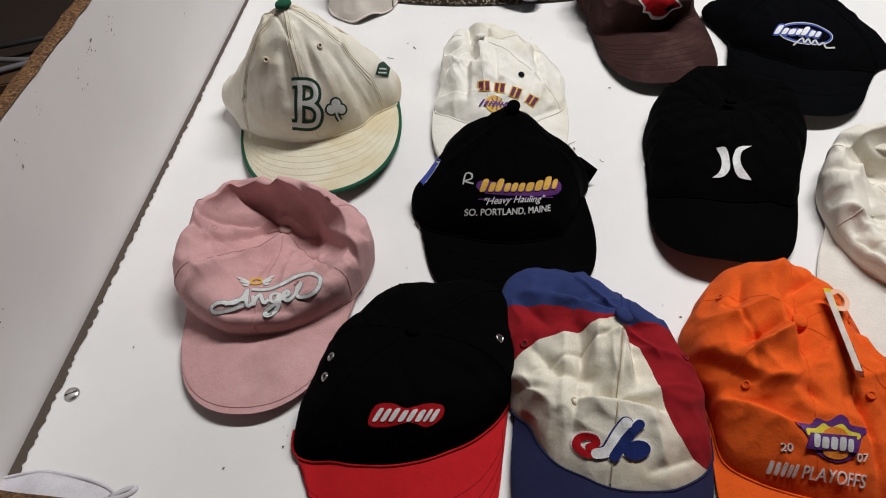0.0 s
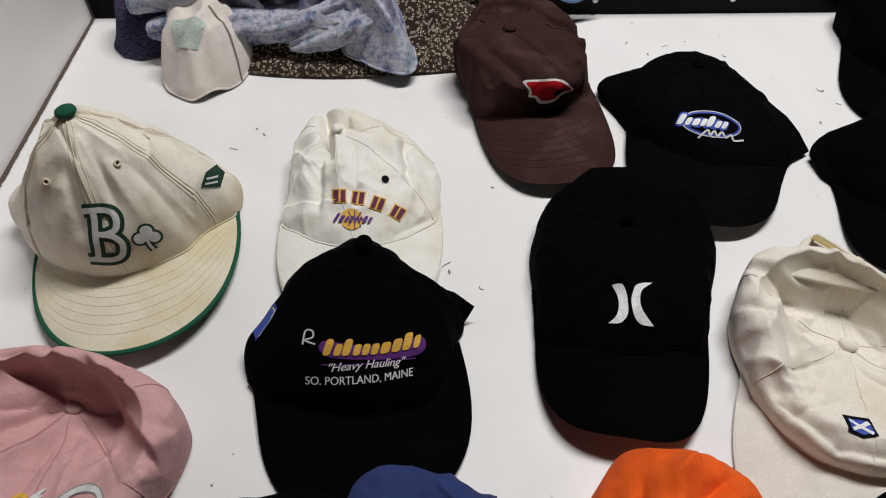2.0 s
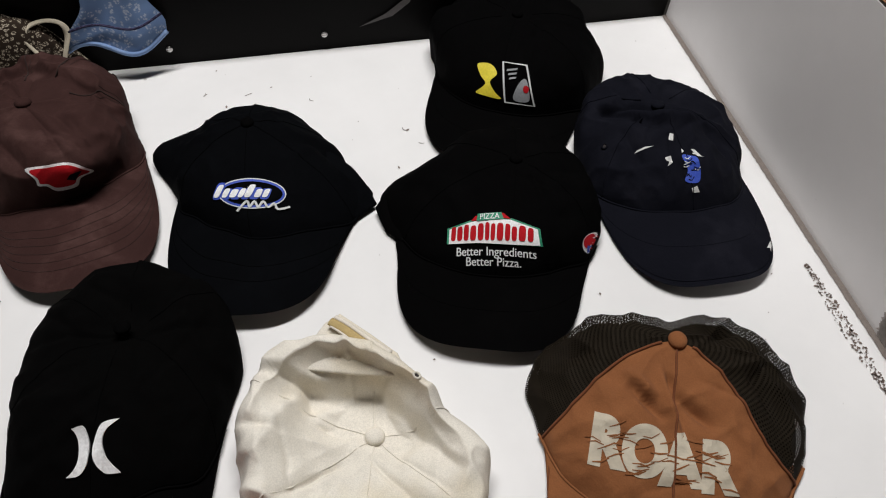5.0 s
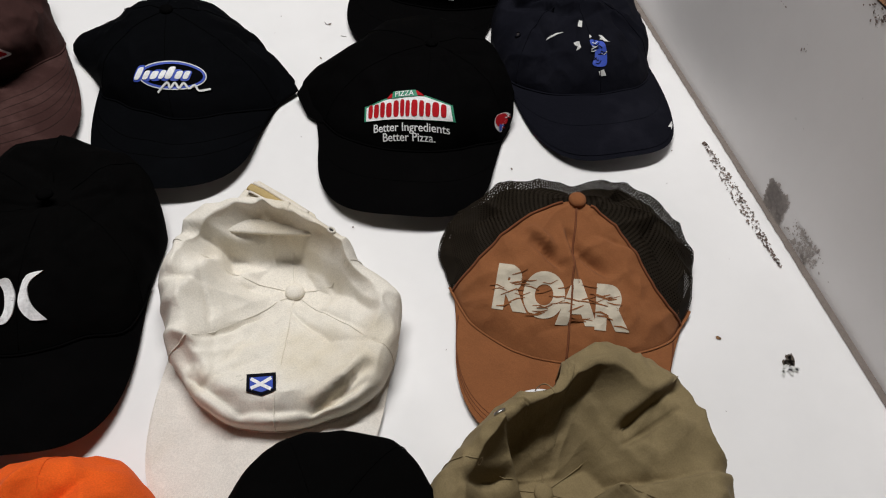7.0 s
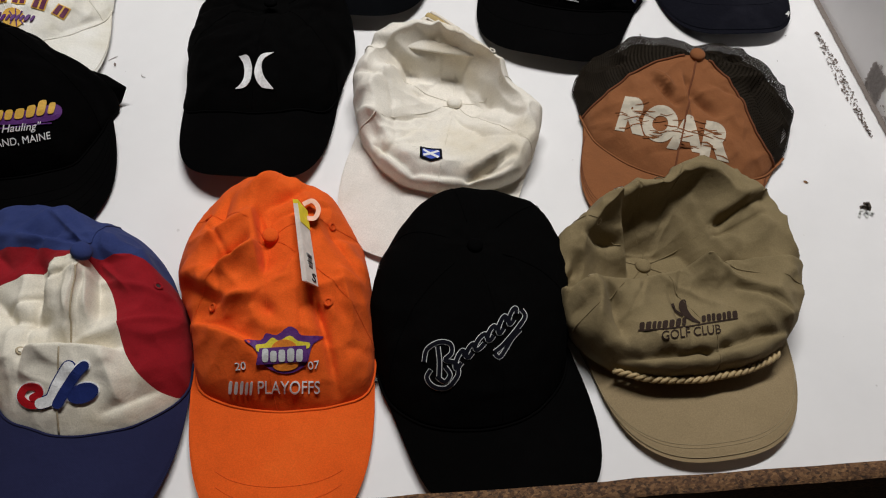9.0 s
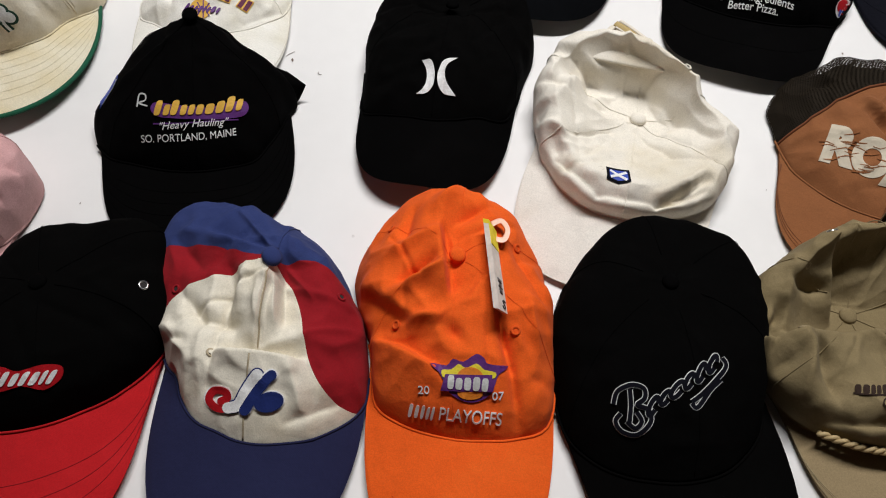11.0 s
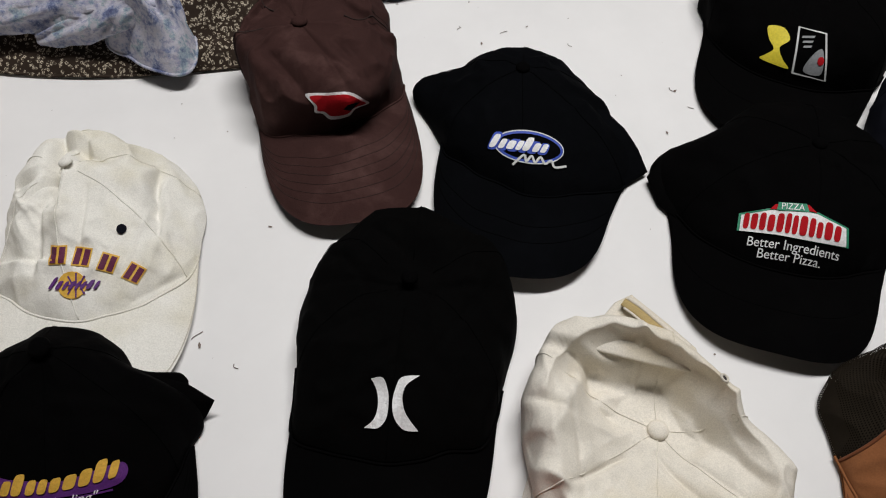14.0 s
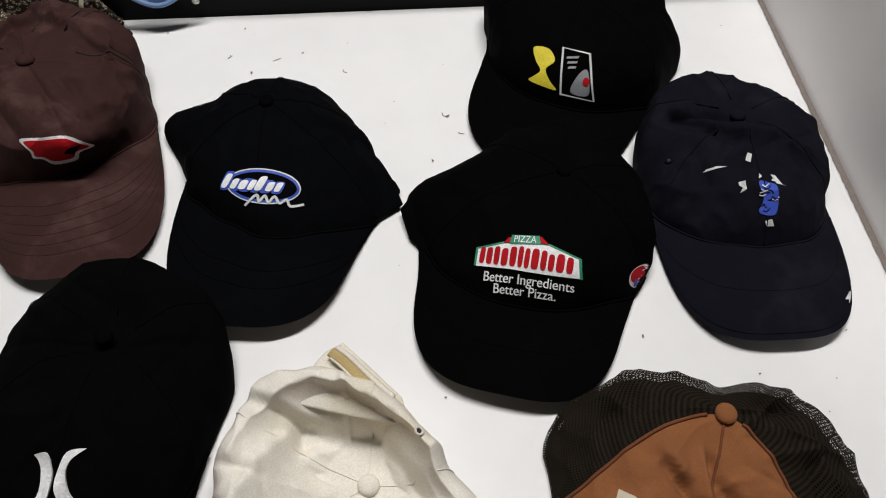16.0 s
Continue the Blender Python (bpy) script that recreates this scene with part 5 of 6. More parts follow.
# cream cap: outlined block emblem, clover, side badge
sw = Sew(boston, (-0.1515, 0.7134, 0.05), 11.4, 39.5, 0.000659, -12.3)
letter = [smooth([(-30, 40), (-14, 38), (-13, 0), (-14, -38), (-30, -42)], 5), smooth([(-24, 41), (6, 42), (20, 32), (20, 12), (6, 3), (-10, 2)], 5), smooth([(-4, 2), (16, -2), (28, -16), (24, -36), (6, -43), (-24, -42)], 5)]
for wide, mat, up in ((19, T_GREEN, 0.0009), (8.0, T_SILVER, 0.0015)):
    for line in letter:
        sw.add("emblem_outline" if wide > 10 else "emblem", stroke_bm([(x * 0.80, y * 0.86) for x, y in line], wide), mat, up, "green outlined block emblem" if wide > 10 else "", turn=-3)
sw = Sew(boston, (-0.1139, 0.6984, 0.05), 8.4, 40.4, 0.000655, -10.4)
for grow, mat, up in ((3.2, T_GREEN, 0.0009), (0.0, T_SILVER, 0.0015)):
    for cx, cy in ((-9, 1), (9, 2), (0, 12)):
        sw.add("clover_leaf", poly_bm(oval(cx, cy, 8 + grow, 8 + grow, 14)), mat, up, "white clover leaf edged in green")
    sw.add("clover_stem", stroke_bm(smooth([(0, 4), (1, -8), (6, -18)], 4), 4 + 2 * grow), mat, up)
sw = Sew(boston, (-0.0562, 0.7729, 0.05), 2.9, 37.6, 0.000698, -6.6)
sw.add("side_badge", poly_bm([(-12, -10), (10, -14), (14, 4), (2, 16), (-6, 10)]), T_GREEN, 0.0012, "small green side badge")
sw.add("side_badge_bar", poly_bm(box2(1, 1, 12, 2.5), box2(0, -6, 14, 2.5)), T_SILVER, 0.0018)

# pink cap: script in white thread with small wings
sw = Sew(pink, (-0.1753, 0.4240, 0.05), 23.2, 54.3, 0.000506, -24.6)
script = [
    [(-42, -16), (-70, -24), (-96, -26), (-102, -16), (-88, -8), (-62, -10), (-44, 0), (-36, 16), (-38, -8), (-34, -18), (-24, -10)],
    [(-78, -12), (-56, -6), (-34, -4)],
    [(-26, 2), (-24, -16), (-20, -4), (-12, 3), (-8, -8), (-4, -14), (4, -8)],
    [(22, 4), (10, 2), (8, -10), (18, -12), (24, 2), (22, -20), (10, -36), (-4, -38), (0, -28), (18, -16), (30, -6)],
    [(30, -6), (42, 0), (40, 8), (32, 2), (32, -8), (42, -12), (52, -4)],
    [(52, -4), (62, 10), (66, 22), (58, 10), (58, -6), (68, -8)],
    [(-28, 16), (0, 14), (30, 24), (60, 38), (88, 40), (102, 26), (96, 6), (80, -6), (66, -8)],
]
for line in script:
    sw.add("script", stroke_bm(smooth(line, 6), 10.5, 0.15), T_GREY, 0.0008, turn=4)
for line in script:
    sw.add("script", stroke_bm(smooth(line, 6), 7.0, 0.2), T_SILVER, 0.0017, "raised white script reading Angel", turn=4)
sw.add("halo", stroke_bm(oval(-20, 34, 11, 6, 16), 4.5, closed=True), T_GOLD, 0.0014, "yellow ring", turn=4)
for sgn in (-1, 1):
    for k in range(3):
        sw.add("wing", stroke_bm(smooth([(-20 + sgn * 12, 32), (-20 + sgn * (24 - 3 * k), 38 - 6 * k), (-20 + sgn * (36 - 5 * k), 44 - 8 * k)], 4), 5, 0.4), T_SILVER, 0.0013, turn=4)

# white cap: arched row of blocks, ball emblem, dark eyelet
sw = Sew(arched_cap, (0.0861, 0.6901, 0.05), 11.4, 48.1, 0.000522, -17.4)
T_PLUM = plain("plum_thread", (0.11, 0.012, 0.05), 0.7, grain=500, relief=0.5)
for px, py, rot in ((-28, 44, 3), (8, 41, -6), (46, 31, -17), (85, 14, -28)):
    # two uprights to a block, edged in gold
    for grow, mat, up in ((4.5, T_GOLD, 0.0008), (0.0, T_PLUM, 0.0015)):
        for bx in (-7, 6):
            sw.add("letter_block", poly_bm(box2(bx, 0, 9 + grow, 24 + grow, 1)), mat, up + 0.00006 * (bx > 0), "plum block edged in gold", dx=px, dy=py, turn=rot)
sw.add("ball_emblem", poly_bm(oval(-6, -2, 21, 21, 20)), T_GOLD, 0.0009, "gold ball emblem")
for line in ([(-18, -2), (18, -2)], [(0, 17), (0, -21)], [(-12, 12), (-6, -2), (-12, -16)], [(12, 12), (6, -2), (12, -16)]):
    sw.add("ball_line", stroke_bm(smooth(line, 3), 2.2), T_PURPLE, 0.0015)
sw.add("ball_bar", pills(8, 72, 13, 4, 0.35, (0,), 8), T_PURPLE, 0.0021, dx=-2, dy=-2)
sw.add("dark_eyelet", poly_bm(oval(64, 83, 7.5, 7.5, 16)), T_NAVY, 0.0014, "dark blue eyelet")

# black cap: gold blocks on purple, white words
sw = Sew(hauling_cap, (0.0811, 0.5294, 0.05), 27.4, 57.1, 0.000436, -28.2)
sw.add("purple_patch", poly_bm(smooth([(-90, 14), (-82, 30), (-40, 22), (20, 16), (70, 28), (104, 34), (112, 18), (96, 0), (40, -8), (-20, -8), (-70, -2)], 4, True)), T_PURPLE, 0.0005, turn=-2)
arc = lambda x, y: (x, y + 0.0009 * x * x)
sw.add("lettering", pills(10, 184, 23, 4, 0.2, (0, 2, 8), 4), T_GOLD, 0.0014, "gold stitched shapes on purple", dx=10, dy=12, turn=2, bend=arc)
sw.add("underline", stroke_bm(smooth([(-86, -12), (-20, -16), (90, -10)], 6), 2.5), T_PURPLE, 0.0009)
sw.add("lettering", text_bm("\"Heavy Hauling\"", 22, 0.35), T_WHITE, 0.0010, "white stitched words", dx=-6, dy=-18, turn=2)
sw.add("lettering", text_bm("SO. PORTLAND, MAINE", 22), T_WHITE, 0.0010, "white stitched words", dx=-14, dy=-46, turn=1, bend=lambda x, y: (x * 0.86, y + 0.0006 * x * x))
sw.add("initial", stroke_bm(smooth([(-118, 30), (-112, 56), (-100, 54), (-100, 42), (-114, 38), (-96, 28)], 4), 3), T_SILVER, 0.0009, "silver stitched flourish")
sw = Sew(hauling_cap, (-0.0109, 0.5784, 0.05), -1.0, 46.7, 0.000599, -4.4)
sw.add("side_emblem", poly_bm(smooth([(-16, -20), (-2, -8), (12, 10), (22, 26), (8, 14), (-8, -4), (-20, -22)], 3, True)), T_BLUE, 0.0010, "blue and white side emblem")
sw.add("side_emblem_line", stroke_bm([(-14, -14), (0, 2), (16, 22)], 3), T_SILVER, 0.0015)

# black cap: two white crescents
sw = Sew(crescent_cap, (0.3182, 0.5424, 0.05), -16.1, 58.0, 0.000462, 9.3)
cres = smooth([(-30, 44), (-10, 43), (-4, 16), (-8, -14), (-24, -31), (-46, -30)], 5) + smooth([(-46, -30), (-30, -18), (-22, 2), (-22, 24), (-30, 44)], 5)[1:-1]
sw.add("crescent", poly_bm(cres), T_WHITE, 0.0014, "white stitched crescent")
cres2 = smooth([(48, 42), (26, 30), (18, 10), (22, -14), (38, -42)], 5) + smooth([(38, -42), (14, -36), (2, -14), (4, 16), (18, 41), (48, 42)], 5)[1:-1]
sw.add("crescent", poly_bm(cres2), T_WHITE, 0.0014, "white stitched crescent")

# black cap with red visor: red swoosh and white blocks
sw = Sew(ruud, (-0.0459, 0.2833, 0.05), 9.2, 62.3, 0.000478, -13.4)
sw.add("red_emblem", poly_bm(smooth([(-62, -16), (-50, 16), (-20, 20), (4, 12), (40, 20), (68, 16), (66, -4), (40, -20), (10, -12), (-30, -20)], 4, True)), T_RED, 0.0008, "red emblem with white blocks")
sw.add("lettering", pills(8, 112, 22, 7, 0.34, (), 5), T_WHITE, 0.0015, dx=4)

# tricolour cap: three rounded strokes
sw = Sew(tricolour_cap, (0.1215, 0.2453, 0.05), 20.0, 58.5, 0.000378, -28.0)
for grow, up, lab in ((5, 0.0006, ""), (0, 0.0016, "raised red, white and blue emblem")):
    red = smooth([(-20, -36), (-50, -36), (-66, -20), (-56, -2), (-36, -2), (-30, -14), (-42, -22)], 5)
    sw.add("emblem", stroke_bm(red, 15 + grow), T_WHITE if grow else T_RED, up, lab)
    wh = smooth([(-28, -34), (-8, -26), (4, 0), (18, 26), (24, 36)], 5)
    sw.add("emblem", stroke_bm(wh, 22 + grow), T_ROYAL if grow else T_WHITE, up + 0.0003, lab)
    bl = smooth([(4, -36), (18, -10), (40, 24), (52, 36)], 5)
    sw.add("emblem", stroke_bm(bl, 20 + grow), T_WHITE if grow else T_ROYAL, up + 0.0004, lab)
    sw.add("emblem", poly_bm(oval(50, -18, 29 + grow / 2, 20 + grow / 2, 20, 15)), T_WHITE if grow else T_ROYAL, up + 0.0002, lab)

    for (x, y), r, m0, m1 in (((24, 36), 11, T_ROYAL, T_WHITE), ((-28, -34), 11, T_ROYAL, T_WHITE), ((52, 36), 10, T_WHITE, T_ROYAL), ((4, -36), 10, T_WHITE, T_ROYAL), ((-42, -22), 7.5, T_WHITE, T_RED)):
        sw.add("emblem_end", poly_bm(oval(x, y, r + grow / 2, r + grow / 2, 14)), m0 if grow else m1, up + (0.0002 if grow else 0.00045))

# orange cap: sun emblem, year, words, price tag
sw = Sew(orange, (0.2904, 0.2208, 0.05), -3.4, 64.1, 0.000448, -8.2)
sw.add("flame_emblem", poly_bm(smooth([(-68, 38), (-40, 36), (-30, 48), (-12, 44), (8, 58), (22, 52), (30, 42), (68, 38), (50, 26), (44, 10), (38, -8), (16, -22), (-8, -22), (-34, -8), (-46, 14), (-54, 26)], 3, True)), T_PURPLE, 0.0008, "purple, yellow and orange sun emblem")
sw.add("flame", poly_bm(smooth([(-48, 28), (-32, 30), (-20, 40), (-8, 34), (10, 42), (24, 32), (44, 28), (34, 16), (-38, 14)], 3, True)), T_YELLOW, 0.0014)
sw.add("sun_ball", poly_bm(oval(0, 14, 24, 22, 20)), T_ORANGE, 0.0018)
sw.add("sun_ball", poly_bm(oval(2, -8, 22, 11, 18)), T_ORANGE, 0.0016)
sw.add("name_bar", poly_bm([(-48, -6), (-42, 22), (38, 24), (40, -4)]), T_PURPLE, 0.0022)
sw.add("lettering", pills(5, 72, 22, 0, 0.2, (), 5), T_SILVER, 0.0028, dx=-3, dy=8, turn=-2)
sw.add("year", text_bm("20", 20), T_WHITE, 0.0010, "white stitched year", dx=-76, dy=-8, turn=4)
sw.add("year", text_bm("07", 20), T_WHITE, 0.0010, "white stitched year", dx=50, dy=-12, turn=4)
sw.add("lettering", pills(5, 46, 24, 1, 0.4, (), 6), T_WHITE, 0.0010, dx=-78, dy=-46, turn=-4)
sw.add("lettering", text_bm("PLAYOFFS", 33), T_WHITE, 0.0010, "white stitched words", dx=6, dy=-50, turn=-3, bend=lambda x, y: (x * 0.74, y))
sw = Sew(orange, (0.3257, 0.3222, 0.05), -8.1, 55.4, 0.000495, -3.1)
TAGW, TAGY, TAGK = plain("tag_paper", (0.74, 0.66, 0.60), 0.6), plain("tag_yellow", (0.80, 0.62, 0.03), 0.6), plain("tag_ink", (0.02, 0.02, 0.02), 0.6)
sw.stiff(76, -74)
tag = tagged(new("price_tag"), "narrow white and yellow paper price tag on a clear hook", "tag")
keep_ob = orange.ob
orange.ob = tag
tag.matrix_world = keep_ob.matrix_world.copy()
sw.add("tag_strip", poly_bm([(-20, 78), (4, 72), (24, -70), (-4, -76)]), TAGW, 0.0045, "white paper strip")
sw.add("tag_head", poly_bm([(-20.4, 78.4), (4.4, 72.4), (9, 34), (-14, 36)]), TAGY, 0.0052, "yellow head")
sw.add("tag_hook", stroke_bm(smooth([(2, 74), (18, 80), (28, 66), (22, 50), (8, 50)], 6), 8), TAG_CLEAR, 0.0055, "clear plastic hook")
for k in range(6):
    sw.add("print_bar", poly_bm(box2(4 + 0.5 * k, -20 - 4.5 * k, 12 - (k % 3) * 2, 2.2)), TAGK if k % 2 else T_GREY, 0.0052)
sw.add("size_mark", text_bm("S", 22), TAGK, 0.0054, "black size letter", dx=13, dy=-60, turn=-6)
orange.ob = keep_ob
# the tag stands on its lower edge, turned towards the open side of the bin
strip = [k for k in tag.children if k.name.startswith("tag_strip")][0]
where = [orange.m @ v.co for v in strip.data.vertices]
where.sort(key=lambda p: p.y)
n_end = max(2, len(where) // 8)
low = sum(where[:n_end], Vector()) / n_end
high = sum(where[-n_end:], Vector()) / n_end
along = (high - low).normalized()
across = along.cross(Vector((0, 0, 1))).normalized()
mid = (low + high) / 2
foot = mid + across * (max((p - mid).dot(across) for p in where) - 0.002)
turned = Matrix.Translation(foot) @ Matrix.Rotation(radians(60), 4, along) @ Matrix.Scale(1.2, 4, across) @ Matrix.Scale(0.88, 4, along) @ Matrix.Translation(-foot)
for k in tag.children:
    if not k.name.startswith("tag_hook"):
        k.data.transform(orange.m.inverted() @ turned @ orange.m)

# black stretch cap: slanted silver-outlined script shapes
sw = Sew(script_cap, (0.4377, 0.1909, 0.05), -36.2, 62.1, 0.000453, 21.3)
big = smooth([(-86, -20), (-80, 2), (-58, 14), (-38, 10), (-36, -6), (-48, -18), (-30, -24), (-26, -44), (-46, -66), (-70, -64), (-82, -48), (-74, -34)], 5)
loops = [big, smooth([(-60, 6), (-58, -20), (-60, -50)], 4), smooth([(-64, -46), (-50, -56), (-40, -44), (-48, -30)], 4)]
for i, (w, h) in enumerate(((9, 15), (9, 11), (13, 12), (9, 12), (8, 15), (8, 14))):
    x, y = -22 + 19.5 * i, -18 + 14.6 * i
    loops.append(smooth([(x + w * math.cos(q * 0.7) * 0.8 + h * math.sin(q * 0.7) * 0.3, y + h * math.sin(q * 0.7) + w * math.cos(q * 0.7) * 0.5) for q in range(9)], 3))
loops.append(smooth([(40, -8), (58, 6), (86, 36), (98, 54), (92, 66)], 5))
loops.append(smooth([(40, -10), (50, -16), (72, 14), (88, 30)], 5))
for L in loops:
    sw.add("script_outline", stroke_bm(L, 9.4), T_SILVER, 0.0008, "silver outlined script shape")
    sw.add("script_fill", stroke_bm(L, 7.0), T_NAVY, 0.0013)

# tan cap: emblem and words
sw = Sew(golf, (0.6275, 0.1707, 0.05), -60.3, 51.9, 0.000431, 41.1)
sw.add("leaf_emblem", poly_bm(smooth([(-16, 30), (-6, 32), (-2, 14), (8, -2), (22, -14), (10, -12), (-8, 0), (-18, 16)], 4, True)), TAN_DARK, 0.0008, "dark stitched plume emblem")
sw.add("leaf_emblem", stroke_bm(smooth([(-32, 26), (-26, 12), (-10, 0)], 4), 5), TAN_DARK, 0.0008)
sw.add("lettering", pills(8, 86, 14, 0.5, 0.2, (), 2), TAN_DARK, 0.0008, dx=-46, dy=-13, turn=3)
sw.add("lettering", pills(7, 70, 14, 0.5, 0.2, (), 9), TAN_DARK, 0.0008, dx=58, dy=-3, turn=6)
sw.add("underline", stroke_bm([(-90, -23), (0, -20), (92, -8)], 2.4), TAN_DARK, 0.0008)
sw.add("lettering", text_bm("GOLF CLUB", 23), TAN_DARK, 0.0008, "dark stitched words", dx=6, dy=-31, turn=4, bend=lambda x, y: (x * 0.88, y))

# off-white cap: shield badge
sw = Sew(white, (0.4661, 0.4005, 0.05), -5.1, 63.0, 0.000417, -16.7)
sw.add("badge", poly_bm([(-27, 16), (26, 20), (27, -12), (2, -22), (-26, -14)]), T_NAVY, 0.0010, "dark blue shield badge")
sw.add("badge_field", poly_bm([(-21, 10), (20, 13), (21, -9), (1, -16), (-20, -10)]), T_BLUE, 0.0015)
sw.add("badge_cross", stroke_bm([(-19, 8), (0, -2), (18, -10)], 6), T_WHITE, 0.0020)
sw.add("badge_cross", stroke_bm([(-18, -9), (0, -1), (18, 10)], 6), T_WHITE, 0.0021)

# rust cap: cracked block print
sw = Sew(roar, (0.7262, 0.3733, 0.05), -51.2, 54.1, 0.000474, 23.6)
for ch, px, py, rot in (("R", -108, 16, -8), ("O", -44, 2, -5), ("A", 16, -12, -3), ("R", 76, -22, -5)):
    sw.add("print_letter", text_bm(ch, 104, 0.0, 1.0, 7.5), PRINT, 0.0003, "cracked cream printed letter", dx=px, dy=py, turn=rot, bend=lambda x, y: (x * 0.84, y))
    rn = random.Random(ch + str(px))
    for k in range(11):
        x0, y0 = px + rn.uniform(-30, 26), py + rn.uniform(-34, 34)
        sw.add("crack", stroke_bm([(x0 - 14, y0 + rn.uniform(-6, 6)), (x0, y0), (x0 + 14, y0 + rn.uniform(-8, 8))], rn.uniform(1.4, 3.4), 0.5), RUST, 0.0007)

# brown cap: bird-like red shape reduced to a plain wedge
sw = Sew(card, (0.3196, 0.8526, 0.05), 3.9, 45.5, 0.000523, -10.7)
wedge = smooth([(-56, 18), (-20, 20), (20, 22), (46, 10), (58, 4), (34, -6), (22, -20), (-10, -26), (-26, -16), (-40, -14), (-42, -2)], 4, True)
sw.add("emblem_edge", poly_bm(wedge), T_WHITE, 0.0008, "red wedge emblem edged in white")
sw.add("emblem", poly_bm([(x * 0.88, y * 0.78) for x, y in wedge]), T_RED, 0.0014)
sw.add("emblem_mark", poly_bm([(18, 0), (40, 6), (24, -10), (10, -8)]), T_NAVY, 0.0019)

# black cap: blue-white oval emblem
sw = Sew(oval_cap, (0.4870, 0.7639, 0.05), -18.4, 49.8, 0.000520, 5.4)
sw.add("oval", stroke_bm(oval(4, 4, 60, 26, 32, -8), 5, closed=True), T_BLUE, 0.0007, "blue oval emblem")
sw.add("oval", stroke_bm(oval(4, 4, 63, 29, 32, -8), 2, closed=True), T_SILVER, 0.0009)
sw.add("letter_shadow", pills(6, 106, 24, 4, 0.0, (0,), 7), T_BLUE, 0.0010, dx=-14, dy=6, turn=-6)
sw.add("lettering", pills(7, 104, 18, 4, 0.2, (0, 4), 7), T_WHITE, 0.0016, "white stitched shapes", dx=-14, dy=7, turn=-6)
sw.add("script", stroke_bm(smooth([(-26, -28), (-6, -10), (-2, -22), (8, -12), (14, -24), (24, -14), (32, -26), (44, -20), (50, -32), (72, -30)], 4), 4), T_SILVER, 0.0018, "silver script squiggle")

# black cap: pizza sign
sw = Sew(pizza_cap, (0.6905, 0.6263, 0.05), -51.8, 49.5, 0.000450, 32.6)
plate = [(-96, 6), (-92, 38), (-40, 46), (0, 46), (44, 38), (96, 10), (96, -26), (40, -16), (-30, -2)]
sw.add("sign_edge", poly_bm([(x * 1.05, y * 1.08) for x, y in plate]), T_TEAL, 0.0007, "green sign edge")
sw.add("sign", poly_bm(plate), T_WHITE, 0.0013, "white stitched sign")
fit_plate = lambda x, y: (x, y * (1.0 - 0.00003 * x * x) - 0.0008 * x * x)
sw.add("lettering", pills(12, 180, 38, 0, 0.22, (), 3), T_RED, 0.0019, "red stitched shapes", dx=0, dy=18, turn=-9, bend=fit_plate)
sw.add("ribbon", poly_bm([(-40, 48), (-30, 58), (30, 56), (44, 40), (30, 44), (-28, 48)]), T_RED, 0.0016)
sw.add("ribbon", poly_bm([(-28, 46), (-24, 62), (26, 58), (30, 42)]), T_TEAL, 0.0021, "green ribbon")
sw.add("lettering", text_bm("PIZZA", 18), T_WHITE, 0.0026, "white stitched word", dx=1, dy=52, turn=-5, bend=lambda x, y: (x * 0.85, y))
sw.add("lettering", text_bm("Better Ingredients", 27), T_WHITE, 0.0010, "white stitched words", dx=2, dy=-26, turn=-10, bend=lambda x, y: (x * 0.86, y - 0.0004 * x * x))
sw.add("lettering", text_bm("Better Pizza.", 27), T_WHITE, 0.0010, "white stitched words", dx=-6, dy=-47, turn=-10, bend=lambda x, y: (x * 0.86, y - 0.0004 * x * x))
sw = Sew(pizza_cap, (0.7966, 0.6057, 0.0253), -61.2, 46.4, 0.000421, 40.1)
sw.add("side_badge", poly_bm(oval(0, 0, 14, 28, 20, -28)), T_WHITE, 0.0010, "small round red, white and blue side badge")
sw.add("side_badge_half", poly_bm(oval(-1, 4, 10, 20, 20, -28)), T_RED, 0.0016)
sw.add("side_badge_half", poly_bm([(-14, -24), (-8, -6), (4, -10), (2, -24)]), T_BLUE, 0.0019)

# black cap at the back: framed square and yellow patch, kept plain
sw = Sew(cartoon_cap, (0.8110, 0.8435, 0.05), -40.2, 38.6, 0.000564, 18.5)
sw.add("frame", stroke_bm([(0, 46), (48, 34), (58, -52), (-2, -38)], 4, closed=True), T_SILVER, 0.0012, "white stitched frame")
for k in range(3):
    sw.add("frame_bar", poly_bm(box2(18, 28 - 9 * k, 22 - 4 * k, 4, 1)), T_GREY, 0.0010)
sw.add("frame_fill", poly_bm(smooth([(16, -34), (28, -6), (44, 6), (50, -20), (46, -42)], 4, True)), T_GREY, 0.0010, "grey stitched patch")
sw.add("frame_accent", poly_bm(oval(44, -16, 6, 8, 10)), T_RED, 0.0016)
sw.add("yellow_patch", poly_bm(smooth([(-54, 48), (-26, 44), (-14, 22), (-30, 8), (-22, -14), (-10, -30), (-28, -26), (-62, -12), (-52, -4), (-40, 6), (-50, 24)], 4, True)), T_YELLOW, 0.0012, "plain yellow stitched patch")

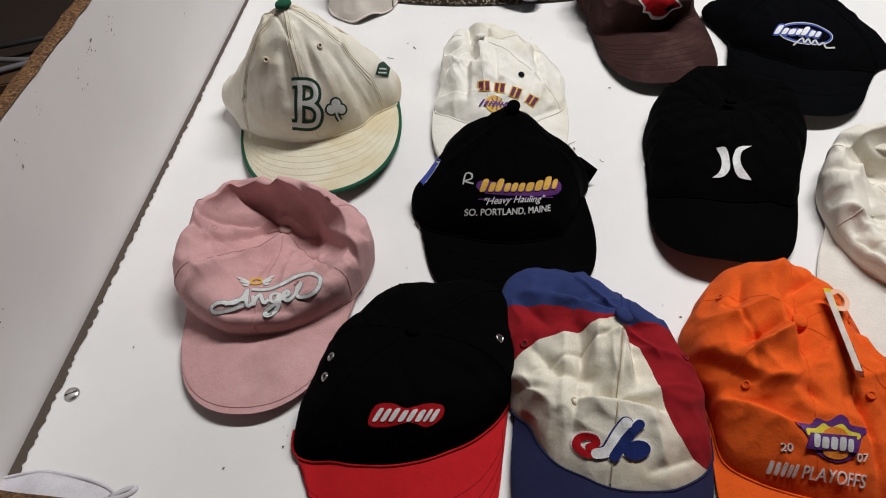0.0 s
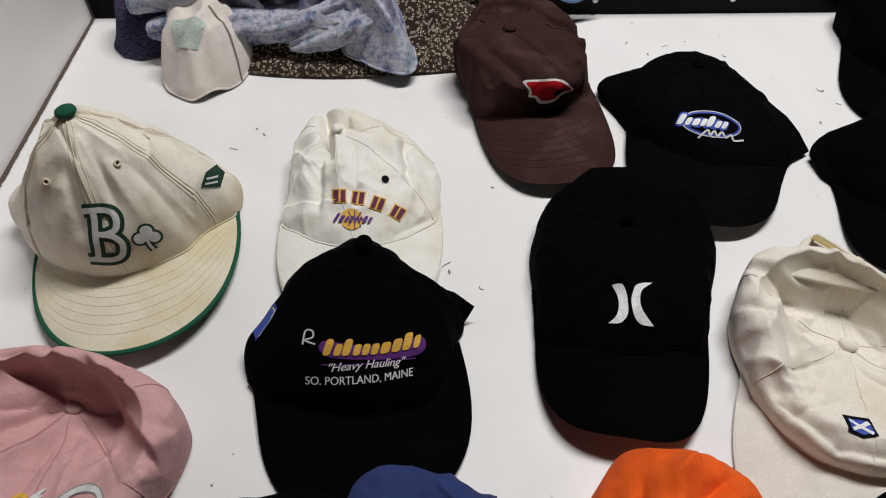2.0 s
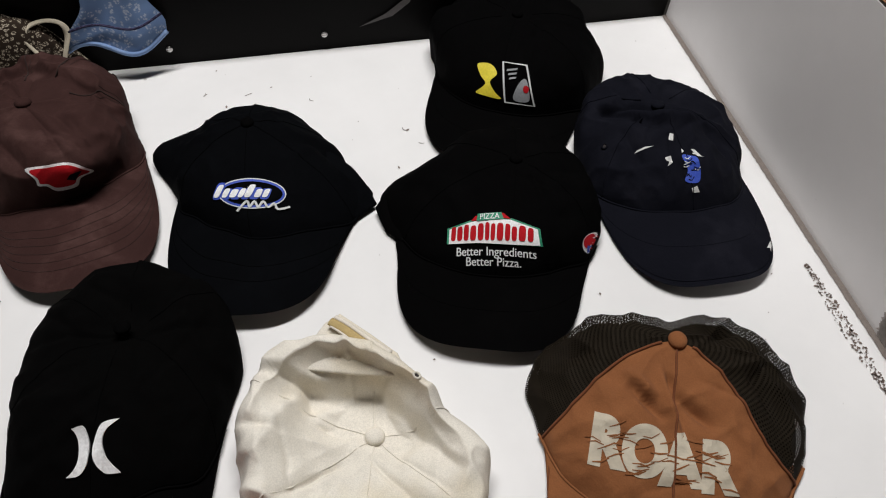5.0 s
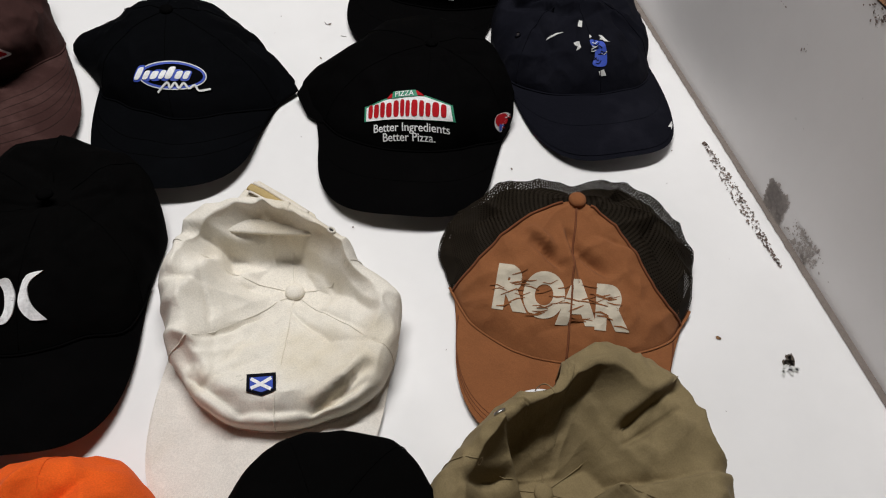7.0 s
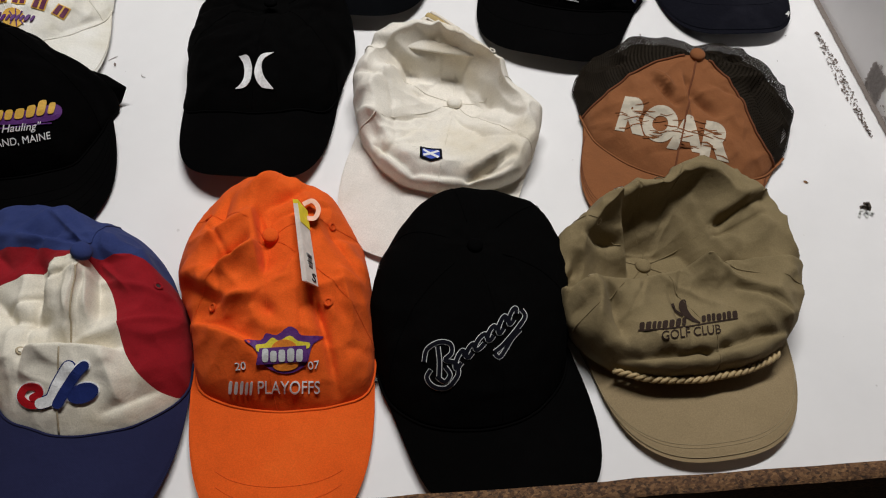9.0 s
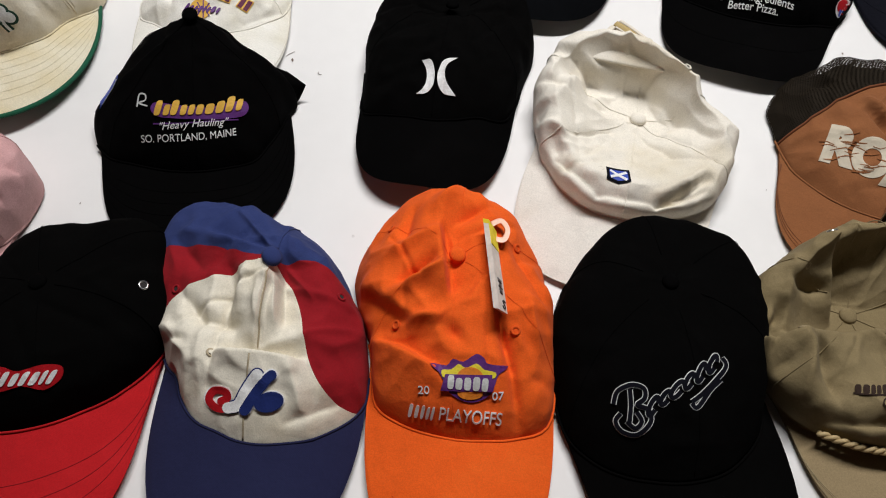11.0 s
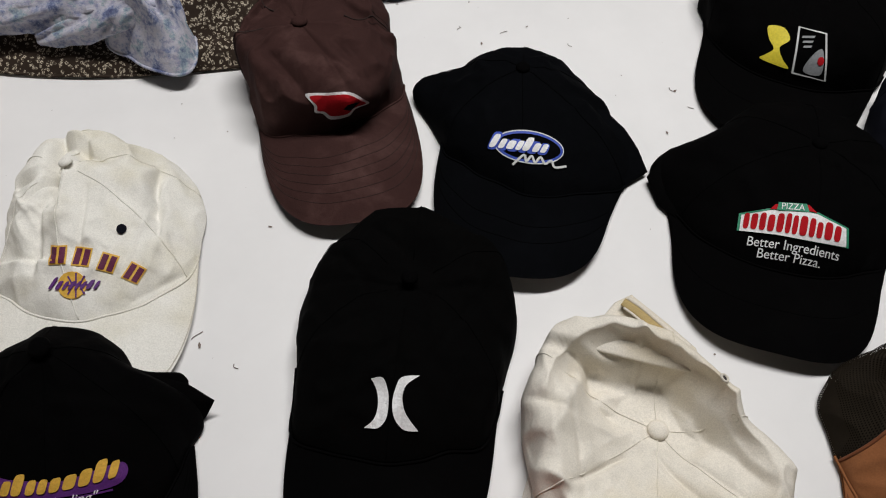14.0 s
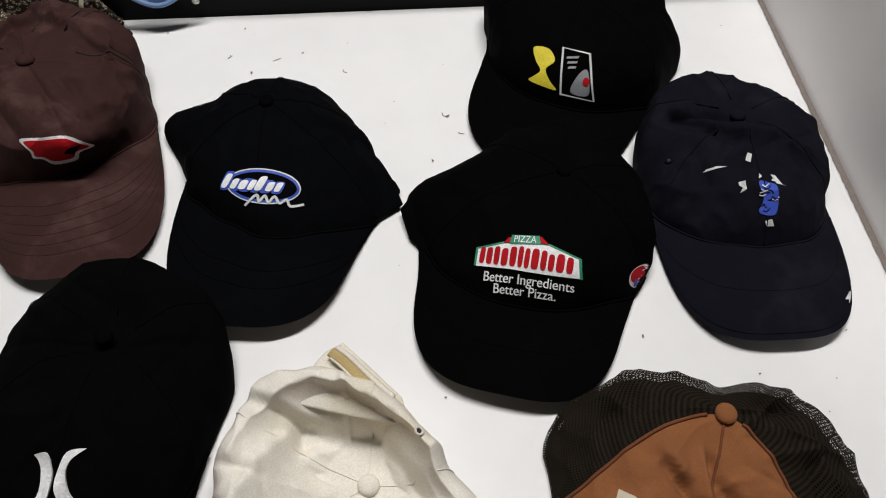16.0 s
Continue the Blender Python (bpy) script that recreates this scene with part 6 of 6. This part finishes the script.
# navy cap: blue stitched patch and paint flecks
sw = Sew(navy, (0.9379, 0.6497, 0.05), -54.8, 43.6, 0.000479, 30.9)
sw.add("patch", poly_bm(smooth([(-8, 20), (10, 18), (24, 12), (28, -10), (24, -42), (4, -44), (-6, -36), (2, -12)], 4, True)), T_BLUE, 0.0007, "worn blue stitched patch")
rn = random.Random(8)
for k in range(14):
    x, y = rn.uniform(-2, 24), rn.uniform(-42, 16)
    sw.add("patch_thread", stroke_bm(smooth([(x - 6, y), (x, y + rn.uniform(-5, 5)), (x + 6, y + rn.uniform(-5, 5))], 3), 1.8), T_SILVER if k % 3 == 0 else T_NAVY, 0.0012)
flecks = [[(-110, 38), (-90, 44), (-66, 50), (-86, 50), (-104, 44)], [(-44, 18), (-32, 22), (-28, 6), (-40, -2), (-36, 8), (-42, 12)], [(12, 34), (20, 32), (34, 14), (40, 12), (24, 16)], [(16, 26), (22, 20), (14, 22)], [(-30, 78), (-22, 74), (-24, 58), (-34, 62)], [(6, -56), (18, -52), (22, -66), (8, -66)], [(150, -204), (160, -190), (164, -206)], [(-8, 36), (-2, 30), (-8, 26)]]
for f in flecks:
    sw.add("paint_fleck", poly_bm(f), PAINT, 0.0004, "white paint fleck")

# ---- clothes heaped at the back of the bin ----
def heap(name, label, cat, x, y, yaw, rx, ry, h, mat, seed, lobes=(), folds=(), slope=0.0, rough=0.012, power=1.6, base=0.0, hem=None, scale=14, n=96, m=34, lean=0.0, under=None):
    """Soft cloth lying in a heap: an uneven outline, rolled hem, and ridged folds."""
    if under:
        ob, place = under, under.matrix_world.inverted() @ pose(x, y, base, 0, 0, yaw)
    else:
        ob, place = tagged(new(name), label, cat, "clothes at the back of the bin"), Matrix.Identity(4)
        ob.matrix_world = pose(x, y, base, 0, 0, yaw)
    def outline(th):
        r = 1.0
        for t0, tw, amt in lobes:
            r += amt * bell(wrap(th - radians(t0)) / radians(tw))
        return r + 0.05 * noise.noise(Vector((math.cos(th) * 2.2, math.sin(th) * 2.2, seed)))
    def fn(u, v):
        th = 2 * math.pi * u
        k = outline(th)
        r = 1 - v
        px, py = rx * k * r * math.cos(th), ry * k * r * math.sin(th)
        z = h * (1 - r ** power) + slope * max(0.0, py + ry * 0.5) * (1 - r ** 6)
        q = Vector((px * scale, py * scale, seed * 3.7))
        f = (1 - abs(noise.noise(q)) * 2.2) * 0.6 + noise.noise(q * 2.3) * 0.45 + (1 - abs(noise.noise(q * 3.9 + Vector((5, 2, 1)))) * 2) * 0.22
        edge = min(1.0, v * 5)
        z += rough * f * (0.25 + 0.75 * edge)
        for x0, y0, x1, y1, fw, fh in folds:
            ex, ey = x1 - x0, y1 - y0
            t = max(0.0, min(1.0, ((px - x0) * ex + (py - y0) * ey) / (ex * ex + ey * ey)))
            d = math.hypot(px - x0 - t * ex, py - y0 - t * ey) / fw
            z += 2.0 * fh * (0.5 * bell(d) + 0.5 * math.exp(-1.5 * d)) * edge
        return Vector((px, py + lean * z, max(0.0015, z if v > 0 else 0.002 + 0.5 * max(0, z))))
    bm = grid_bm(fn, n, m, True)
    bmesh.ops.remove_doubles(bm, verts=bm.verts[:], dist=1e-6)
    part("fold" if under else "cloth", bm, mat, ob).matrix_local = place
    if under:
        return ob, fn
    pts = [fn(i / n, 0.012) + Vector((0, 0, 0.001)) for i in range(n)]
    part("hem", tube_bm(pts, 0.0016, 6, closed=True), hem or mat, ob)
    return ob, fn


FLORAL = print_cloth("brown_floral_cotton", (0.030, 0.020, 0.014), (0.52, 0.45, 0.35), 200)
PAISLEY = washed_print("pale_blue_washed_cotton")
DENIM = cloth("light_blue_denim", (0.20, 0.31, 0.55), (0.36, 0.47, 0.68), 0.6, weave=0.6)
PURPLE = print_cloth("dark_purple_denim", (0.020, 0.018, 0.042), (0.055, 0.050, 0.095), 60, None, False)
PLAID = cloth("dark_red_plaid", (0.13, 0.013, 0.016), (0.03, 0.009, 0.010), 0.8)
KHAKI = cloth("pale_canvas", (0.72, 0.66, 0.61), (0.77, 0.72, 0.67), 0.5, stain=(0.45, 0.40, 0.33), stain_amt=0.4)
BAG_W = cloth("pale_lilac_cotton", (0.62, 0.60, 0.64), (0.70, 0.68, 0.72), 0.5)

heap("floral_hat", "dark brown cotton hat printed with small cream flowers", "hat", 0.140, 1.052, -9, 0.195, 0.070, 0.026, FLORAL, 3.0, lobes=((-140, 22, 0.22), (-110, 25, 0.10), (-40, 22, 0.05)), slope=0.62, rough=0.011, power=2.6)
heap("floral_shorts", "crushed brown floral cotton shorts leaning on the back board", "shorts", 0.245, 1.098, -9, 0.125, 0.030, 0.092, FLORAL, 6.0, rough=0.012, power=3.0)
shirt, _ = heap("paisley_shirt", "pale blue paisley cotton shirt, crumpled in a heap", "shirt", 0.045, 1.085, -9, 0.160, 0.052, 0.056, PAISLEY, 8.0, lobes=((-22, 20, 0.05), (-150, 18, 0.1)), folds=((-0.14, 0.0, -0.04, -0.045, 0.009, 0.026), (-0.10, 0.03, -0.02, -0.02, 0.008, 0.022), (-0.02, 0.03, 0.12, -0.02, 0.010, 0.030), (0.0, -0.05, 0.08, 0.02, 0.007, 0.024), (0.04, -0.045, 0.12, 0.0, 0.007, 0.020), (-0.06, 0.04, 0.04, 0.03, 0.008, 0.024)), slope=0.30, rough=0.018, power=2.4, base=0.010, scale=20, n=150, m=50)


def roll(owner, spine, thick, seed, n=90, m=40):
    """A rolled length of the shirt: creased along its run, thinner at the ends."""
    run = smooth([(p[0], p[1]) for p in spine], 8)
    zs = smooth([(p[0], p[2]) for p in spine], 8)
    def fn(u, v):
        k = min(len(run) - 1.001, u * (len(run) - 1))
        i = int(k)
        g = k - i
        x, y = run[i][0] * (1 - g) + run[i + 1][0] * g, run[i][1] * (1 - g) + run[i + 1][1] * g
        z = zs[i][1] * (1 - g) + zs[i + 1][1] * g
        dx, dy = run[i + 1][0] - run[i][0], run[i + 1][1] - run[i][1]
        L = math.hypot(dx, dy) or 1.0
        w = 2 * math.pi * v
        q = Vector((u * 3.2 + seed, math.cos(w + u * 2.2) * 1.5, math.sin(w + u * 2.2) * 1.5))
        ridge = 1 - abs(noise.noise(q)) * 2.2
        r = thick * (0.35 + 0.65 * math.sin(math.pi * min(1.0, max(0.0, u))) ** 0.5) * (0.86 + 0.30 * ridge + 0.16 * noise.noise(q * 2.6))
        return Vector((x - dy / L * r * math.cos(w), y + dx / L * r * math.cos(w), max(0.003, z + 0.8 * r * math.sin(w))))
    ob = part("fold", grid_bm(fn, n, m), PAISLEY, owner)
    ob.matrix_local = owner.matrix_world.inverted()


roll(shirt, [(-0.175, 1.098, 0.070), (-0.10, 1.090, 0.088), (-0.03, 1.085, 0.098), (0.07, 1.074, 0.104), (0.165, 1.070, 0.088)], 0.030, 3.0)
roll(shirt, [(-0.155, 1.072, 0.045), (-0.07, 1.062, 0.052), (0.01, 1.050, 0.050), (0.085, 1.046, 0.060), (0.13, 1.050, 0.070)], 0.026, 8.0)
roll(shirt, [(0.025, 1.030, 0.030), (0.085, 1.022, 0.044), (0.13, 1.018, 0.060), (0.17, 1.026, 0.052)], 0.020, 13.0)
heap("paisley_sleeve", "tapered blue paisley sleeve hanging off the heap", "sleeve", 0.140, 1.030, 24, 0.050, 0.060, 0.046, PAISLEY, 11.0, lobes=((-90, 24, 0.34), (-30, 20, -0.14), (-150, 20, -0.14)), folds=((-0.025, 0.05, -0.004, -0.05, 0.006, 0.016), (0.02, 0.05, 0.014, -0.03, 0.005, 0.014), (-0.04, 0.02, 0.03, 0.01, 0.006, 0.010)), rough=0.010, power=2.2, base=0.016, slope=0.4, scale=26)
heap("purple_trousers", "dark purple denim trouser leg with a dark opening", "trousers", -0.172, 1.120, 12, 0.046, 0.052, 0.055, PURPLE, 14.0, folds=((-0.03, -0.03, -0.02, 0.05, 0.006, 0.010), (0.02, -0.04, 0.03, 0.04, 0.006, 0.010)), rough=0.010, power=2.4)
heap("blue_cloth", "blue striped cotton cloth bunched against the back board", "cloth", -0.055, 1.128, -9, 0.10, 0.030, 0.085, DENIM, 17.0, rough=0.014, power=3)

# pale canvas hat with turquoise print on its crown
hat = tagged(new("bucket_hat"), "pale canvas hat with a turquoise print, slightly crushed", "hat", "clothes at the back of the bin")
hat.matrix_world = pose(-0.088, 1.036, 0, 0, 0, -6)
def hat_pt(u, v):
    th = 2 * math.pi * u
    prof = [(1.0, 0.003), (0.97, 0.016), (0.90, 0.034), (0.82, 0.052), (0.66, 0.068), (0.40, 0.078), (0.0, 0.081)]
    k = v * (len(prof) - 1)
    i = min(len(prof) - 2, int(k))
    f = k - i
    r, z = prof[i][0] * (1 - f) + prof[i + 1][0] * f, prof[i][1] * (1 - f) + prof[i + 1][1] * f
    wob = 0.06 * math.sin(3 * th + 0.7) * (1 - v) + 0.03 * math.sin(7 * th) * (1 - v)
    px, py = 0.059 * r * (1 + wob) * math.cos(th), 0.066 * r * (1 + wob) * math.sin(th)
    z += (0.008 * max(0, math.sin(4 * th + 0.5)) * (1 - v) ** 2) + 0.010 * (1 - abs(noise.noise(Vector((px * 34, py * 34, 2.2)))) * 2.2) * (v > 0.05)
    return Vector((px + 0.006 * v, py + 0.025 * v, max(0.002, z)))
# seam coloured much darker than the canvas, painting the flap's shaded fold line
HAT_SEAM_SHADE = cloth("canvas_seam_fold_shade", (0.26, 0.23, 0.20))
part("crown", grid_bm(hat_pt, 72, 30, True), KHAKI, hat)
part("hem", tube_bm([hat_pt(i / 72, 0.004) for i in range(72)], 0.0014, 6, closed=True), KHAKI, hat)
part("seam", tube_bm([hat_pt(0.915, k / 24) + Vector((0.0005, -0.0005, 0.0008)) for k in range(22)], 0.0014, 5), HAT_SEAM_SHADE, hat)
TURQ = print_cloth("turquoise_print", (0.58, 0.57, 0.52), (0.34, 0.47, 0.42), 90, None, False)
part("print", grid_bm(lambda u, v: hat_pt(0.715 + 0.10 * v * math.cos(2 * math.pi * u) * (1 + 0.25 * math.sin(6 * math.pi * u)), 0.66 + 0.16 * v * math.sin(2 * math.pi * u)) + Vector((0, -0.0010, 0.0010)), 30, 6), TURQ, hat, "turquoise print")

# strap loops behind the brown cap
loop = tagged(new("strap_loop"), "narrow cream cotton strap looped over the floral hat", "strap")
STRAP = cloth("cream_strap", (0.55, 0.49, 0.38))
# one open loop, narrow where it leaves the cloth and wide at its top
run = [(k / 14 - 1) for k in range(29)]
part("strap", tube_bm([Vector((0.327 + 0.008 * q + 0.018 * math.sin(math.pi * q), 1.066 + 0.018 * math.cos(math.pi * q / 2), 0.034 + 0.050 * max(0.0, math.cos(math.pi * q / 2)) ** 0.7)) for q in run], 0.0040, 8, squash=0.4), STRAP, loop)


# denim hat hanging over the black back board
den = tagged(new("denim_hat"), "light blue denim hat with white specks over the back board", "hat", "clothes at the back of the bin")
bt = (BR - BL).normalized()
def den_pt(u, v):
    # sheet over the board's top edge, flared and folded at its lower rim
    k = min(1.0, max(0.0, (v - 0.55) / 0.35))
    s = (u - 0.5) * (0.066 + 0.008 * v + 0.042 * k * k * (3 - 2 * k))
    o = BL.lerp(BR, 0.463) + bt * (s + 0.024 - 0.016 * v)
    z = 0.172 - 0.129 * v + 0.012 * math.sin(u * 6.0 + 0.6) * v ** 3 + 0.015 * (u - 0.4) * v
    out = 0.005 + 0.014 * v ** 2 * (0.6 + 0.4 * math.sin(u * math.pi)) + 0.003 * math.sin(u * 9 + 2 * v)
    return Vector((o.x + bt.y * out, o.y - bt.x * out, z))
SPECK = print_cloth("specked_denim", (0.20, 0.31, 0.55), (0.55, 0.62, 0.75), 105)
part("crown", grid_bm(den_pt, 28, 30), SPECK, den)
part("rim", tube_bm([den_pt(k / 28, 1.0) for k in range(29)], 0.0032, 6), DENIM, den, "folded denim rim")
part("rim", tube_bm([den_pt(k / 28, 0.80) + Vector((0, -0.003, 0.002)) for k in range(29)], 0.0016, 5), PURPLE, den)
# red plaid cloth over the same board
pl = tagged(new("plaid_shirt"), "dark red plaid cloth over the back board", "shirt")
def pl_pt(u, v):
    o = BL.lerp(BR, 0.29 + 0.145 * u)
    out = 0.006 + 0.01 * v + 0.004 * math.sin(u * 14)
    return Vector((o.x + bt.y * out, o.y - bt.x * out, 0.176 - (0.040 + 0.007 * math.sin(u * 8)) * v))
part("cloth", grid_bm(pl_pt, 48, 12), PLAID, pl)

# pale cap at the front corner, mostly out of sight, with a strap
bag_ob, _ = heap("cotton_bag", "pale lilac cotton bag with a looped strap", "bag", -0.365, 0.255, -12, 0.070, 0.028, 0.014, BAG_W, 21.0, rough=0.005, power=2.2)
part("strap", tube_bm([Vector((0.055 + 0.030 * math.sin(k * 0.2), 0.006 + 0.0012 * k * math.sin(k * 0.2), 0.012 + 0.010 * math.sin(k * math.pi / 15))) for k in range(16)], 0.0028, 6, squash=0.45), BAG_W, bag_ob)

# ---- screws, chips, grime ----
def screw(name, label, m, r=0.0065):
    ob = part(name, disc_bm(r, r * 0.45), STEEL)
    ob.matrix_world = m
    tagged(ob, label, "screw", "screws in the bin")
    part("slot", prism([(-r * 0.75, -r * 0.09), (r * 0.75, -r * 0.09), (r * 0.75, r * 0.09), (-r * 0.75, r * 0.09)], r * 0.38, r * 0.455), SHADE_DARK, ob, smooth=False)


screw("screw", "steel dome screw in the white bottom board", pose(-0.372, 0.364, 0.0, 0, 0, 20), 0.0075)
nb = Vector((bt.y, -bt.x, 0))
face = lambda x, z: Matrix.Translation(Vector((x, BL.y + (x - BL.x) * (BR.y - BL.y) / (BR.x - BL.x), z)) + nb * 0.0002) @ nb.to_track_quat("Z", "Y").to_matrix().to_4x4()
for x, z in ((0.649, 0.023), (1.062, 0.039), (0.455, 0.023)):
    screw("screw", "small steel screw in the black back board", face(x, z), 0.0042)
sc = Matrix.Translation(nb * 0.0012)
scratch = part("scuff_mark", poly_bm([(0.0, 0.0), (0.035, 0.016), (0.072, 0.044), (0.068, 0.030), (0.045, 0.012)]), plain("grey_scuff", (0.16, 0.15, 0.15), 0.9, spec=0.1), smooth=False)
scratch.matrix_world = sc @ face(0.695, 0.030)
tagged(scratch, "grey torn scuff on the black back board", "scuff", kind="structure")


def flakes(name, label, mat, spots, size, seed, frame_of, kind="stuff"):
    """Many tiny irregular flakes lying on a board."""
    rnd = random.Random(seed)
    bm = bmesh.new()
    for u, v, k in spots:
        n = rnd.randint(4, 6)
        r = size * k * rnd.uniform(0.5, 1.4)
        st, t0 = rnd.uniform(1, 2.4), rnd.uniform(0, 6.28)
        c, s = math.cos(t0), math.sin(t0)
        ring = []
        for i in range(n):
            a = 2 * math.pi * i / n
            q = r * rnd.uniform(0.6, 1.2)
            px, py = q * st * math.cos(a), q * math.sin(a)
            ring.append(bm.verts.new(frame_of(u + px * c - py * s, v + px * s + py * c)))
        bm.faces.new(ring)
    ob = part(name, bm, mat, smooth=False)
    tagged(ob, label, "dirt", kind=kind)
    return ob


rn = random.Random(77)
on_floor = lambda x, y: (x, y, 0.0009)
et = (BR - FR).normalized()
en = Vector((-et.y, et.x))
east = lambda u, z: (FR.x + et.x * u + en.x * (0.0008 - GAP), FR.y + et.y * u + en.y * (0.0008 - GAP), z)
wt = (BL - FL).normalized()
west = lambda u, z: (FL.x + wt.x * u + wt.y * (0.0008 - GAP), FL.y + wt.y * u - wt.x * (0.0008 - GAP), z)

# strip of grime along the right side, 2 cm off the joint
strip = []
for i in range(420):
    f = rn.random()
    p = Vector((1.016, 0.515)).lerp(Vector((0.976, 0.342)), f)
    w = 0.0075 * (0.3 + 0.7 * math.sin(math.pi * min(1, f * 1.1)))
    strip.append((p.x + rn.uniform(-1, 1) * w, p.y, rn.uniform(0.4, 1.2)))
flakes("glue_strip", "speckled strip of old glue on the white board", GRIME, strip, 0.0010, 5, on_floor)
u_of = lambda y: (y - FR.y) / et.y
solid = [(u_of(0.406) + rn.uniform(-0.020, 0.018), 0.004 + rn.random() ** 0.8 * 0.026, rn.uniform(0.8, 1.6)) for _ in range(420)]
solid = [(u, z, k) for u, z, k in solid if abs(u - u_of(0.405) - 0.25 * (z - 0.015)) < 0.016]
flakes("glue_patch", "grey square of glue residue on the side board", GLUE, solid, 0.0022, 6, east)
loose = [(u_of(0.346) + rn.gauss(0, 0.012), 0.003 + rn.random() * 0.026, rn.uniform(0.4, 1.1)) for _ in range(240)]
flakes("glue_patch", "broken grey glue residue on the side board", GLUE, loose, 0.0014, 7, east)
high = [(u_of(0.425) + rn.gauss(0, 0.018), 0.230 + rn.gauss(0, 0.006), rn.uniform(0.3, 1.0)) for _ in range(70)]
high += [(u_of(0.478) + rn.gauss(0, 0.004), 0.155 + rn.gauss(0, 0.003), 0.6) for _ in range(5)] + [(u_of(0.53) + rn.gauss(0, 0.006), 0.167, 0.6) for _ in range(4)]
flakes("wall_chips", "small dark chips at the side board's upper edge", GRIME, [q for q in high if q[1] < 0.235], 0.0011, 8, east)
# scuffs on the other side board
uw = lambda y: (y - FL.y) / wt.y
scuffs = []
for y, z, n in ((0.503, 0.189, 5), (0.712, 0.187, 9), (0.66, 0.187, 10), (0.553, 0.2, 5), (0.869, 0.103, 12), (0.379, 0.107, 14), (0.623, 0.172, 6)):
    scuffs += [(uw(y) + rn.gauss(0, 0.006), z + rn.gauss(0, 0.007), rn.uniform(0.3, 1.0)) for _ in range(n)]
flakes("wall_scuffs", "dark scuff marks on the white side board", GRIME, scuffs, 0.0011, 9, west)
# torn hole
flakes("torn_spot", "dark torn spot in the laminate", JOINT, [(0.907 + rn.gauss(0, 0.004), 0.257 + rn.gauss(0, 0.002), 1.0) for _ in range(9)], 0.0024, 10, on_floor)
flakes("torn_paper", "white torn paper by the hole", PAINT, [(0.902 + rn.gauss(0, 0.004), 0.248 + rn.gauss(0, 0.003), 1.0) for _ in range(8)], 0.0018, 11, lambda x, y: (x, y, 0.0013))
flakes("leaf_crumb", "small brown crumb on the white board", CHIP_WARM, [(0.862, 0.303, 1.0)], 0.0026, 12, on_floor)
# loose lint and specks on the bottom board
specks = [(-0.014, 0.890, 1), (0.481, 1.003, 1), (0.693, 0.857, 1), (0.172, 0.645, 1), (-0.023, 0.902, 0.8), (0.503, 1.045, 1), (0.56, 0.99, 1), (0.50, 0.97, 1), (0.66, 0.80, 1), (0.60, 0.55, 0.8), (0.786, 0.56, 1), (0.87, 0.50, 1), (0.80, 0.06, 1), (0.83, 0.10, 0.7), (0.23, 0.50, 0.7)]
specks += [(rn.uniform(-0.33, 1.0), rn.uniform(0.2, 1.05), rn.uniform(0.25, 0.9)) for _ in range(150)]
flakes("lint", "scattered dark lint and specks on the white board", GRIME, specks, 0.0011, 13, on_floor)
hairs = tagged(new("lint_threads"), "short dark threads lying on the white board", "lint", kind="stuff")
bm = bmesh.new()
for x, y in ((-0.014, 0.890), (0.48, 1.0), (0.53, 0.985), (0.69, 0.86), (0.70, 0.83), (0.17, 0.655), (0.75, 0.80), (0.80, 0.05), (0.84, 0.08), (0.60, 0.95), (-0.05, 0.87), (0.20, 0.62)):
    a, ln = rn.uniform(0, 3.1), rn.uniform(0.004, 0.011)
    t = tube_bm([(x + ln * (k / 4 - 0.5) * math.cos(a) - 0.002 * math.sin(k) * math.sin(a), y + ln * (k / 4 - 0.5) * math.sin(a), 0.0008) for k in range(5)], 0.00035, 4)
    me = bpy.data.meshes.new("t")
    t.to_mesh(me)
    t.free()
    bm.from_mesh(me)
    bpy.data.meshes.remove(me)
part("thread", bm, GRIME, hairs)

# ---- dark shelf beside the bin: a plank and loose cables ----
shelf = part("side_shelf", prism([(-1.5, 0.2), (-0.62, 0.2), (-0.50, 1.9), (-1.5, 1.9)], -0.30, -0.27), SHADE_DARK, smooth=False)
tagged(shelf, "dark wooden shelf beside the bin", "shelf", kind="structure")
leg_a = part("side_shelf_support", prism([(-1.4, 0.3), (-0.8, 0.3), (-0.8, 1.8), (-1.4, 1.8)], -0.80, -0.30), SHADE_DARK, smooth=False)
tagged(leg_a, "dark cabinet under the shelf", "cabinet", kind="structure")
plank = part("wooden_plank", prism([(-1.15, 1.20), (-0.70, 1.30), (-0.71, 1.37), (-1.16, 1.27)], -0.27, -0.245, 0.003), plain("brown_wood", (0.11, 0.055, 0.028), 0.7), smooth=False)
tagged(plank, "narrow brown wooden plank on the dark shelf", "plank")
CABLE = plain("grey_cable", (0.20, 0.19, 0.20), 0.5)
for k, (y0, mat) in enumerate(((1.36, CABLE), (1.42, plain("black_cable", (0.03, 0.03, 0.03), 0.5)), (1.30, CABLE))):
    cb = part("cable", tube_bm([(-1.15 + 0.045 * i, y0 + 0.03 * math.sin(i * 0.7 + k), -0.238 + 0.004 * math.sin(i * 1.3)) for i in range(12)], 0.006, 8), mat)
    tagged(cb, "loose grey cable lying on the plank", "cable", "cables on the shelf")
